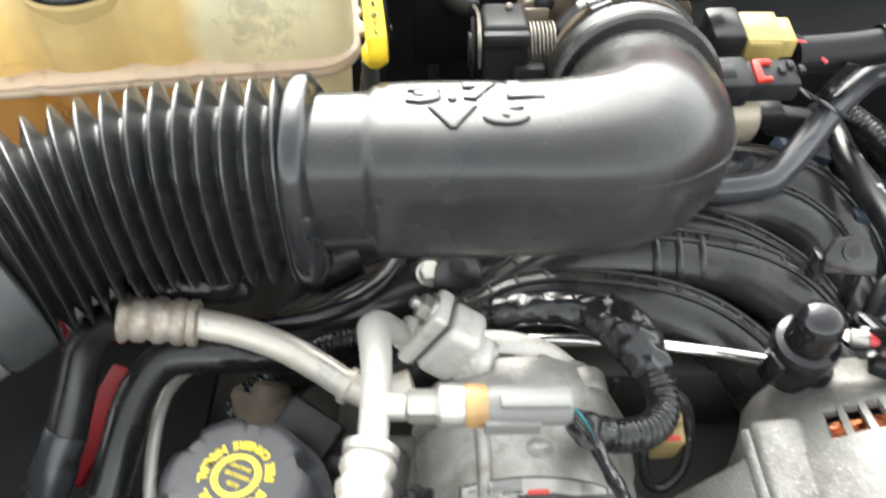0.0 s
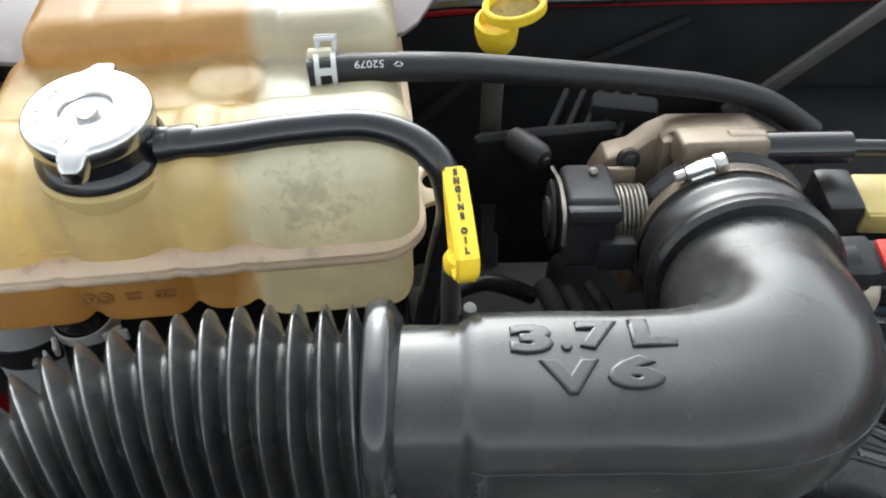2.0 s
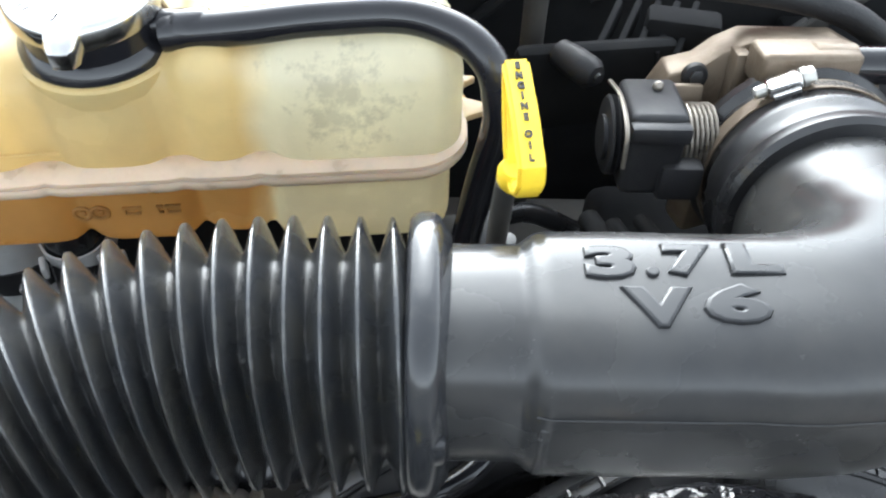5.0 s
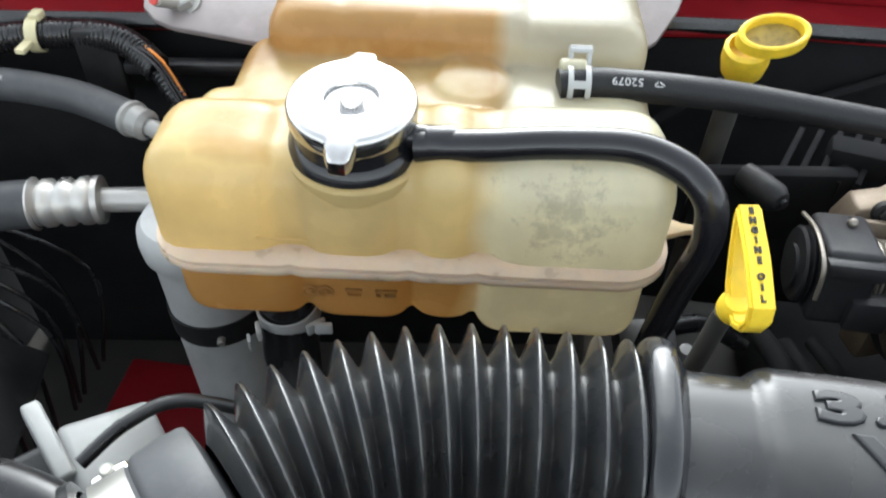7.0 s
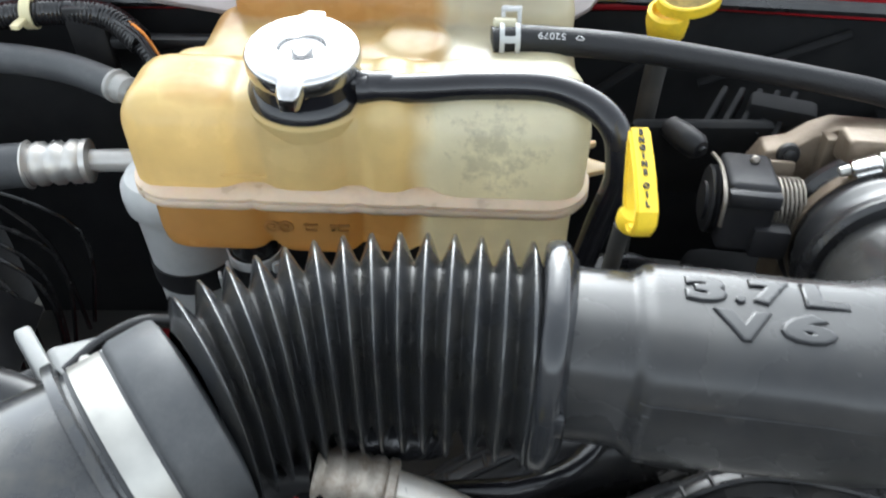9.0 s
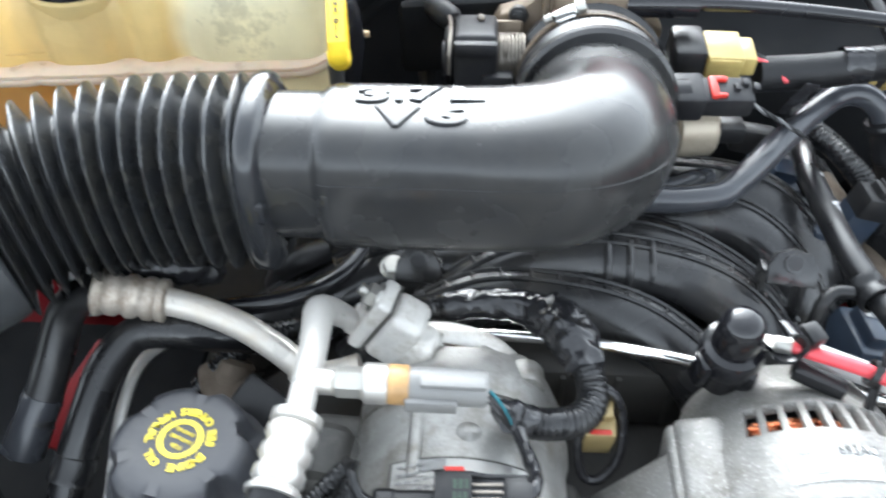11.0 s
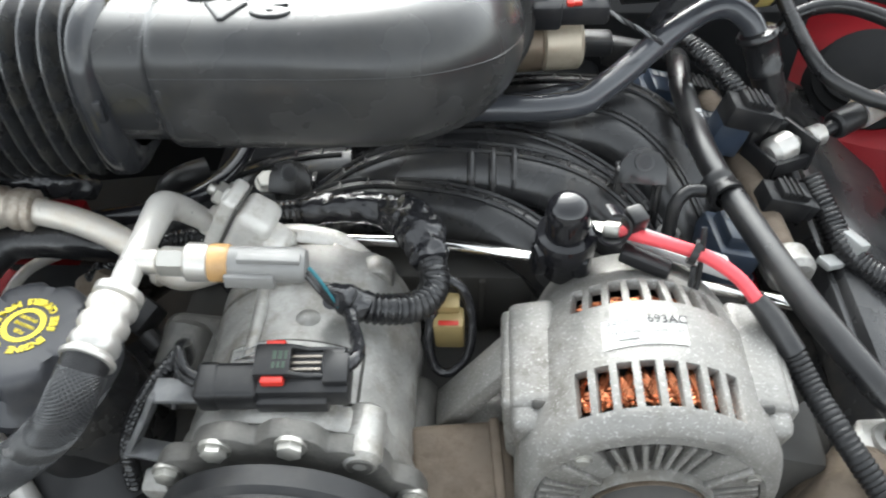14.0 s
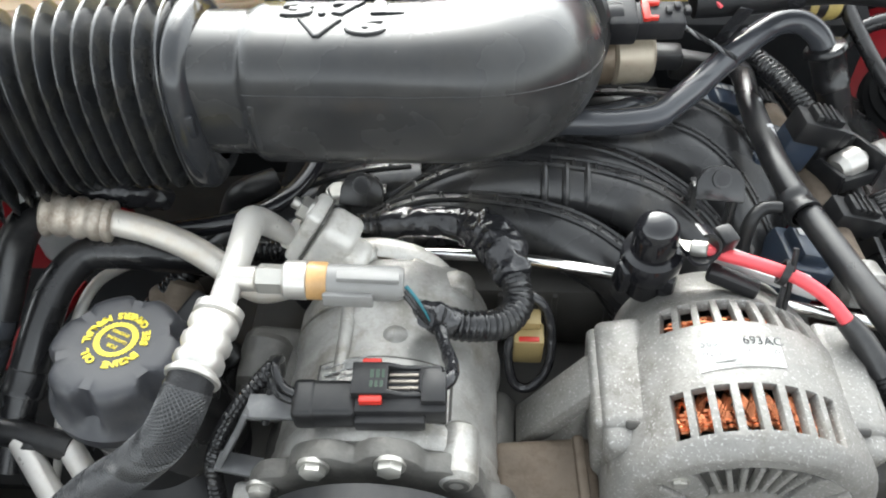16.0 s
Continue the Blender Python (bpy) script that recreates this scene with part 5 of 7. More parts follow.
# ---- intake manifold ----
def manifold():
    t = thing("intake_manifold", (0.12, 0.34, 0.90), "black ribbed nylon intake manifold with arched runners", "intake manifold")
    runs = [
        ([(-0.03, 0.285, 0.925), (0.01, 0.300, 0.950), (0.055, 0.316, 0.9630), (0.11, 0.3135, 0.9635), (0.15, 0.303, 0.960), (0.180, 0.287, 0.948), (0.199, 0.272, 0.928), (0.207, 0.265, 0.905)], 0.0205),
        ([(0.02, 0.318, 0.940), (0.06, 0.334, 0.964), (0.10, 0.343, 0.972), (0.15, 0.341, 0.972), (0.195, 0.330, 0.968), (0.225, 0.315, 0.953), (0.245, 0.295, 0.925)], 0.0215),
        ([(0.05, 0.362, 0.945), (0.10, 0.368, 0.965), (0.145, 0.368, 0.969), (0.185, 0.357, 0.967), (0.225, 0.340, 0.950), (0.255, 0.320, 0.92)], 0.0205),
        ([(0.12, 0.41, 0.945), (0.18, 0.393, 0.967), (0.225, 0.387, 0.968), (0.258, 0.367, 0.950), (0.285, 0.340, 0.91)], 0.0205),
        ([(0.14, 0.445, 0.945), (0.20, 0.435, 0.957), (0.25, 0.425, 0.953), (0.285, 0.40, 0.93), (0.30, 0.38, 0.90)], 0.0265),
        ([(-0.12, 0.31, 0.90), (-0.06, 0.335, 0.932), (0.0, 0.355, 0.945), (0.05, 0.36, 0.95)], 0.027)]
    for pts, r in runs:
        run = part("runner", tube(pts, r, 32, 10), manifold_black, t)
        line = spline(pts, 10)
        fr = frames(line)
        n = len(line)
        for off in (-0.42, 0.02):
            lip = [line[i] + (r + 0.0004) * (math.cos(off) * fr[i][1] + math.sin(off) * fr[i][2]) for i in range(int(n * 0.1), int(n * 0.95))]
            part("rib", tube(lip, 0.0017, 6, 1), manifold_black, run)
        cells = bmesh.new()
        for i in range(int(n * 0.15), int(n * 0.92), 3):
            a = line[i] + (r + 0.0003) * (math.cos(-0.42) * fr[i][1] + math.sin(-0.42) * fr[i][2])
            b = line[i] + (r + 0.0006) * (math.cos(0.02) * fr[i][1] + math.sin(0.02) * fr[i][2])
            cells = merge(cells, rod(a, b, 0.0014, 6))
        part("cross_ribs", cells, manifold_black, run)
    two = runs[1][0]
    for x in (0.132, 0.146, 0.160):
        part("strap_rib", tube([(x, 0.341 + 0.0212 * math.sin(a), 0.972 + 0.0212 * math.cos(a)) for a in [-1.35 + 0.13 * i for i in range(12)]], 0.0026, 8, 1), manifold_black, t)
    # plenum takes a darker black than the runners, for the shade down there
    part("plenum", merge(rbox((0.16, 0.12, 0.06), at(0.02, 0.40, 0.925), 0.015, 3), rbox((0.20, 0.20, 0.05), at(0.14, 0.45, 0.915), 0.015, 3)), liner_black, t)
    part("moulded_code", flat_text("SAE PA6", 0.0075, at(0.181, 0.3225, 0.9875, 40, 4, -9), 0.0008, wide=1.5), manifold_black, t)
    part("moulded_code", flat_text("ORDER", 0.007, at(0.082, 0.3040, 0.9810, 40, 0, 0), 0.0008, wide=1.5), manifold_black, t)
    part("moulded_code", flat_text("65432", 0.007, at(0.068, 0.2985, 0.9742, 55, 0, 0), 0.0008, wide=1.5), manifold_black, t)
    for name, x, y, z in (("boss", 0.240, 0.317, 1.004), ("boss", 0.011, 0.331, 0.981)):
        plate = prism([(-0.015, -0.010), (0.015, -0.010), (0.0145, 0.002), (0.010, 0.010), (0.0, 0.013), (-0.010, 0.010), (-0.0145, 0.002)], 0.006, at(x, y, z - 0.004, 52, 0, -6), 0.001)
        legs = merge(*[rbox((0.004, 0.012, 0.075), at(x + dx, y + 0.002, z - 0.045, -8, 0, 0), 0.001) for dx in (-0.013, 0.013)])
        b = part(name, merge(plate, legs), manifold_black, t)
        hole = Vector((x, y, z)) + Matrix.Rotation(radians(52), 3, "X") @ Vector((0, 0.001, 0.003))
        ax = Matrix.Rotation(radians(52), 3, "X") @ Vector((0, 0, 1))
        part("insert", lathe([(0.0040, -0.004), (0.0040, 0.0016), (0.0060, 0.0014), (0.0070, -0.002)], aim(hole, ax), 28), manifold_black, b)
        # flat black disc: the hole's inner shade is painted, not cut
        part("bore", lathe([(0, 0.0018), (0.0044, 0.0018), (0.0044, -0.002)], aim(hole, ax), 24), ink, b)
    return t


manifold()
solo("metal_rail", tube([(0.025, 0.2855, 0.9655), (0.10, 0.2825, 0.9665), (0.150, 0.2755, 0.9660), (0.185, 0.270, 0.964), (0.24, 0.262, 0.9600), (0.32, 0.2475, 0.955), (0.345, 0.242, 0.952)], 0.0042, 16, 8), chrome, (0.17, 0.285, 0.945), "bright steel vacuum rail along the front of the manifold", "metal pipe")

pale_cast = mat("pale_machined_aluminium", (0.62, 0.60, 0.565), 0.42, metal=0.2, var=0.2, scale=60, bump=0.5, dirt=(0.30, 0.27, 0.22), dirt_amount=0.6, dirt_scale=60, dirt_cut=(0.48, 0.62))
steel_grey = mat("dusty_grey_steel", (0.15, 0.152, 0.156), 0.42, metal=0.4, var=0.2, scale=60, bump=0.3, dirt=(0.24, 0.23, 0.22), dirt_amount=0.5, dirt_scale=60)

# ---- compressor ----
CX, CZ = 0.0425, 0.938


def scallop(r0, bumps, n=120):
    """Outline of a round flange with rounded lugs at given angles."""
    out = []
    for i in range(n):
        a = 2 * math.pi * i / n
        r = r0
        for deg, h, w in bumps:
            d = (math.degrees(a) - deg + 180) % 360 - 180
            r = max(r, r0 + h * math.exp(-(d / w) ** 4))
        out.append((r * math.cos(a), r * math.sin(a)))
    return out


def compressor():
    t = thing("ac_compressor", (CX, 0.18, 0.88), "grey cast aluminium air-conditioning compressor with a bolted front flange", "compressor")
    into = aim((CX, 0.108, CZ), (0, 1, 0), 0)
    prof = [(0, 0.012), (0.058, 0.012), (0.060, 0.030), (0.0618, 0.042), (0.0612, 0.048), (0.0605, 0.096), (0.0625, 0.100), (0.0625, 0.110), (0.061, 0.113), (0.056, 0.138), (0.044, 0.153), (0.026, 0.160), (0, 0.161)]
    body = part("body", lathe(prof, into, 64), cast_alu, t)
    mf = Matrix.Translation((CX, 0.1265, CZ)) @ Matrix.Rotation(radians(90), 4, "X")
    lugs = [(50, 0.006, 15), (81, 0.0085, 13), (113, 0.0085, 13), (146, 0.008, 12), (16, 0.008, 12), (196, 0.008, 12), (232, 0.008, 12), (308, 0.008, 12), (345, 0.008, 12)]
    part("front_flange", prism(scallop(0.0650, lugs), 0.0110, mf, 0.0015), cast_dark, t, "stained dark front flange")
    part("collar", prism(scallop(0.0630, [(50, 0.006, 14), (81, 0.0035, 20), (113, 0.0035, 20)]), 0.0165, Matrix.Translation((CX, 0.1435, CZ)) @ Matrix.Rotation(radians(90), 4, "X"), 0.004), cast_alu, t)
    part("bolt_lug", rod((CX + 0.0640 * math.cos(radians(50)), 0.1145, CZ + 0.0640 * math.sin(radians(50))), (CX + 0.0640 * math.cos(radians(50)), 0.146, CZ + 0.0640 * math.sin(radians(50))), 0.0105, 28, 0.003), cast_alu, t)
    for deg in (81, 113, 16, 146, 345, 232, 308):
        a = radians(deg)
        part("bolt", hexbolt((CX + 0.0670 * math.cos(a), 0.1152, CZ + 0.0670 * math.sin(a)), (0, -1, 0), 0.0062, 0.005, 0.0078, deg), steel, t)
    a = radians(50)
    part("lug_hole", lathe([(0.0035, -0.004), (0.0035, 0.0005), (0.0062, 0.0008), (0.0072, -0.001)], aim((CX + 0.0640 * math.cos(a), 0.1146, CZ + 0.0640 * math.sin(a)), (0, -1, 0)), 24), cast_dark, t)
    part("pulley", lathe([(0, 0.012), (0.03, 0.012), (0.058, 0.008), (0.0655, 0.006), (0.0655, -0.004), (0.0625, -0.007), (0.0625, -0.010), (0.0655, -0.013), (0.0655, -0.028), (0.054, -0.030), (0.052, -0.022), (0, -0.022)], aim((CX + 0.001, 0.100, CZ), (0, 1, 0)), 72), conn_black, t, "black clutch pulley")
    # rear head with port boss and bolt ear
    part("rear_head", merge(lathe([(0, 0), (0.0605, 0), (0.0605, 0.014), (0.054, 0.032), (0.037, 0.041), (0, 0.044)], aim((CX, 0.220, CZ + 0.005), (0, 1, 0.04)), 56), rbox((0.072, 0.038, 0.030), at(0.036, 0.248, CZ + 0.034, 12, 9, 0), 0.010, 4)), cast_alu, t)
    ear = prism(scallop(0.011, []), 0.016, aim((0.078, 0.247, CZ + 0.043), (0, -1, 0.15)), 0.002)
    part("ear", merge(ear, rbox((0.032, 0.02, 0.012), at(0.064, 0.246, CZ + 0.047, 8, 22, 0), 0.004)), cast_alu, t)
    arm = tube([(0.008, 0.262, 0.984), (0.030, 0.262, 0.9885), (0.053, 0.258, 0.9865), (0.068, 0.251, 0.980), (0.077, 0.244, 0.974)], [0.0105, 0.0105, 0.0100, 0.0092, 0.0085], 20, 8)
    part("cast_arm", merge(arm, rod((0.0745, 0.250, 0.972), (0.0745, 0.234, 0.9735), 0.0098, 24, 0.002)), pale_cast, t, "rough pale cast arm")
    # closed dark disc on the arm's end, coloured like a shaded hole
    part("arm_bore", lathe([(0, 0.0006), (0.0046, 0.0006), (0.0050, 0.0), (0.0050, -0.002)], aim((0.0745, 0.2336, 0.9736), (0, -1, 0.1)), 24), grime, t)
    part("arm_groove", merge(tube([(0.030, 0.2535, 0.9955), (0.048, 0.2510, 0.9945), (0.060, 0.2470, 0.9895)], 0.0007, 6, 6), tube([(0.028, 0.2500, 0.9935), (0.046, 0.2480, 0.9925)], 0.0007, 6, 4)), brown_cast, t)
    part("ear_hole", lathe([(0, -0.002), (0.0045, -0.002), (0.0045, 0.0012), (0.006, 0.0012)], aim((0.078, 0.2310, CZ + 0.0455), (0, -1, 0.15)), 20), grime, t)
    part("rib", tube([(0.020, 0.17, CZ + 0.056), (0.020, 0.20, CZ + 0.057), (0.018, 0.225, CZ + 0.057)], 0.004, 10, 5), cast_alu, t)
    part("plug_boss", lathe([(0, 0.0030), (0.003, 0.0026), (0.005, 0.0010), (0.0085, -0.0010), (0.010, -0.004)], aim((CX + 0.004, 0.195, CZ + 0.060), (0, 0, 1)), 24), cast_alu, t)
    for sx, y, z in ((1, 0.175, -0.025), (-1, 0.165, -0.030)):
        part("foot", merge(prism([(-0.012, 0.020), (0.006, 0.022), (0.034, -0.030), (0.030, -0.040), (-0.012, -0.040)] if sx > 0 else [(0.012, 0.020), (0.012, -0.040), (-0.030, -0.040), (-0.034, -0.030), (-0.006, 0.022)], 0.060, Matrix.Translation((CX + sx * 0.060, y + 0.030, CZ + z)) @ Matrix.Rotation(radians(90), 4, "X"), 0.005)), cast_dark, t, "stained tapered mounting foot")
    # rating plates on the crown of the body
    def crown(x0, x1, y0, y1, lift):
        bm = bmesh.new()
        n = 14
        rows = []
        for y in (y0, y1):
            rows.append([bm.verts.new((x0 + (x1 - x0) * i / n, y, CZ + math.sqrt((0.0606 + lift) ** 2 - (x0 + (x1 - x0) * i / n - CX) ** 2))) for i in range(n + 1)])
        for i in range(n):
            bm.faces.new((rows[0][i], rows[0][i + 1], rows[1][i + 1], rows[1][i]))
        bmesh.ops.solidify(bm, geom=bm.faces[:], thickness=0.0006)
        return bm
    part("plate_rim", crown(0.0075, 0.0795, 0.1455, 0.1795, 0.0016), cast_dark, t)
    plate = part("rating_plate", crown(0.009, 0.078, 0.147, 0.178, 0.0024), silver_label, t, "silver rating plate")
    part("plate_bars", merge(*[bars(5, 0.004, 0.0012, 0.0012, at(0.0120, 0.152 + 0.0045 * i, CZ + 0.0545 + 0.0020, 0, -27, 0), seed=i) for i in range(6)]), grey_ink, plate)
    part("plate_block", rbox((0.014, 0.0060, 0.0006), at(0.030, 0.1745, CZ + 0.0622, 0, -11, 0), 0), grey_ink, plate)
    return t


compressor()


def connector_plug():
    t = thing("wiring_connector", (0.043, 0.145, 1.0), "black two-way wiring connector with a red lock tab", "wiring connector")
    m = at(0.043, 0.1465, 1.0120, 6, 0, 2)
    part("socket", merge(rbox((0.030, 0.019, 0.016), m @ Matrix.Translation((-0.023, -0.003, -0.001)), 0.003, 3), rbox((0.012, 0.020, 0.017), m @ Matrix.Translation((-0.033, -0.003, -0.001)), 0.003, 3)), conn_black, t)
    part("plug", merge(rbox((0.044, 0.019, 0.014), m @ Matrix.Translation((0.013, -0.001, -0.001)), 0.0015, 2), rbox((0.034, 0.008, 0.009), m @ Matrix.Translation((0.008, -0.0105, -0.0025)), 0.0012), rbox((0.012, 0.016, 0.008), m @ Matrix.Translation((0.029, 0.001, 0.006)), 0.001)), conn_black, t)
    part("latch", rbox((0.0175, 0.0170, 0.0030), m @ Matrix.Translation((-0.0015, 0.0050, 0.0098)), 0.0008), conn_black, t)
    part("latch_print", merge(bars(3, 0.0016, 0.0045, 0.0010, m @ Matrix.Translation((-0.0015, 0.0070, 0.0114)), seed=2), bars(3, 0.0016, 0.0035, 0.0010, m @ Matrix.Translation((-0.0015, 0.0015, 0.0114)), seed=4)), wire_green, t, "faint green print")
    wall = [(-0.0100, 0.0020), (-0.0100, 0.0100), (0.0070, 0.0112), (0.0150, 0.0080), (0.0320, 0.0080), (0.0335, 0.0060), (0.0335, 0.0010)]
    for dy in (-0.0022, 0.0122):
        part("latch_rail", prism(wall, 0.0022, m @ Matrix.Translation((0, dy + 0.0011, 0)) @ Matrix.Rotation(radians(90), 4, "X"), 0.0004), conn_black, t)
    part("latch_end", rbox((0.0110, 0.0125, 0.0060), m @ Matrix.Translation((0.0275, 0.0050, 0.0062)), 0.0008), conn_black, t)
    part("latch_well", rbox((0.0170, 0.0125, 0.0012), m @ Matrix.Translation((0.0145, 0.0050, 0.0062)), 0.0003), ink, t)
    for dy in (0.0010, 0.0045, 0.0080):
        part("guide_rib", rbox((0.0150, 0.0015, 0.0016), m @ Matrix.Translation((0.0140, dy, 0.0074)), 0.0003), spring_steel, t, "dusty brown guide rib")
    part("lock_tab", rbox((0.0110, 0.0040, 0.0050), m @ Matrix.Translation((-0.0010, -0.0050, 0.0072)), 0.0008), red_plastic, t, "red lock tab")
    part("lock_tab", rbox((0.0095, 0.0030, 0.0030), m @ Matrix.Translation((-0.0010, 0.0142, 0.0095)), 0.0008), red_plastic, t, "red lock tab")
    part("wire", tube([(0.006, 0.144, 1.016), (-0.002, 0.148, 1.018), (-0.006, 0.156, 1.022), (-0.006, 0.164, 1.016), (-0.010, 0.166, 0.998), (-0.020, 0.160, 0.99), (-0.03, 0.155, 0.975)], 0.0026, 10, 8), rubber, t)
    part("wire", tube([(0.006, 0.142, 1.013), (-0.003, 0.145, 1.014), (-0.008, 0.153, 1.015), (-0.011, 0.158, 1.005), (-0.016, 0.146, 0.985)], 0.0022, 10, 8), rubber, t)
    part("sheath", loom([(-0.010, 0.169, 1.006), (-0.020, 0.164, 0.996), (-0.032, 0.157, 0.983), (-0.044, 0.150, 0.965), (-0.052, 0.143, 0.945), (-0.053, 0.135, 0.92)], 0.0052), loom_plastic, t)


connector_plug()


def plug_bracket():
    t = thing("connector_bracket", (-0.01, 0.13, 0.955), "bent grey steel bracket holding the wiring connector", "bracket")

    def strap(p, q, w, across):
        p, q = Vector(p), Vector(q)
        d = (q - p).normalized()
        u = (Vector(across) - d * Vector(across).dot(d)).normalized()
        m = Matrix((d, u, d.cross(u))).transposed().to_4x4()
        m.translation = (p + q) / 2
        return rbox(((q - p).length + 0.002, w, 0.0032), m, 0.0008)
    part("arm", merge(strap((0.006, 0.1475, 0.999), (-0.022, 0.1475, 0.998), 0.014, (0, 1, 0)), strap((-0.022, 0.1475, 0.998), (-0.029, 0.143, 0.984), 0.014, (0.2, 1, 0)), strap((-0.029, 0.143, 0.984), (-0.040, 0.136, 0.965), 0.014, (0.3, 1, 0))), steel_grey, t)
    part("hook", merge(strap((-0.042, 0.135, 0.9645), (-0.020, 0.132, 0.9635), 0.011, (0, 1, 0.1)), strap((-0.020, 0.132, 0.9635), (-0.0175, 0.126, 0.950), 0.009, (1, 0.3, 0))), steel_grey, t)
    part("foot", merge(rbox((0.020, 0.014, 0.034), at(-0.024, 0.124, 0.940, 10, 0, 0), 0.003), rod((-0.016, 0.107, 0.952), (-0.016, 0.100, 0.952), 0.005, 6)), cast_alu, t)


plug_bracket()


# ---- refrigerant lines ----
SUCTION = [(-0.0336, 0.1340, 1.0470), (-0.0350, 0.1270, 1.0450), (-0.0385, 0.118, 1.0390), (-0.0475, 0.1115, 1.0260), (-0.0660, 0.107, 1.0080), (-0.094, 0.102, 0.986), (-0.120, 0.090, 0.962), (-0.155, 0.072, 0.925)]


def suction_line():
    t = ferrule_hose("suction_line", SUCTION, 0.0108, (-0.0340, 0.1300, 1.0463), (-0.0288, 0.1680, 1.0514), 0.0117,
                     [(-0.0289, 0.166, 1.0512), (-0.0284, 0.180, 1.0522), (-0.0290, 0.205, 1.0490), (-0.0310, 0.226, 1.0440), (-0.0322, 0.2385, 1.0390), (-0.0285, 0.2480, 1.0280), (-0.0215, 0.2550, 1.0130), (-0.0170, 0.2575, 1.0050)], [0.0064, 0.0066, 0.0070, 0.0078, 0.0084, 0.0074, 0.0064, 0.0064], "aluminium suction pipe with a crimped ferrule and braided black hose", skin=braid)
    part("port", rod((-0.028, 0.1850, 1.0532), (-0.0145, 0.1852, 1.0528), 0.0062, 24, 0.001), ferrule_alu, t)
    return t


def braid_strands(pts, r, count, pitch):
    """Thin crossed strands wound both ways round a hose."""
    line = spline(pts, 14)
    fr = frames(line)
    run = [0.0]
    for p, q in zip(line, line[1:]):
        run.append(run[-1] + (q - p).length)
    out = bmesh.new()
    for turn in (-1, 1):
        for k in range(count):
            a0 = 2 * math.pi * k / count
            strand = [p + (r - 0.0001) * (math.cos(a0 + turn * 2 * math.pi * d / pitch) * n + math.sin(a0 + turn * 2 * math.pi * d / pitch) * b) for p, d, (t, n, b) in zip(line, run, fr)]
            out = merge(out, tube(strand, 0.00050, 5, 1))
    return out


suction = suction_line()
tagged(part("braid", braid_strands(SUCTION[1:], 0.0108, 26, 0.046), woven_grey, suction), "woven black braid", kind="stuff")
dis = ferrule_hose("discharge_line", [(-0.172, 0.2730, 1.0075), (-0.186, 0.2735, 1.002), (-0.199, 0.269, 0.988), (-0.207, 0.253, 0.967), (-0.213, 0.236, 0.950), (-0.220, 0.222, 0.935)], 0.0112, (-0.1745, 0.2730, 1.0075), (-0.1335, 0.2735, 1.0005), 0.0132,
                   [(-0.136, 0.2735, 1.001), (-0.112, 0.2705, 0.9965), (-0.088, 0.2640, 0.9905), (-0.068, 0.2550, 0.9840), (-0.050, 0.2445, 0.9795), (-0.036, 0.2400, 0.9790), (-0.016, 0.2440, 0.9830)], 0.0084, "aluminium discharge pipe with a crimped ferrule", bright=warm_lit_alu)
part("pipe_ring", lathe([(0.0084, -0.002), (0.0106, -0.002), (0.0106, 0.002), (0.0084, 0.002)], aim((-0.0510, 0.2450, 0.9797), (0.85, -0.45, -0.2)), 28), warm_lit_alu, dis)
part("grey_cuff", lathe([(0.0106, 0), (0.0118, 0.0006), (0.0124, 0.004), (0.0120, 0.016), (0.0130, 0.022), (0.0130, 0.04), (0.010, 0.042)], aim((-0.2125, 0.2375, 0.9515), (-0.36, -0.62, -0.70)), 30), satin_pipe, dis, "charcoal rubber cuff")


def port_block():
    t = thing("port_block", (0.005, 0.258, 0.99), "pale cast aluminium port block bolted to the compressor head", "port block")
    ll = Vector((-0.49, 0.06, -0.87)).normalized()
    nn = Vector((-0.84, 0.20, 0.50))
    nn = (nn - ll * nn.dot(ll)).normalized()
    m = Matrix((ll, nn.cross(ll), nn)).transposed().to_4x4()
    m.translation = Vector((-0.0140, 0.2590, 1.0180)) - nn * 0.007
    part("flange", rbox((0.044, 0.023, 0.009), m, 0.003, 3), pale_cast, t)
    part("gasket", rbox((0.042, 0.022, 0.0016), m @ Matrix.Translation((0, 0, -0.0050)), 0.0004), cast_dark, t)
    part("block", merge(rbox((0.040, 0.026, 0.022), m @ Matrix.Translation((0.001, 0, -0.0165)), 0.006, 4), rbox((0.026, 0.022, 0.018), m @ Matrix.Translation((0.004, 0.001, -0.031)), 0.006, 3)), pale_cast, t)
    part("boss", lathe([(0.0095, -0.002), (0.0095, 0.004), (0.0085, 0.0055), (0.0066, 0.006)], m @ Matrix.Translation((0.0115, 0, 0.0040)), 28), pale_cast, t)
    part("bolt", merge(hexbolt(m @ Vector((-0.0125, -0.001, 0.0045)), nn, 0.0072, 0.0065, 0.0092), rod(m @ Vector((-0.0125, -0.001, 0.010)), m @ Vector((-0.0125, -0.001, 0.0155)), 0.0034, 12, 0.0006)), steel, t)
    part("end_bolt", hexbolt(m @ Vector((0.002, -0.006, -0.040)), -nn, 0.0060, 0.004, 0.0078), steel, t)


port_block()


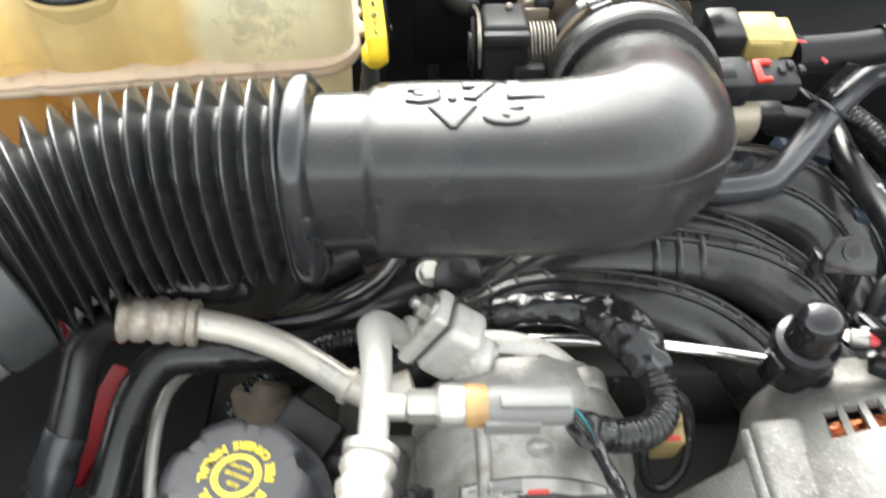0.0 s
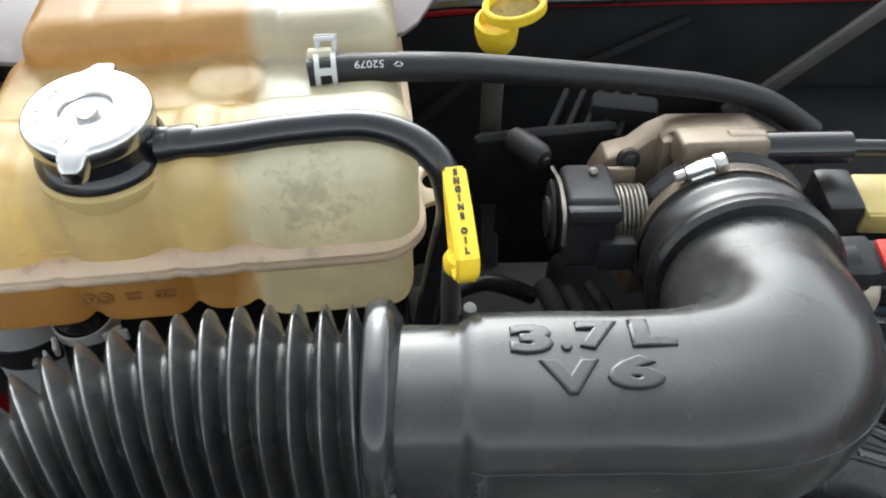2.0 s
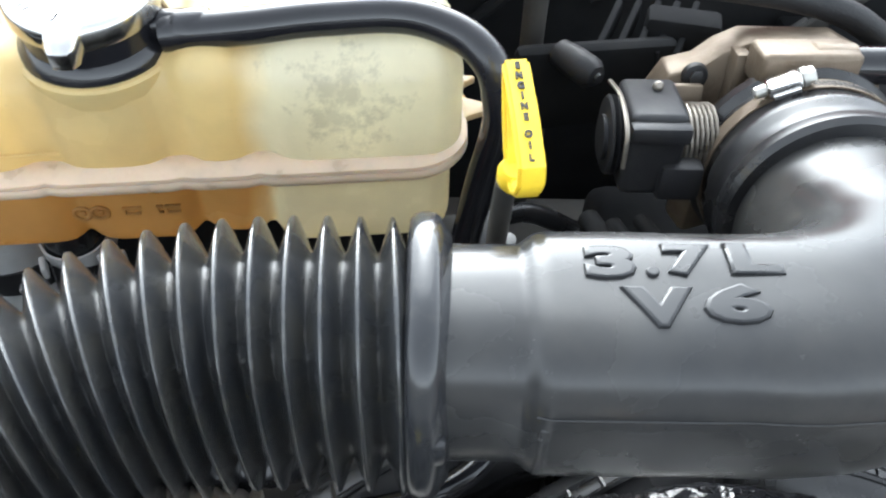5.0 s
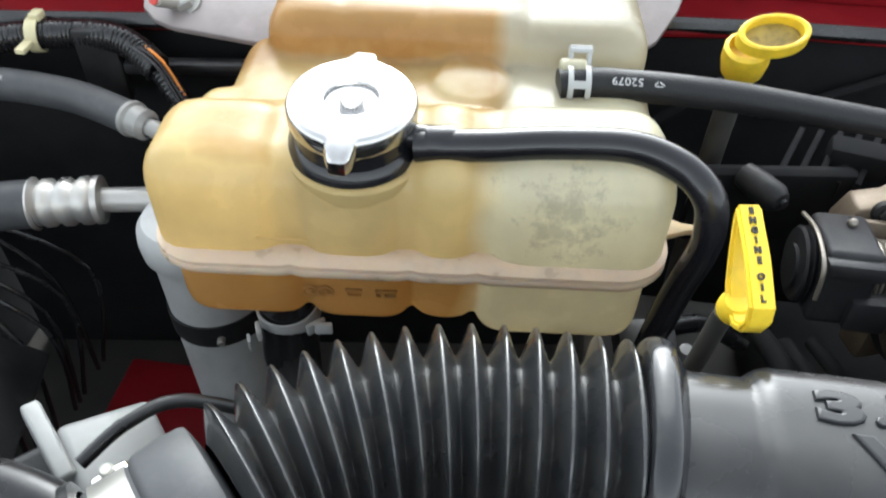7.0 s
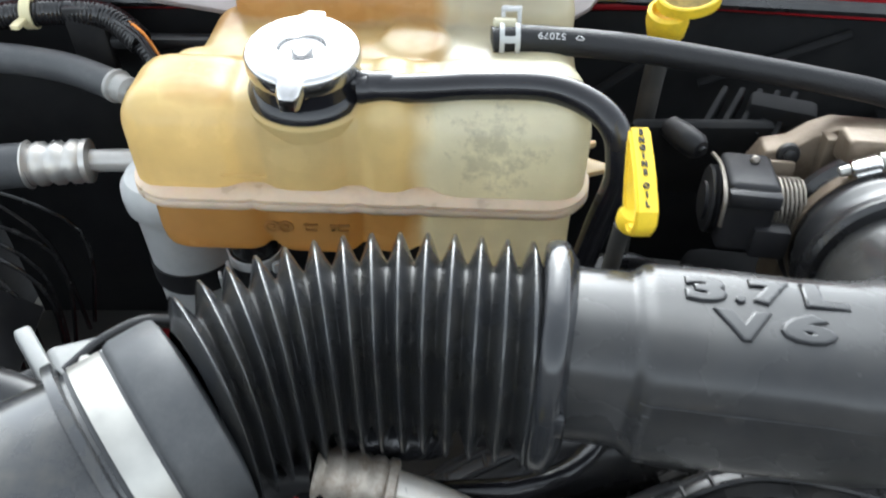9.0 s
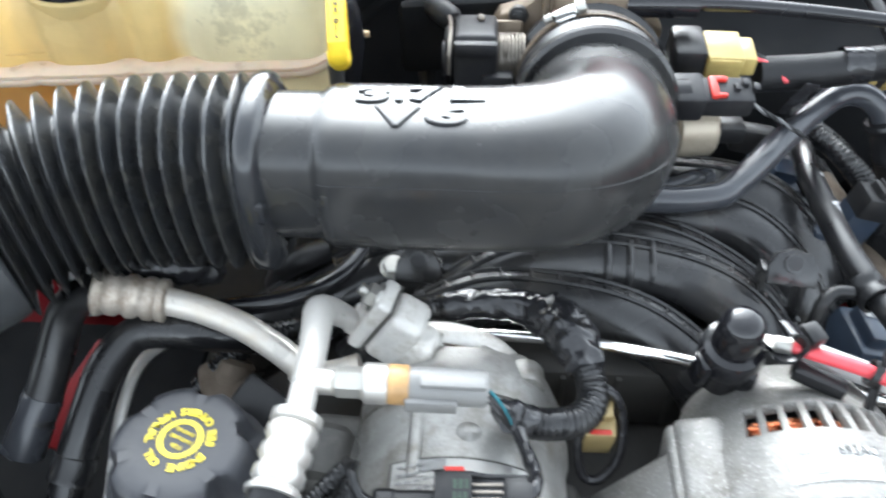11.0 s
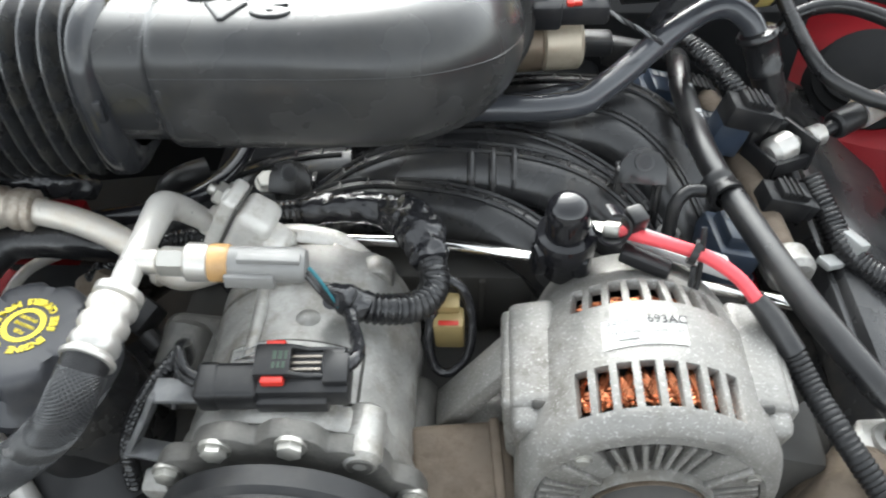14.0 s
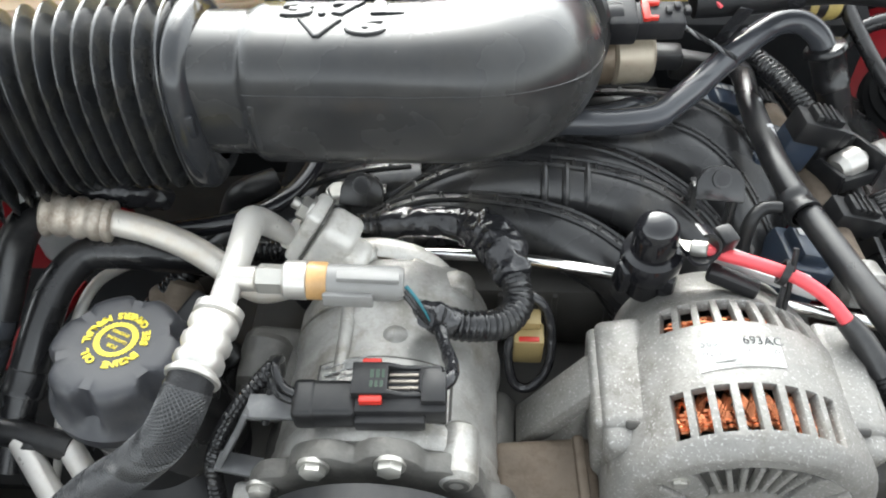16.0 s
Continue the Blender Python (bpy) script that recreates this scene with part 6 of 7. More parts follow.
def pressure_sensor():
    t = thing("pressure_sensor", (0.02, 0.186, 1.04), "steel and grey plastic pressure sensor screwed into the suction pipe", "sensor")
    ax = Vector((1, 0.03, -0.06))
    o = Vector((-0.0145, 0.1850, 1.0535))
    part("hex_nut", lathe([(0, 0), (0.0066, 0), (0.0074, 0.001), (0.0074, 0.0125), (0.0066, 0.0135), (0, 0.0135)], aim(o, ax, 30), 6), steel, t, smooth=False)
    part("collar", lathe([(0, 0.0125), (0.0080, 0.0125), (0.0096, 0.014), (0.0096, 0.024), (0.0080, 0.025)], aim(o, ax), 32), ferrule_alu, t)
    part("seal", lathe([(0.004, 0.0245), (0.0092, 0.0245), (0.0094, 0.026), (0.0094, 0.033), (0.0088, 0.034), (0.004, 0.034)], aim(o, ax), 32), orange_ring, t, "orange seal ring")
    part("plug", merge(lathe([(0.004, 0.033), (0.0082, 0.033), (0.0086, 0.035), (0.0088, 0.068), (0.0075, 0.0705), (0, 0.0705)], aim(o, ax), 32), rbox((0.024, 0.004, 0.008), at(0.030, 0.1772, 1.0490, 0, 3.4, 1.7), 0.0008), rbox((0.030, 0.006, 0.003), at(0.040, 0.183, 1.0587, 0, 3.4, 1.7), 0.0008)), grey_plastic, t, "grey plastic plug")
    for i, wm in enumerate((wire_teal, loom_plastic, loom_plastic)):
        part("wire", tube([(0.057, 0.186 - 0.003 * i, 1.049), (0.062, 0.183 - 0.003 * i, 1.043), (0.066, 0.181 - 0.002 * i, 1.034), (0.068, 0.180, 1.026)], 0.0011, 8, 6), wm, t)


pressure_sensor()


def taped_harness():
    t = thing("compressor_harness", (0.09, 0.25, 0.96), "black wiring loom wrapped in shiny crinkled tape", "wiring loom")
    pts = [(-0.005, 0.284, 0.986), (0.02, 0.2845, 0.990), (0.05, 0.2865, 0.992), (0.078, 0.284, 0.993), (0.098, 0.270, 0.996), (0.108, 0.248, 0.998), (0.1140, 0.224, 0.994), (0.106, 0.208, 0.995), (0.090, 0.2005, 1.000), (0.076, 0.1985, 1.005), (0.069, 0.198, 1.011)]
    part("conduit", loom(pts, 0.0088, 0.0036, 0.0012, 18), loom_plastic, t)

    def wrap(pts, r, seed, wav=0.0012):
        bm = tube(pts, r, 40, 26)
        noise.seed_set(seed)
        for v in bm.verts:
            q = v.co * 130
            v.co += Vector((noise.noise(q), noise.noise(q + Vector((7, 1, 3))), noise.noise(q + Vector((2, 9, 4))))) * wav * 1.6
        noise.seed_set(1)
        return bm
    part("tape", wrap([(0.030, 0.2850, 0.991), (0.055, 0.287, 0.993), (0.080, 0.2835, 0.994), (0.090, 0.277, 0.995)], [0.0092, 0.0098, 0.0105, 0.0108], 3, 0.0008), tape_black, t, "shiny crinkled tape")
    part("tape", wrap([(0.082, 0.2835, 0.994), (0.097, 0.272, 0.997), (0.106, 0.254, 0.999), (0.1105, 0.236, 0.998)], [0.0112, 0.0145, 0.0140, 0.0098], 5, 0.0016), tape_black, t, "shiny crinkled tape")
    part("tape", wrap([(0.077, 0.1985, 1.005), (0.068, 0.1970, 1.013), (0.060, 0.195, 1.022)], [0.0090, 0.0075, 0.0030], 7), tape_black, t, "shiny crinkled tape")
    part("branch", wrap([(0.070, 0.198, 1.010), (0.074, 0.184, 1.010), (0.079, 0.168, 1.012), (0.079, 0.156, 1.016), (0.074, 0.150, 1.016)], 0.0036, 9, 0.0006), tape_black, t)
    part("branch", wrap([(0.066, 0.196, 1.016), (0.066, 0.188, 1.022), (0.066, 0.181, 1.030)], 0.0040, 11, 0.0006), tape_black, t)


taped_harness()
loop = thing("tan_connector", (0.119, 0.221, 0.93), "tan two-way connector hanging on a taped loop", "wiring connector")
part("housing", merge(rbox((0.018, 0.014, 0.030), at(0.121, 0.2245, 0.954, 12, 0, 0), 0.002), rbox((0.013, 0.010, 0.008), at(0.121, 0.227, 0.974, 12, 0, 0), 0.001)), tan, loop)
part("lock", rbox((0.012, 0.003, 0.005), at(0.121, 0.2175, 0.966, 12, 0, 0), 0.0006), red_plastic, loop)
part("strap", tube([(0.113, 0.225, 0.972), (0.109, 0.216, 0.955), (0.113, 0.207, 0.938), (0.123, 0.206, 0.935), (0.133, 0.214, 0.945), (0.134, 0.226, 0.965), (0.128, 0.232, 0.982), (0.114, 0.236, 0.988)], 0.0030, 10, 8), tape_black, loop)


# ---- alternator ----
AX, AZ = 0.2245, 0.947


def alternator():
    t = thing("alternator", (AX, 0.18, 0.88), "dusty cast aluminium alternator with slotted windows over copper windings", "alternator")
    # housing shell: flat-sided section with an arched top, window cells left open
    RX, RZ = 0.0655, 0.0735
    DROP = 0.0255 / 0.0535 ** 2
    ys = [(0.1205, 0.900, 0.85), (0.1212, 0.925, 0.75), (0.1232, 0.955, 0.55), (0.1268, 0.985, 0.28), (0.1310, 1.0, 0.1), (0.156, 1.0, 0), (0.160, 1.0, 0), (0.1905, 0.998, 0), (0.1935, 0.988, 0), (0.203, 0.955, 0.05), (0.2125, 0.915, 0.15), (0.216, 0.885, 0.3), (0.226, 0.83, 0.7), (0.236, 0.73, 1), (0.241, 0.60, 1)]
    angs = [90 - 33.0 + i * (66.0 / 23) for i in range(24)]
    rest = [angs[-1] + i * ((360 - 66.0) / 54) for i in range(1, 54)]
    cols = angs + rest

    def pt(a, f, y, turn):
        c, s = math.cos(radians(a)), math.sin(radians(a))
        side = RX / max(abs(c), 1e-4)
        if s > 0.05:
            q = DROP * c * c
            arch = (-s + math.sqrt(s * s + 4 * q * RZ)) / (2 * q) if q > 1e-6 else RZ / s
        else:
            arch = RZ / max(abs(s), 1e-4)
        k = (side ** -13 + arch ** -13) ** (-1 / 13)
        k += (0.069 - k) * turn
        return Vector((AX + k * c * f, y, AZ + k * s * f))

    def opening(i, j):
        return i < 23 and i % 3 != 2 and (j == 4 or j in (8, 9))
    bm = bmesh.new()
    grid = [[bm.verts.new(pt(a, f, y, r)) for a in cols] for y, f, r in ys]
    for j in range(len(ys) - 1):
        for i in range(len(cols)):
            if opening(i, j):
                continue
            k = (i + 1) % len(cols)
            bm.faces.new((grid[j][i], grid[j][k], grid[j + 1][k], grid[j + 1][i]))
    shell = part("housing", bm, cast_speck, t, sharp=48)
    so = shell.modifiers.new("wall", "SOLIDIFY")
    so.thickness, so.offset = 0.0055, -1
    be = shell.modifiers.new("edge", "BEVEL")
    be.width, be.segments, be.limit_method, be.angle_limit = 0.0014, 2, "ANGLE", radians(42)
    # corner lugs with through-bolts
    for sx in (-1, 1):
        lug = part("lug", merge(rbox((0.026, 0.066, 0.020), at(AX + sx * 0.0555, 0.1795, AZ + 0.0395, 1, sx * 14, 0), 0.005, 3), rbox((0.019, 0.022, 0.050), at(AX + sx * 0.0575, 0.1505, AZ + 0.020, 10, sx * 5, 0), 0.006, 3)), cast_speck, t)
        # solid block whose dark colour stands for the shade inside a slot
        part("slot", rbox((0.0085, 0.004, 0.0045), at(AX + sx * 0.0545, 0.1475, AZ + 0.0465, -40, 0, 0), 0.0015, 3), grime, lug, "dark block coloured like a shaded screw slot")
    part("side_flange", rbox((0.014, 0.062, 0.080), at(AX - 0.0640, 0.180, AZ + 0.003, 0, -4, 0), 0.004, 3), cast_speck, t)
    part("side_flange", rbox((0.014, 0.062, 0.080), at(AX + 0.0640, 0.180, AZ + 0.003, 0, 4, 0), 0.004, 3), cast_speck, t)
    # inside: stator, windings
    part("stator", rod((AX, 0.172, AZ), (AX, 0.195, AZ), 0.058, 48), grime, t, "dark laminated stator")
    part("rotor", rod((AX, 0.125, AZ), (AX, 0.225, AZ), 0.048, 40), grime, t, "dark rotor")
    part("insulator", lathe([(0.046, 0.0), (0.0565, 0.0), (0.0560, 0.008), (0.052, 0.013), (0.044, 0.014)], aim((AX, 0.2085, AZ), (0, 1, 0)), 56), conn_black, t, "black plastic insulator")
    rnd = random.Random(2)

    def ring_point(r, a, y):
        return Vector((AX + r * math.cos(a), y, AZ + r * math.sin(a)))
    coils = bmesh.new()
    for i in range(17):
        a = radians(46 + 88 * i / 16)
        lean = 0.10 if i % 2 else -0.10
        for k in range(3):
            off = 0.024 * (k - 1)
            coils = merge(coils, tube([ring_point(0.0575, a + off, 0.173), ring_point(0.0625 - 0.0004 * k, a + off + lean * 0.3, 0.163), ring_point(0.0640, a + off + lean, 0.153), ring_point(0.0620, a + off + lean * 1.8, 0.143)], 0.0012, 6, 4))
        for k in range(5):
            y = 0.1385 + 0.0026 * k + 0.001 * rnd.random()
            coils = merge(coils, tube([ring_point(0.0612 + 0.0010 * math.sin(k * 1.9 + i), a - 0.06, y), ring_point(0.0632 - 0.0003 * k, a, y + 0.002 * (i % 2)), ring_point(0.0612, a + 0.06, y + 0.0006)], 0.0012, 6, 4))
    tagged(part("winding", coils, copper, t), "coppery wire winding", kind="stuff")
    rear = bmesh.new()
    for i in range(6):
        rear = merge(rear, tube([ring_point(0.0590 + 0.0012 * math.sin(i * 2.1 + a * 0.4), radians(a), 0.1965 + 0.0019 * i) for a in range(40, 145, 5)], 0.0011, 6, 1))
    tagged(part("winding", rear, copper, t), "coppery wire winding", kind="stuff")
    # finned front face
    part("face_ring", lathe([(0.056, 0.006), (0.056, 0.0), (0.0585, -0.0015), (0.0625, -0.001), (0.064, 0.004)], aim((AX, 0.1215, AZ), (0, 1, 0)), 64), cast_speck, t)
    plates = (40, 140, 220, 320)
    for i in range(45):
        a = 8.0 * i + 2.0
        if min(abs((a - p + 180) % 360 - 180) for p in plates) < 19:
            continue
        part("fin", rbox((0.026, 0.012, 0.0026), aim((AX, 0.1265, AZ), (0, 1, 0)) @ pose(0, 0, 0, 0, 0, a) @ Matrix.Translation((0.042, 0, 0)) @ pose(0, 0, 0, 90, 0, 0), 0.0007), cast_speck, t)
    for a in plates:
        f = aim((AX, 0.1225, AZ), (0, 1, 0)) @ pose(0, 0, 0, 0, 0, a)
        spoke = part("spoke", prism([(0.028, -0.008), (0.050, -0.017), (0.060, -0.015), (0.062, 0.0), (0.060, 0.015), (0.050, 0.017), (0.028, 0.008)], 0.012, f @ Matrix.Translation((0, 0, -0.002)), 0.0022), cast_speck, t, "solid cast spoke")
        part("rib", rbox((0.026, 0.0035, 0.004), f @ Matrix.Translation((0.045, 0.0, -0.003)), 0.0012), cast_speck, spoke)
        part("bolt", hexbolt(f @ Vector((0.0535, 0.009, -0.0015)), (0, -1, 0), 0.0036, 0.003, 0.0048, a), steel, spoke)
    part("hub", lathe([(0.0, 0.004), (0.030, 0.004), (0.0335, 0.002), (0.0335, 0.014), (0, 0.014)], aim((AX, 0.113, AZ), (0, 1, 0)), 48), cast_alu, t)
    part("pulley", lathe([(0, -0.03), (0.026, -0.03), (0.0285, -0.028), (0.027, -0.02), (0.0285, -0.015), (0.027, -0.010), (0.0285, -0.005), (0.0295, -0.001), (0.0295, 0.001), (0, 0.001)], aim((AX, 0.1155, AZ), (0, 1, 0)), 56), grime, t, "dark rust-edged pulley")
    part("pulley_edge", lathe([(0.0285, -0.0012), (0.0300, -0.0008), (0.0300, 0.0012), (0.0285, 0.0014)], aim((AX, 0.1155, AZ), (0, 1, 0)), 56), brown_cast, t, "rusty pulley edge")
    # rear cap and mounting bracket
    part("rear_cap", lathe([(0, 0.052), (0.030, 0.050), (0.052, 0.036), (0.0605, 0.014), (0.0615, 0.0)], aim((AX + 0.002, 0.212, AZ - 0.003), (0, 1, 0)), 56), cast_speck, t)
    ear = Matrix.Translation((0.166, 0.196, 0.985)) @ Matrix.Rotation(radians(8), 4, "Y") @ Matrix.Rotation(radians(90), 4, "X")

    def bar(poly, h, dy):
        return prism(poly, h, ear @ Matrix.Translation((0, 0, dy)), 0.0018)
    part("bracket_ear", merge(bar([(0.004, 0.004), (-0.006, 0.006), (-0.014, 0.0), (-0.044, -0.062), (-0.036, -0.066), (-0.026, -0.050), (-0.010, -0.014), (0.004, -0.010)], 0.026, 0.0),
                             bar([(0.004, -0.010), (-0.004, -0.012), (-0.004, -0.075), (0.004, -0.080)], 0.026, 0.0),
                             bar([(-0.036, -0.066), (-0.040, -0.058), (-0.002, -0.046), (0.0, -0.056)], 0.026, 0.0),
                             bar([(0.0, -0.050), (-0.030, -0.060), (-0.024, -0.088), (0.0, -0.090)], 0.020, 0.012)), cast_speck, t, "open triangular mounting ear")
    # label
    lab = bmesh.new()
    n = 10
    rows = []
    for y in (0.1650, 0.1825):
        row = []
        for i in range(n + 1):
            x = -0.0245 + 0.041 * i / n
            row.append(lab.verts.new((AX + x, y + x * 0.055, AZ + RZ - DROP * x * x + 0.0006)))
        rows.append(row)
    for i in range(n):
        lab.faces.new((rows[0][i], rows[0][i + 1], rows[1][i + 1], rows[1][i]))
    bmesh.ops.solidify(lab, geom=lab.faces[:], thickness=0.0003)
    label = part("label", lab, paper, t, "white printed rating label")
    def on_label(x, y):
        return at(AX + x, y, AZ + RZ - DROP * x * x + 0.0010, 0, math.degrees(math.atan(2 * DROP * x)), 3)
    part("print", flat_text("693AC", 0.0072, on_label(0.0072, 0.1800), 0.0002, wide=1.0), ink, label)
    part("print", flat_text("56041", 0.0058, on_label(-0.0155, 0.1797), 0.0002, wide=1.05), grey_ink, label)
    for word, x in (("TN12", -0.018), ("1000", -0.0085), ("4540", 0.0025), ("12V", 0.0125)):
        part("print", flat_text(word, 0.0040, on_label(x, 0.1738 + 0.055 * x), 0.0002, wide=1.05), grey_ink, label)
    part("logo_bars", merge(bars(1, 0.011, 0.0026, 0, on_label(-0.017, 0.1692)), bars(4, 0.003, 0.0012, 0.0008, on_label(-0.012, 0.1662), seed=8)), grey_ink, label)
    return t


alternator()


def output_boot():
    t = thing("terminal_boot", (0.187, 0.247, 0.98), "glossy black rubber boot over the alternator output post", "terminal boot")
    o = Vector((0.1875, 0.246, 0.985))
    ax = (-0.03, -0.12, 1)
    part("boot", lathe([(0.0125, 0), (0.0135, 0.002), (0.0135, 0.014), (0.0150, 0.017), (0.0168, 0.020), (0.0172, 0.030), (0.0160, 0.0345), (0.0125, 0.036), (0.0122, 0.050), (0.0112, 0.0555), (0.0085, 0.059), (0.0045, 0.0607), (0, 0.061)], aim(o, ax), 40), gloss_rubber, t)
    part("clip", merge(rbox((0.010, 0.012, 0.022), at(0.173, 0.238, 1.002, 10, 0, 20), 0.003), rbox((0.010, 0.010, 0.018), at(0.196, 0.234, 1.000, 10, 0, -20), 0.003)), gloss_rubber, t)
    part("flap", lathe([(0.0080, 0), (0.0098, 0.0), (0.0098, 0.012), (0.0080, 0.012)], aim((0.208, 0.242, 1.028), (0.15, -0.85, 0.25)), 28, 200, 460), gloss_rubber, t)


output_boot()


def output_cable():
    t = thing("output_cable", (0.25, 0.22, 1.0), "red insulated output cable with black ties and a taped tail", "cable")
    pts = [(0.214, 0.240, 1.022), (0.226, 0.234, 1.0235), (0.243, 0.228, 1.023), (0.260, 0.222, 1.020), (0.274, 0.213, 1.015), (0.284, 0.202, 1.008)]
    part("cable", tube(pts, 0.0037, 18, 8), red_cable, t)
    part("terminal", merge(rod((0.207, 0.243, 1.020), (0.216, 0.2395, 1.022), 0.0048, 16, 0.001), rbox((0.012, 0.010, 0.003), at(0.205, 0.245, 1.018, 0, -10, -20), 0.001)), steel, t)
    tail = [(0.282, 0.204, 1.009), (0.292, 0.197, 1.000), (0.302, 0.185, 0.989), (0.310, 0.170, 0.98), (0.322, 0.145, 0.972), (0.338, 0.12, 0.96)]
    part("taped_tail", tube(tail[:3], [0.0054, 0.0066, 0.0070], 18, 8), rubber, t)
    part("conduit", loom(tail[2:], 0.0066, 0.0030, 0.0008), braid, t)
    part("tie", lathe([(0.0058, -0.002), (0.0072, -0.002), (0.0072, 0.002), (0.0058, 0.002)], aim((0.2525, 0.225, 1.0215), (0.9, -0.35, -0.2)), 24), conn_black, t)
    part("tie_tail", merge(tube([(0.2525, 0.220, 1.016), (0.2515, 0.215, 1.006), (0.254, 0.214, 1.000), (0.256, 0.219, 1.008), (0.2555, 0.226, 1.03), (0.2555, 0.229, 1.036)], 0.0016, 8, 6)), conn_black, t)
    part("anchor", merge(rbox((0.028, 0.010, 0.008), at(0.228, 0.226, 1.013, 0, 8, -22), 0.002), rbox((0.010, 0.012, 0.014), at(0.222, 0.240, 1.03, 10, 0, 25), 0.002)), conn_black, t)
    part("cover_plate", rbox((0.06, 0.022, 0.006), at(0.250, 0.243, 1.003, -20, 14, -12), 0.002), light_grey, t)


output_cable()
mount = thing("mount_bracket", (0.124, 0.15, 0.86), "rusty brown cast mounting bracket between the units", "bracket")
part("web", rbox((0.058, 0.06, 0.10), at(0.130, 0.152, 0.890, 18, 0, 6), 0.006, 3), brown_cast, mount)
part("edge_rib", rbox((0.006, 0.062, 0.104), at(0.149, 0.153, 0.8915, 18, 0, 6), 0.002, 2), brown_cast, mount)
part("bolt", hexbolt((0.112, 0.119, 0.925), (0, -0.9, 0.4), 0.006, 0.005, 0.008), steel, mount)


# ---- oil filler and hoses beside the compressor ----
def oil_cap():
    t = thing("engine_oil_cap", (-0.094, 0.170, 0.975), "black scalloped oil filler cap with yellow print", "oil cap")
    o = Vector((-0.094, 0.171, 1.0165))
    bm = bmesh.new()
    n = 120
    rings = []
    for f, h, s in ((0.0, 0, 0), (0.6, 0, 0), (0.80, 0, 0.0), (0.90, -0.0008, 0.7), (0.96, -0.003, 1), (1.0, -0.008, 1), (1.03, -0.020, 0.9), (1.12, -0.025, 0.35), (1.17, -0.027, 0.0), (1.17, -0.033, 0.0), (1.05, -0.036, 0), (0.9, -0.040, 0)):
        ring = []
        for i in range(n):
            a = 2 * math.pi * i / n
            cut = max(0.0, math.cos(6 * (a + radians(100)))) ** 1.5
            r = 0.0355 * f - 0.0060 * cut * s
            ring.append(bm.verts.new((r * math.cos(a), r * math.sin(a), h)))
        rings.append(ring)
    for a, b in zip(rings, rings[1:]):
        for j in range(n):
            bm.faces.new((a[j], a[(j + 1) % n], b[(j + 1) % n], b[j]))
    bmesh.ops.remove_doubles(bm, verts=bm.verts, dist=1e-6)
    bm.transform(Matrix.Translation(o))
    part("cap", bm, cap_black, t)
    m = Matrix.Translation(o + Vector((0.001, 0.002, 0.0005))) @ Matrix.Diagonal((0.9, 0.9, 1, 1))
    teeth = []
    for i in range(72):
        a = 2 * math.pi * i / 72
        teeth.append(((0.0125 if i % 2 else 0.0116), a))
    ring = bmesh.new()
    outer = [ring.verts.new(m @ Vector((1.05 * r * math.cos(a), r * math.sin(a), 0))) for r, a in teeth]
    inner = [ring.verts.new(m @ Vector((0.0092 * math.cos(a), 0.0092 * math.sin(a), 0))) for _, a in teeth]
    for i in range(72):
        k = (i + 1) % 72
        ring.faces.new((outer[i], outer[k], inner[k], inner[i]))
    part("print_ring", ring, yellow_ink, t, "yellow printed gear ring")
    part("print_word", merge(flat_text("FOR", 0.0036, m @ pose(-0.001, -0.0045, 0, 0, 0, 158)), flat_text("GASOLINE", 0.0030, m @ pose(0.0005, 0.0, 0, 0, 0, 158)), flat_text("ENGINES", 0.0030, m @ pose(0.0015, 0.0045, 0, 0, 0, 158))), yellow_ink, t)
    part("print_word", arc_text("SEE OWNERS MANUAL", 0.0060, 0.0172, -8, m, 1.05, inward=True, step=12.0), yellow_ink, t)
    part("print_word", arc_text("ENGINE  OIL", 0.0060, 0.0172, -36, m, 1.05, inward=False, step=11.2), yellow_ink, t)
    part("neck", lathe([(0.030, 0), (0.032, -0.01), (0.032, -0.06), (0.05, -0.075)], Matrix.Translation(o + Vector((0, 0, -0.038))), 36), conn_black, t)


oil_cap()
filler = thing("oil_filler_housing", (-0.09, 0.18, 0.80), "dusty black valve cover under the oil filler", "valve cover")
part("neck", rod((-0.094, 0.171, 0.975), (-0.08, 0.19, 0.86), 0.036, 32, 0.003), manifold_black, filler)
part("cover", rbox((0.10, 0.14, 0.12), at(-0.10, 0.19, 0.84, 0, -20, 0), 0.012), manifold_black, filler)
ret = thing("return_hose", (-0.18, 0.2, 0.9), "black rubber hose arching beside the oil cap", "hose")
part("hose", tube([(-0.181, 0.200, 0.945), (-0.174, 0.222, 0.963), (-0.168, 0.244, 0.975), (-0.156, 0.262, 0.981), (-0.138, 0.266, 0.982), (-0.112, 0.268, 0.978), (-0.08, 0.28, 0.960)], 0.0110, 24, 8), rubber, ret)
part("lower_hose", tube([(-0.192, 0.155, 0.905), (-0.187, 0.178, 0.925), (-0.180, 0.204, 0.9485)], 0.0098, 24, 8), rubber, ret)
solo("hose_cuff", lathe([(0.0108, 0), (0.0125, 0.0006), (0.0128, 0.003), (0.0122, 0.004), (0.0122, 0.016), (0.0108, 0.017)], aim((-0.184, 0.189, 0.935), (0.25, 0.75, 0.62)), 30), rubber, (-0.185, 0.18, 0.93), "black rubber sleeve on a hose", "hose sleeve")
tee = thing("hose_tee", (-0.17, 0.165, 0.92), "black plastic hose tee low beside the oil cap", "fitting")
part("run", tube([(-0.215, 0.172, 0.925), (-0.18, 0.167, 0.927), (-0.145, 0.160, 0.925)], 0.0085, 18, 4), conn_black, tee)
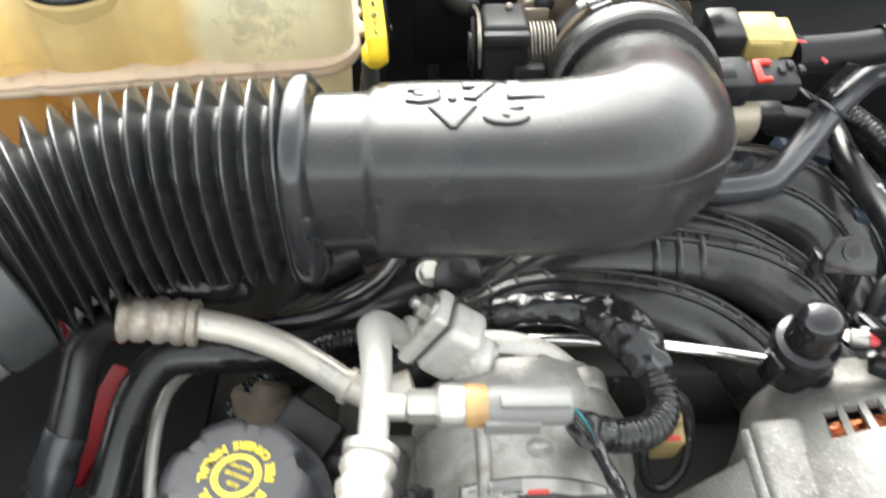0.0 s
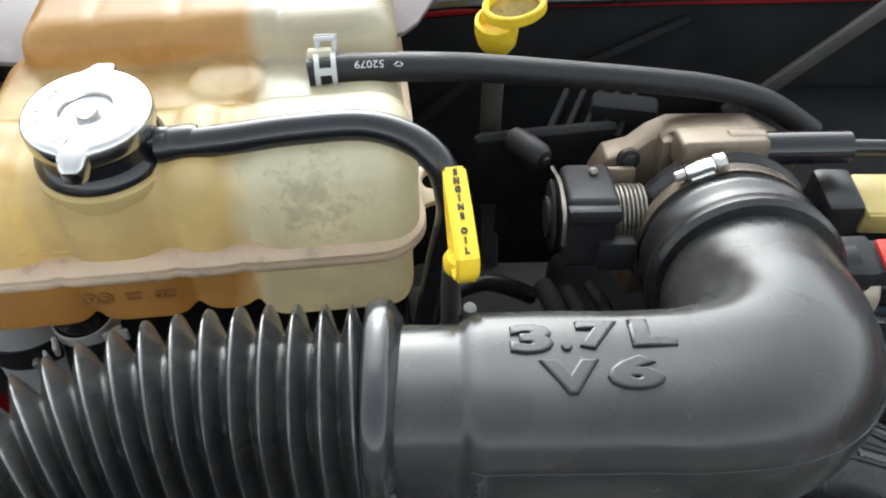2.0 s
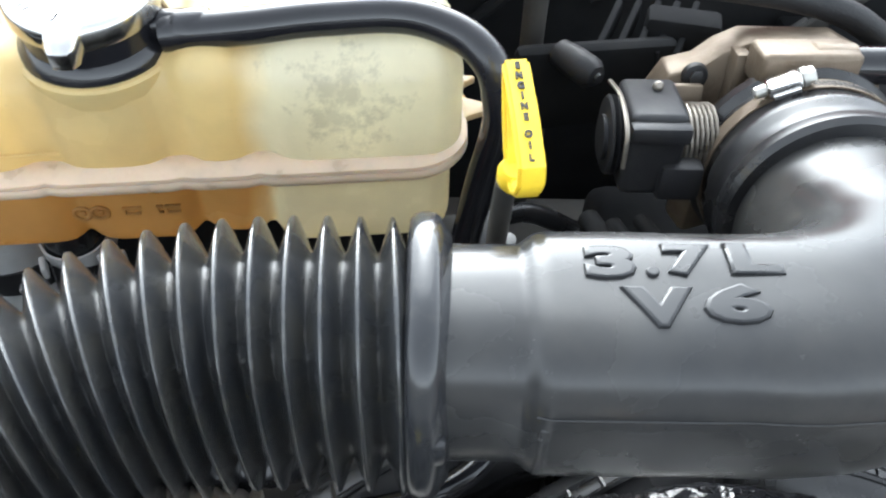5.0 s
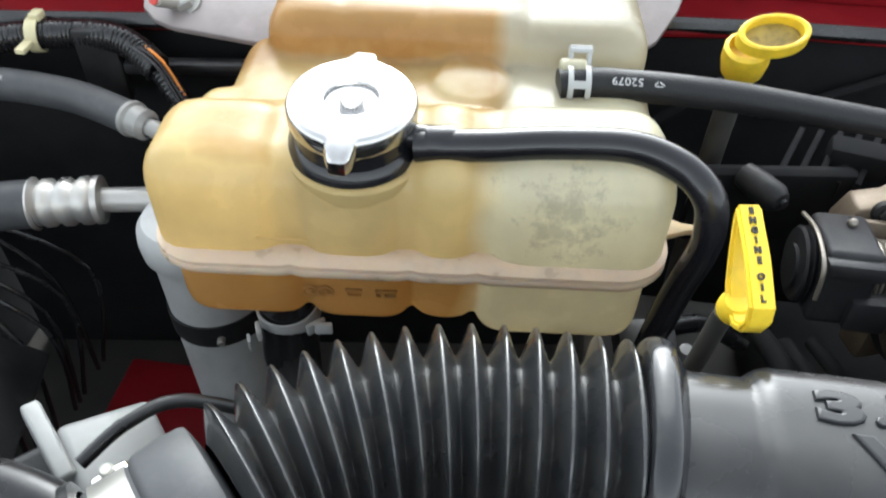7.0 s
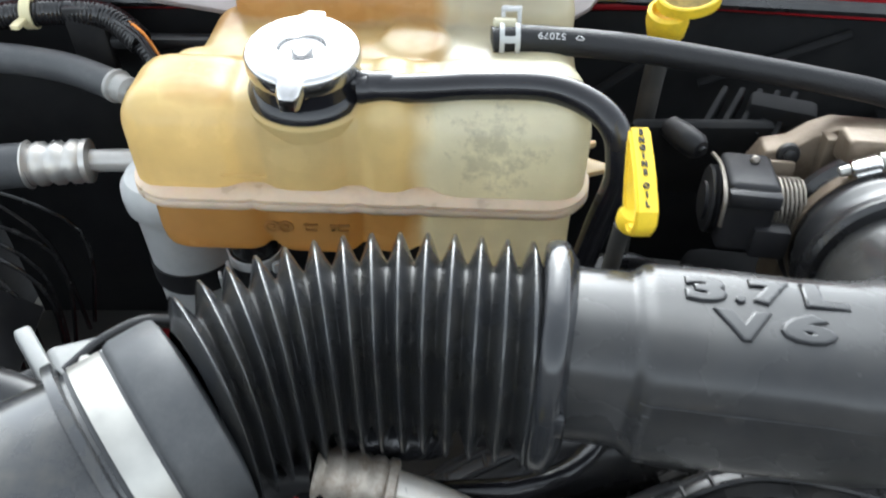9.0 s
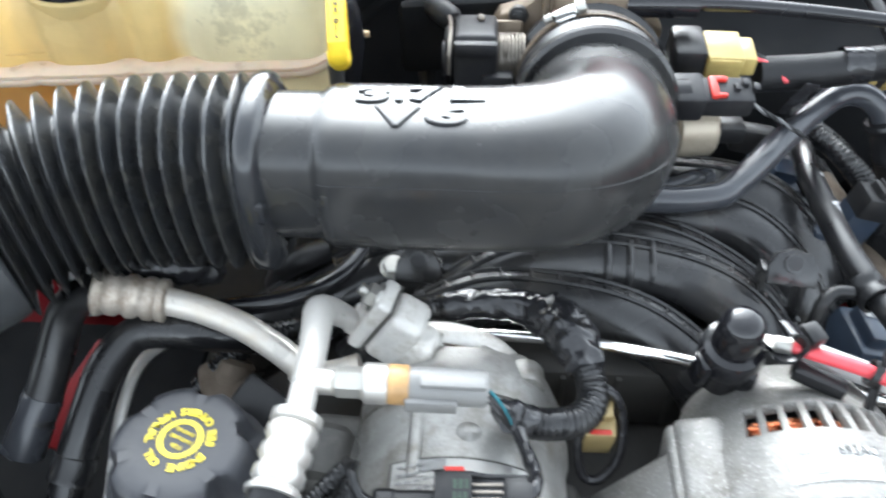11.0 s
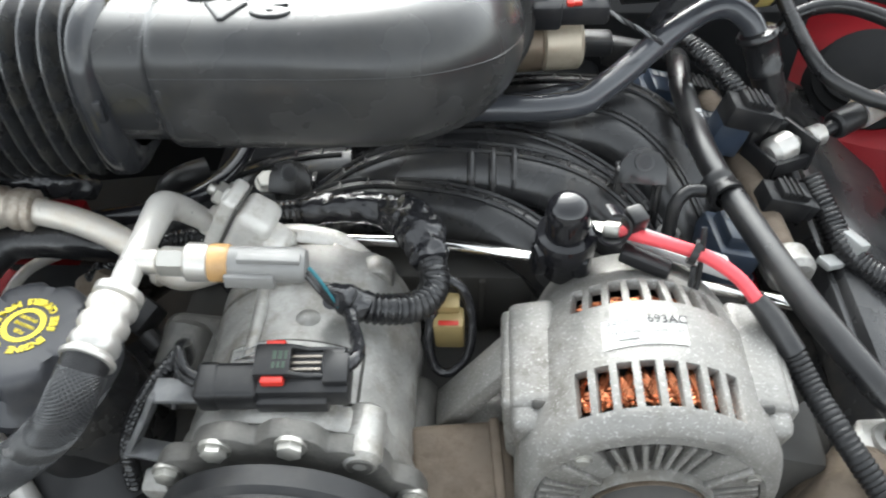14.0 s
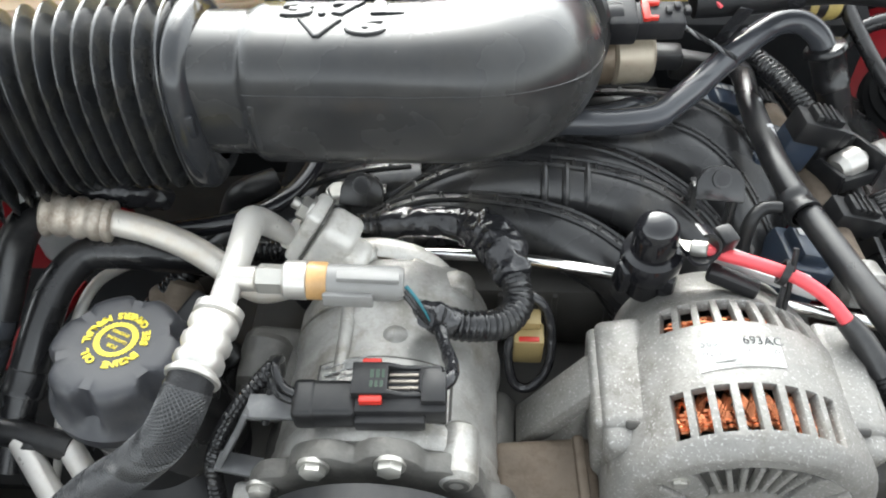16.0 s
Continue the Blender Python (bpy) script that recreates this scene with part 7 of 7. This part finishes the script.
part("branch", rod((-0.172, 0.165, 0.927), (-0.168, 0.150, 0.905), 0.0105, 18, 0.002), conn_black, tee)
solo("steel_line", tube([(-0.16, 0.12, 0.89), (-0.160, 0.18, 0.925), (-0.164, 0.23, 0.945), (-0.160, 0.268, 0.950), (-0.14, 0.30, 0.94)], 0.0038, 14, 8), pipe_alu, (-0.16, 0.2, 0.9), "thin bare metal line beside the oil cap", "metal pipe")
for a, b in (((-0.178, 0.163, 0.926), (-0.128, 0.110, 0.908)), ((-0.149, 0.162, 0.926), (-0.107, 0.118, 0.906))):
    solo("coolant_pipe", rod(a, b, 0.0072, 20), pipe_alu, b, "bare aluminium pipe low beside the engine", "metal pipe", group="low pipes")
solo("crankcase_hose", tube([(-0.15, 0.283, 0.975), (-0.11, 0.284, 0.982), (-0.07, 0.292, 0.984), (-0.043, 0.309, 0.984), (-0.027, 0.336, 0.985), (-0.02, 0.37, 0.99)], 0.0062, 18, 8), gloss_rubber, (-0.08, 0.29, 0.97), "glossy black crankcase breather hose", "hose")
elb = thing("breather_elbow", (-0.075, 0.337, 0.95), "black plastic breather elbow below the duct", "fitting")
part("elbow", tube([(-0.095, 0.352, 0.93), (-0.083, 0.345, 0.955), (-0.069, 0.344, 0.966), (-0.055, 0.352, 0.966)], 0.0095, 18, 8), conn_black, elb)
solo("knock_sensor_bolt", hexbolt((-0.007, 0.333, 0.972), (0, -0.3, 1), 0.0068, 0.006, 0.0088), steel, (-0.007, 0.333, 0.97), "steel flange bolt beside the manifold boss", "bolt")
solo("engine_loom", loom([(-0.125, 0.258, 0.935), (-0.105, 0.270, 0.952), (-0.085, 0.283, 0.957), (-0.055, 0.295, 0.955), (-0.02, 0.30, 0.95), (0.02, 0.295, 0.955)], 0.0078), loom_plastic, (-0.07, 0.28, 0.94), "black corrugated loom under the refrigerant pipe", "wiring loom")
solo("thermostat_housing", merge(rbox((0.034, 0.040, 0.10), at(-0.108, 0.262, 0.900, 10, 0, 25), 0.008, 3), rod((-0.112, 0.24, 0.925), (-0.100, 0.27, 0.950), 0.012, 24, 0.003)), brown_cast, (-0.13, 0.28, 0.85), "grimy grey-brown cast housing behind the oil cap", "engine casting")
temp = thing("temperature_sensor", (-0.065, 0.222, 0.955), "black plastic sensor plug behind the oil cap", "sensor")
part("plug", rbox((0.034, 0.022, 0.02), at(-0.074, 0.232, 0.958, 20, 15, -30), 0.003), conn_black, temp)
part("tip", rod((-0.062, 0.216, 0.953), (-0.052, 0.208, 0.948), 0.006, 16, 0.001), conn_black, temp)
solo("red_rail", rbox((0.024, 0.080, 0.01), at(-0.226, 0.278, 0.890, 14, 6, -20), 0.003), red_paint, (-0.19, 0.25, 0.90), "red painted body rail low beside the engine", "body rail")


def taped_end():
    """Short hose end bound in shiny crumpled tape."""
    bm = tube([(-0.185, 0.292, 0.995), (-0.166, 0.296, 1.003), (-0.145, 0.297, 1.004), (-0.128, 0.303, 0.996), (-0.116, 0.312, 0.984)], [0.0075, 0.0095, 0.0100, 0.0090, 0.0070], 32, 18)
    for v in bm.verts:
        q = v.co * 120
        v.co += Vector((noise.noise(q), noise.noise(q + Vector((7, 1, 3))), noise.noise(q + Vector((2, 9, 4))))) * 0.0022
    return bm


solo("taped_hose_end", taped_end(), tape_black, (-0.15, 0.297, 0.99), "hose end bound in shiny crumpled black tape", "taped hose")

# ---- pipe, valve and connectors right of the duct ----
pcv = thing("breather_pipe", (0.24, 0.40, 0.99), "satin black moulded breather pipe bending over the engine", "pipe")
PC = [(0.06, 0.378, 0.996), (0.10, 0.373, 1.002), (0.145, 0.371, 1.006), (0.174, 0.3695, 1.007), (0.192, 0.3695, 1.009), (0.206, 0.373, 1.010), (0.218, 0.383, 1.012), (0.233, 0.398, 1.014), (0.262, 0.430, 1.019), (0.290, 0.457, 1.023), (0.306, 0.467, 1.025), (0.321, 0.469, 1.023), (0.333, 0.465, 1.016), (0.340, 0.461, 1.006)]
part("pipe", tube(PC, 0.0092, 28, 8), satin_pipe, pcv)
part("cuff", lathe([(0.0080, -0.002), (0.0138, -0.001), (0.0152, 0.001), (0.0152, 0.003), (0.0138, 0.0045), (0.0130, 0.006), (0.0124, 0.026), (0.0131, 0.027), (0.0131, 0.032), (0.0120, 0.033), (0.0116, 0.060)], aim((0.340, 0.461, 1.008), (0.38, -0.20, -0.9)), 36), rubber, pcv, "black rubber cuff")
solo("vacuum_pipe", tube([(0.10, 0.385, 0.985), (0.145, 0.393, 0.992), (0.175, 0.396, 0.994), (0.195, 0.405, 0.994), (0.21, 0.42, 0.985)], 0.0070, 16, 8), satin_pipe, (0.17, 0.395, 0.98), "short glossy black vacuum pipe", "pipe")


brushed = mat("beige_metal_can", (0.37, 0.32, 0.25), 0.4, metal=0.4, var=0.2, dirt=(0.2, 0.17, 0.12), dirt_amount=0.4, dirt_scale=60)


def idle_valve():
    t = thing("idle_air_valve", (0.19, 0.425, 1.0), "beige metal idle air valve with a grey band", "valve")
    a, b = Vector((0.150, 0.424, 1.022)), Vector((0.2065, 0.431, 1.022))
    part("body", rod(a, a + (b - a) * 0.52, 0.0205, 36, 0.002), bronze, t)
    part("motor", rod(a + (b - a) * 0.5, b, 0.0210, 36, 0.0025), brushed, t, "pale metal motor can")
    part("end_plug", merge(rbox((0.022, 0.018, 0.014), at(0.219, 0.432, 1.018), 0.003), rbox((0.03, 0.014, 0.020), at(0.24, 0.438, 1.006, 0, 10, 0), 0.003)), conn_black, t)


idle_valve()


def red_lock_connector():
    t = thing("sensor_connector", (0.20, 0.412, 1.05), "black sensor connector with a red lock clip", "wiring connector")
    m = at(0.198, 0.4125, 1.058, 12, 0, 2)
    part("housing", merge(rbox((0.046, 0.022, 0.016), m, 0.003), rbox((0.020, 0.026, 0.020), m @ Matrix.Translation((-0.018, 0, 0)), 0.003), rod((0.168, 0.411, 1.058), (0.18, 0.412, 1.058), 0.012, 20)), tb_black, t)
    part("lock_clip", merge(rbox((0.005, 0.018, 0.004), m @ Matrix.Translation((-0.003, 0.0, 0.0085)), 0.001), rbox((0.009, 0.004, 0.004), m @ Matrix.Translation((0.002, 0.007, 0.0085)), 0.001), rbox((0.007, 0.003, 0.004), m @ Matrix.Translation((0.001, -0.007, 0.0085)), 0.001)), red_plastic, t, "red lock clip")
    part("latch", merge(*[rbox((0.004, 0.006, 0.004), m @ Matrix.Translation((0.012 + 0.006 * k, 0.004 * (k % 2), 0.0085)), 0.0008) for k in range(3)]), tb_black, t)
    for k in range(3):
        fray = [(0.219 + 0.004 * i, 0.413 - 0.0009 * i + 0.0010 * math.cos(1.3 * i + 2.1 * k), 1.055 - 0.0020 * i + 0.0010 * math.sin(1.3 * i + 2.1 * k)) for i in range(11)]
        part("wire", tube(fray, 0.0010, 8, 4), (steel_grey, loom_plastic, braid)[k], t, "frayed wire")


red_lock_connector()


def yellow_connector():
    t = thing("throttle_sensor_connector", (0.205, 0.456, 1.05), "pale yellow and black sensor connector", "wiring connector")
    part("socket", merge(rbox((0.022, 0.034, 0.024), at(0.186, 0.458, 1.062, 4, 0, 0), 0.004), rbox((0.024, 0.030, 0.014), at(0.176, 0.458, 1.048, 4, 0, 0), 0.003)), conn_black, t)
    part("plug", merge(rbox((0.024, 0.032, 0.018), at(0.209, 0.456, 1.062, 4, 0, -2), 0.002), rbox((0.010, 0.026, 0.014), at(0.225, 0.455, 1.062, 4, 0, -2), 0.002), rbox((0.02, 0.005, 0.005), at(0.208, 0.441, 1.066, 4, 0, -2), 0.001)), pale_yellow, t, "pale yellow plug")
    for k, wm in enumerate((red_cable, loom_plastic, loom_plastic)):
        part("wire", tube([(0.230, 0.452 + 0.004 * k, 1.062), (0.240, 0.449 + 0.003 * k, 1.060), (0.252, 0.440 + 0.004 * k, 1.052)], 0.0014, 8, 6), wm, t)


yellow_connector()
trunk = thing("main_loom", (0.35, 0.455, 1.04), "thick taped black loom crossing the bay", "wiring loom")
part("loom", tube([(0.235, 0.452, 1.050), (0.28, 0.455, 1.052), (0.33, 0.463, 1.055), (0.38, 0.455, 1.055), (0.43, 0.442, 1.05), (0.60, 0.40, 1.02)], 0.012, 20, 8), braid, trunk)
for x, y in ((0.30, 0.4585), (0.40, 0.450)):
    part("tape_turn", lathe([(0.0118, -0.009), (0.0127, -0.009), (0.0129, 0.009), (0.0118, 0.009)], aim((x, y, 1.0545), (1, 0.02 if x < 0.35 else -0.2, 0.02)), 24), tape_black, trunk, "shiny tape turn")
solo("loom_tape_flag", merge(rbox((0.012, 0.001, 0.030), at(0.262, 0.438, 1.040, 15, 20, 20), 0.0003), rbox((0.010, 0.001, 0.020), at(0.258, 0.425, 1.035, 40, 10, 50), 0.0003)), tape_black, (0.26, 0.43, 1.03), "loose flag of black tape on the loom", "tape")

bus = thing("battery_cable", (0.29, 0.33, 0.96), "thick black rubber hose with pale print and a moulded clip", "hose")
part("cable", tube([(0.290, 0.495, 0.970), (0.287, 0.461, 0.982), (0.284, 0.430, 0.985), (0.284, 0.398, 0.986), (0.286, 0.355, 0.987), (0.291, 0.327, 0.986), (0.298, 0.303, 0.985), (0.312, 0.249, 0.985), (0.330, 0.201, 0.982), (0.362, 0.150, 0.97), (0.42, 0.09, 0.94)], 0.0085, 24, 8), rubber, bus)
part("print", merge(bars(6, 0.0032, 0.0040, 0.0012, Matrix.Translation((0.2860, 0.417, 0.9937)) @ pose(0, 0, 0, 0, 8, -88), seed=5), bars(9, 0.0032, 0.0040, 0.0012, Matrix.Translation((0.2870, 0.386, 0.9950)) @ pose(0, 0, 0, 0, 8, -86), seed=6)), white_ink, bus)
part("clip", merge(lathe([(0.0087, -0.008), (0.0112, -0.008), (0.0112, -0.004), (0.0100, -0.002), (0.0100, 0.002), (0.0112, 0.004), (0.0112, 0.008), (0.0087, 0.008)], aim((0.2915, 0.314, 0.9855), (0.3, -0.95, 0)), 30), tube([(0.281, 0.313, 0.985), (0.270, 0.313, 0.984), (0.262, 0.306, 0.978), (0.260, 0.300, 0.96)], 0.0045, 12, 8), lathe([(0.005, 0), (0.0075, 0.0), (0.0075, 0.016), (0.005, 0.016)], aim((0.260, 0.300, 0.945), (0, 0, 1)), 20)), conn_black, bus)


def coil(x, y, z, rz, plug_dir, group):
    t = thing("ignition_coil", (x, y, z - 0.03), "dark blue plastic ignition coil on the engine head", "ignition coil", group=group)
    m = at(x, y, z, 0, 18, rz)
    part("body", merge(rbox((0.034, 0.042, 0.034), m, 0.004, 2), rbox((0.024, 0.030, 0.012), m @ Matrix.Translation((0, 0, 0.020)), 0.003), rbox((0.046, 0.014, 0.008), m @ Matrix.Translation((0.0, -0.012, -0.008)), 0.002)), coil_blue, t)
    part("print", bars(3, 0.005, 0.006, 0.0018, m @ Matrix.Translation((-0.010, 0.006, 0.0268)), seed=3), white_ink, t)
    p = m @ Matrix.Translation(plug_dir)
    if plug_dir[2] > 0.04:
        part("socket", rbox((0.026, 0.020, 0.030), p @ Matrix.Translation((-0.004, 0.002, -0.021)), 0.003), coil_blue, t)
    part("plug", merge(rbox((0.034, 0.022, 0.018), p, 0.002), rbox((0.022, 0.016, 0.006), p @ Matrix.Translation((0.002, 0, 0.011)), 0.001), rbox((0.010, 0.018, 0.014), p @ Matrix.Translation((0.020, 0, 0)), 0.002), *[rbox((0.002, 0.018, 0.004), p @ Matrix.Translation((-0.004 + 0.005 * k, 0, 0.0135)), 0.0005) for k in range(3)]), conn_black, t, "black coil plug")
    return t


coil(0.296, 0.412, 0.940, 6, (0.0165, -0.012, 0.0460), "ignition coils")
coil(0.305, 0.318, 0.925, 6, (0.040, 0.028, 0.030), "ignition coils")
coil(0.275, 0.470, 0.935, 6, (0.034, 0.010, 0.012), "ignition coils")
part_loom = solo("coil_loom", loom([(0.296, 0.488, 0.984), (0.303, 0.470, 0.986), (0.311, 0.456, 0.985), (0.321, 0.440, 0.980), (0.329, 0.426, 0.972), (0.333, 0.415, 0.955)], 0.0092), loom_plastic, (0.33, 0.46, 0.95), "black corrugated loom feeding the ignition coils", "wiring loom")
solo("head_loom", loom([(0.372, 0.372, 0.945), (0.382, 0.352, 0.932), (0.392, 0.326, 0.920), (0.410, 0.309, 0.912), (0.44, 0.300, 0.905), (0.52, 0.28, 0.89)], 0.0095), loom_plastic, (0.4, 0.32, 0.9), "black corrugated loom running over the valve cover", "wiring loom")
solo("loom_clip", merge(rbox((0.012, 0.022, 0.012), at(0.395, 0.327, 0.925, 0, 20, 30), 0.002), rbox((0.030, 0.012, 0.006), at(0.385, 0.318, 0.915, 0, 20, 30), 0.002)), pale_plastic, (0.39, 0.32, 0.91), "pale grey loom clip on the valve cover", "clip")


def fuel_rail():
    t = thing("fuel_rail", (0.34, 0.38, 0.90), "dusty metal fuel rail along the engine head", "fuel rail")
    part("rail", tube([(0.318, 0.485, 0.935), (0.326, 0.44, 0.935), (0.333, 0.39, 0.934), (0.338, 0.34, 0.932), (0.342, 0.300, 0.930)], 0.0115, 20, 6), brown_cast, t)
    part("end_cap", rod((0.341, 0.309, 0.930), (0.346, 0.288, 0.930), 0.0165, 28, 0.004), cast_alu, t, "pale metal end cap")
    part("clip", merge(rbox((0.036, 0.006, 0.012), at(0.346, 0.405, 0.960, 0, 8, 30), 0.001), rbox((0.004, 0.034, 0.026), at(0.370, 0.404, 0.950, 0, 8, 30), 0.001), rbox((0.004, 0.030, 0.020), at(0.338, 0.386, 0.948, 0, 8, 30), 0.001), rbox((0.036, 0.005, 0.012), at(0.361, 0.383, 0.947, 0, 8, 30), 0.001)), conn_black, t, "black spring-lock clip")
    part("coupling", merge(rod((0.345, 0.387, 0.953), (0.365, 0.400, 0.954), 0.0110, 28, 0.004), rod((0.366, 0.401, 0.953), (0.388, 0.414, 0.950), 0.005, 18), rod((0.380, 0.409, 0.951), (0.392, 0.416, 0.950), 0.0082, 20, 0.002)), ferrule_alu, t, "pale metal coupling")
    part("connector", merge(rod((0.388, 0.414, 0.950), (0.402, 0.423, 0.951), 0.0055, 18), rod((0.402, 0.423, 0.951), (0.424, 0.437, 0.952), 0.0105, 20, 0.002)), conn_black, t, "black plastic quick connector")
    part("sleeve", rod((0.424, 0.437, 0.952), (0.442, 0.449, 0.953), 0.0120, 24, 0.0015), nylon_white, t, "white sleeve")
    part("hose", tube([(0.440, 0.448, 0.953), (0.47, 0.466, 0.954), (0.52, 0.49, 0.95), (0.60, 0.52, 0.94)], 0.0105, 20, 6), rubber, t)


fuel_rail()
solo("brake_hose", tube([(0.352, 0.60, 1.045), (0.363, 0.549, 1.03), (0.367, 0.519, 1.015), (0.376, 0.484, 1.0), (0.390, 0.445, 0.985), (0.416, 0.430, 0.975), (0.446, 0.426, 0.966), (0.500, 0.422, 0.945), (0.600, 0.41, 0.92)], 0.0058, 18, 8), rubber, (0.39, 0.45, 0.97), "black hose crossing in front of the strut tower", "hose")
solo("brake_hose", tube([(0.372, 0.50, 0.985), (0.385, 0.505, 0.998), (0.412, 0.508, 1.003), (0.445, 0.495, 1.0), (0.49, 0.468, 0.985), (0.58, 0.42, 0.95)], 0.0062, 18, 8), rubber, (0.42, 0.5, 0.97), "black hose arching over the red inner wing", "hose")
solo("heater_hose_low", tube([(0.352, 0.50, 0.93), (0.366, 0.455, 0.925), (0.378, 0.415, 0.915), (0.388, 0.38, 0.895)], 0.0055, 16, 8), rubber, (0.36, 0.45, 0.9), "thin black hose beside the fuel rail", "hose")
cream = thing("wing_grommet", (0.335, 0.50, 1.0), "black hose end with cream bands by the main loom", "fitting")
part("body", rod((0.322, 0.500, 1.020), (0.366, 0.520, 1.010), 0.0125, 24, 0.004), conn_black, cream)
part("band", rod((0.328, 0.5025, 1.019), (0.336, 0.506, 1.017), 0.0130, 24, 0.001), pale_yellow, cream, "cream band")
part("band", rod((0.344, 0.510, 1.015), (0.358, 0.5165, 1.012), 0.0130, 24, 0.001), pale_yellow, cream, "cream band")


def hose_neck():
    t = thing("water_outlet", (0.345, 0.14, 0.90), "cast aluminium water outlet with a square hex-plug pad", "water outlet")
    part("pad", prism([(-0.017, -0.012), (0.016, -0.012), (0.018, 0.002), (0.013, 0.013), (-0.013, 0.013), (-0.019, 0.0)], 0.016, at(0.352, 0.152, 0.945, 4, -4, 2), 0.0015), cast_alu, t)
    part("neck", merge(rod((0.352, 0.15, 0.945), (0.32, 0.115, 0.925), 0.022, 28, 0.006), rbox((0.05, 0.05, 0.04), at(0.335, 0.13, 0.918, 0, 20, 30), 0.012, 3)), brown_cast, t)
    part("plug", merge(lathe([(0, 0.0004), (0.0045, 0.0004), (0.0060, 0.0020), (0.0100, 0.0022), (0.0105, -0.001)], aim((0.352, 0.151, 0.961), (0.06, -0.07, 1)), 32)), cast_alu, t)
    part("hex_socket", lathe([(0, 0.0012), (0.0048, 0.0012), (0.0048, 0.0)], aim((0.352, 0.151, 0.961), (0.06, -0.07, 1)), 6), brown_cast, t)


hose_neck()
tens = thing("belt_tensioner", (0.31, 0.17, 0.90), "dark bolted tensioner arm beside the alternator", "tensioner")
part("arm", merge(rbox((0.03, 0.07, 0.05), at(0.302, 0.175, 0.93, 0, 15, 0), 0.006), rbox((0.04, 0.03, 0.02), at(0.298, 0.19, 0.965, 0, 25, 0), 0.004)), grime, tens)
part("roller", merge(lathe([(0, 0), (0.017, 0), (0.019, 0.003), (0.016, 0.007), (0, 0.009)], aim((0.314, 0.166, 0.935), (0.2, -0.6, 0.7)), 28), hexbolt((0.316, 0.162, 0.94), (0.2, -0.6, 0.7), 0.0065, 0.006)), grime, tens)

# ---- clutter in the shade between tank and duct ----
shade = thing("shade_connector", (-0.045, 0.44, 0.98), "black connector with a pale tag below the oil dipstick", "wiring connector")
part("housing", rbox((0.034, 0.026, 0.020), at(-0.045, 0.441, 0.992, 10, 0, 8), 0.003), conn_black, shade)
part("tag", rbox((0.006, 0.001, 0.014), at(-0.044, 0.4272, 0.995, 10, 0, 8), 0.0002), paper, shade, "pale tag")
part("lead", tube([(-0.035, 0.452, 0.995), (-0.01, 0.465, 0.99), (0.02, 0.47, 0.97)], 0.006, 12, 5), rubber, shade)
sender = thing("sender_tip", (-0.026, 0.434, 0.98), "grey plastic sender tip beside the dipstick tube", "sensor")
part("tip", lathe([(0.008, 0), (0.0075, 0.012), (0.0045, 0.014), (0.004, 0.024), (0, 0.025)], aim((-0.026, 0.434, 0.980), (0.1, -0.1, 1)), 20), grey_plastic, sender)
for k, (x, z) in enumerate(((0.02, 0.99), (0.035, 0.985), (0.05, 0.99))):
    solo("shade_lead", tube([(x, 0.375, z - 0.04), (x + 0.004, 0.395, z), (x + 0.01, 0.42, z + 0.012), (x + 0.005, 0.46, z)], 0.0065 - 0.001 * k, 14, 6), liner_black, (x, 0.4, z - 0.03), "dusty black lead under the throttle body", "cable", group="leads under the throttle body")
front_boss = thing("timing_cover_boss", (-0.015, 0.20, 0.92), "stained dark casting with a bolt behind the wiring connector", "engine casting")
part("boss", merge(rbox((0.060, 0.050, 0.045), at(-0.022, 0.205, 0.940, 15, 20, 10), 0.010, 3), rod((-0.034, 0.185, 0.955), (-0.030, 0.215, 0.965), 0.014, 24, 0.004)), cast_dark, front_boss)
part("bolt", hexbolt((-0.034, 0.184, 0.955), (-0.1, -0.95, 0.3), 0.0065, 0.005, 0.0085), steel, front_boss)
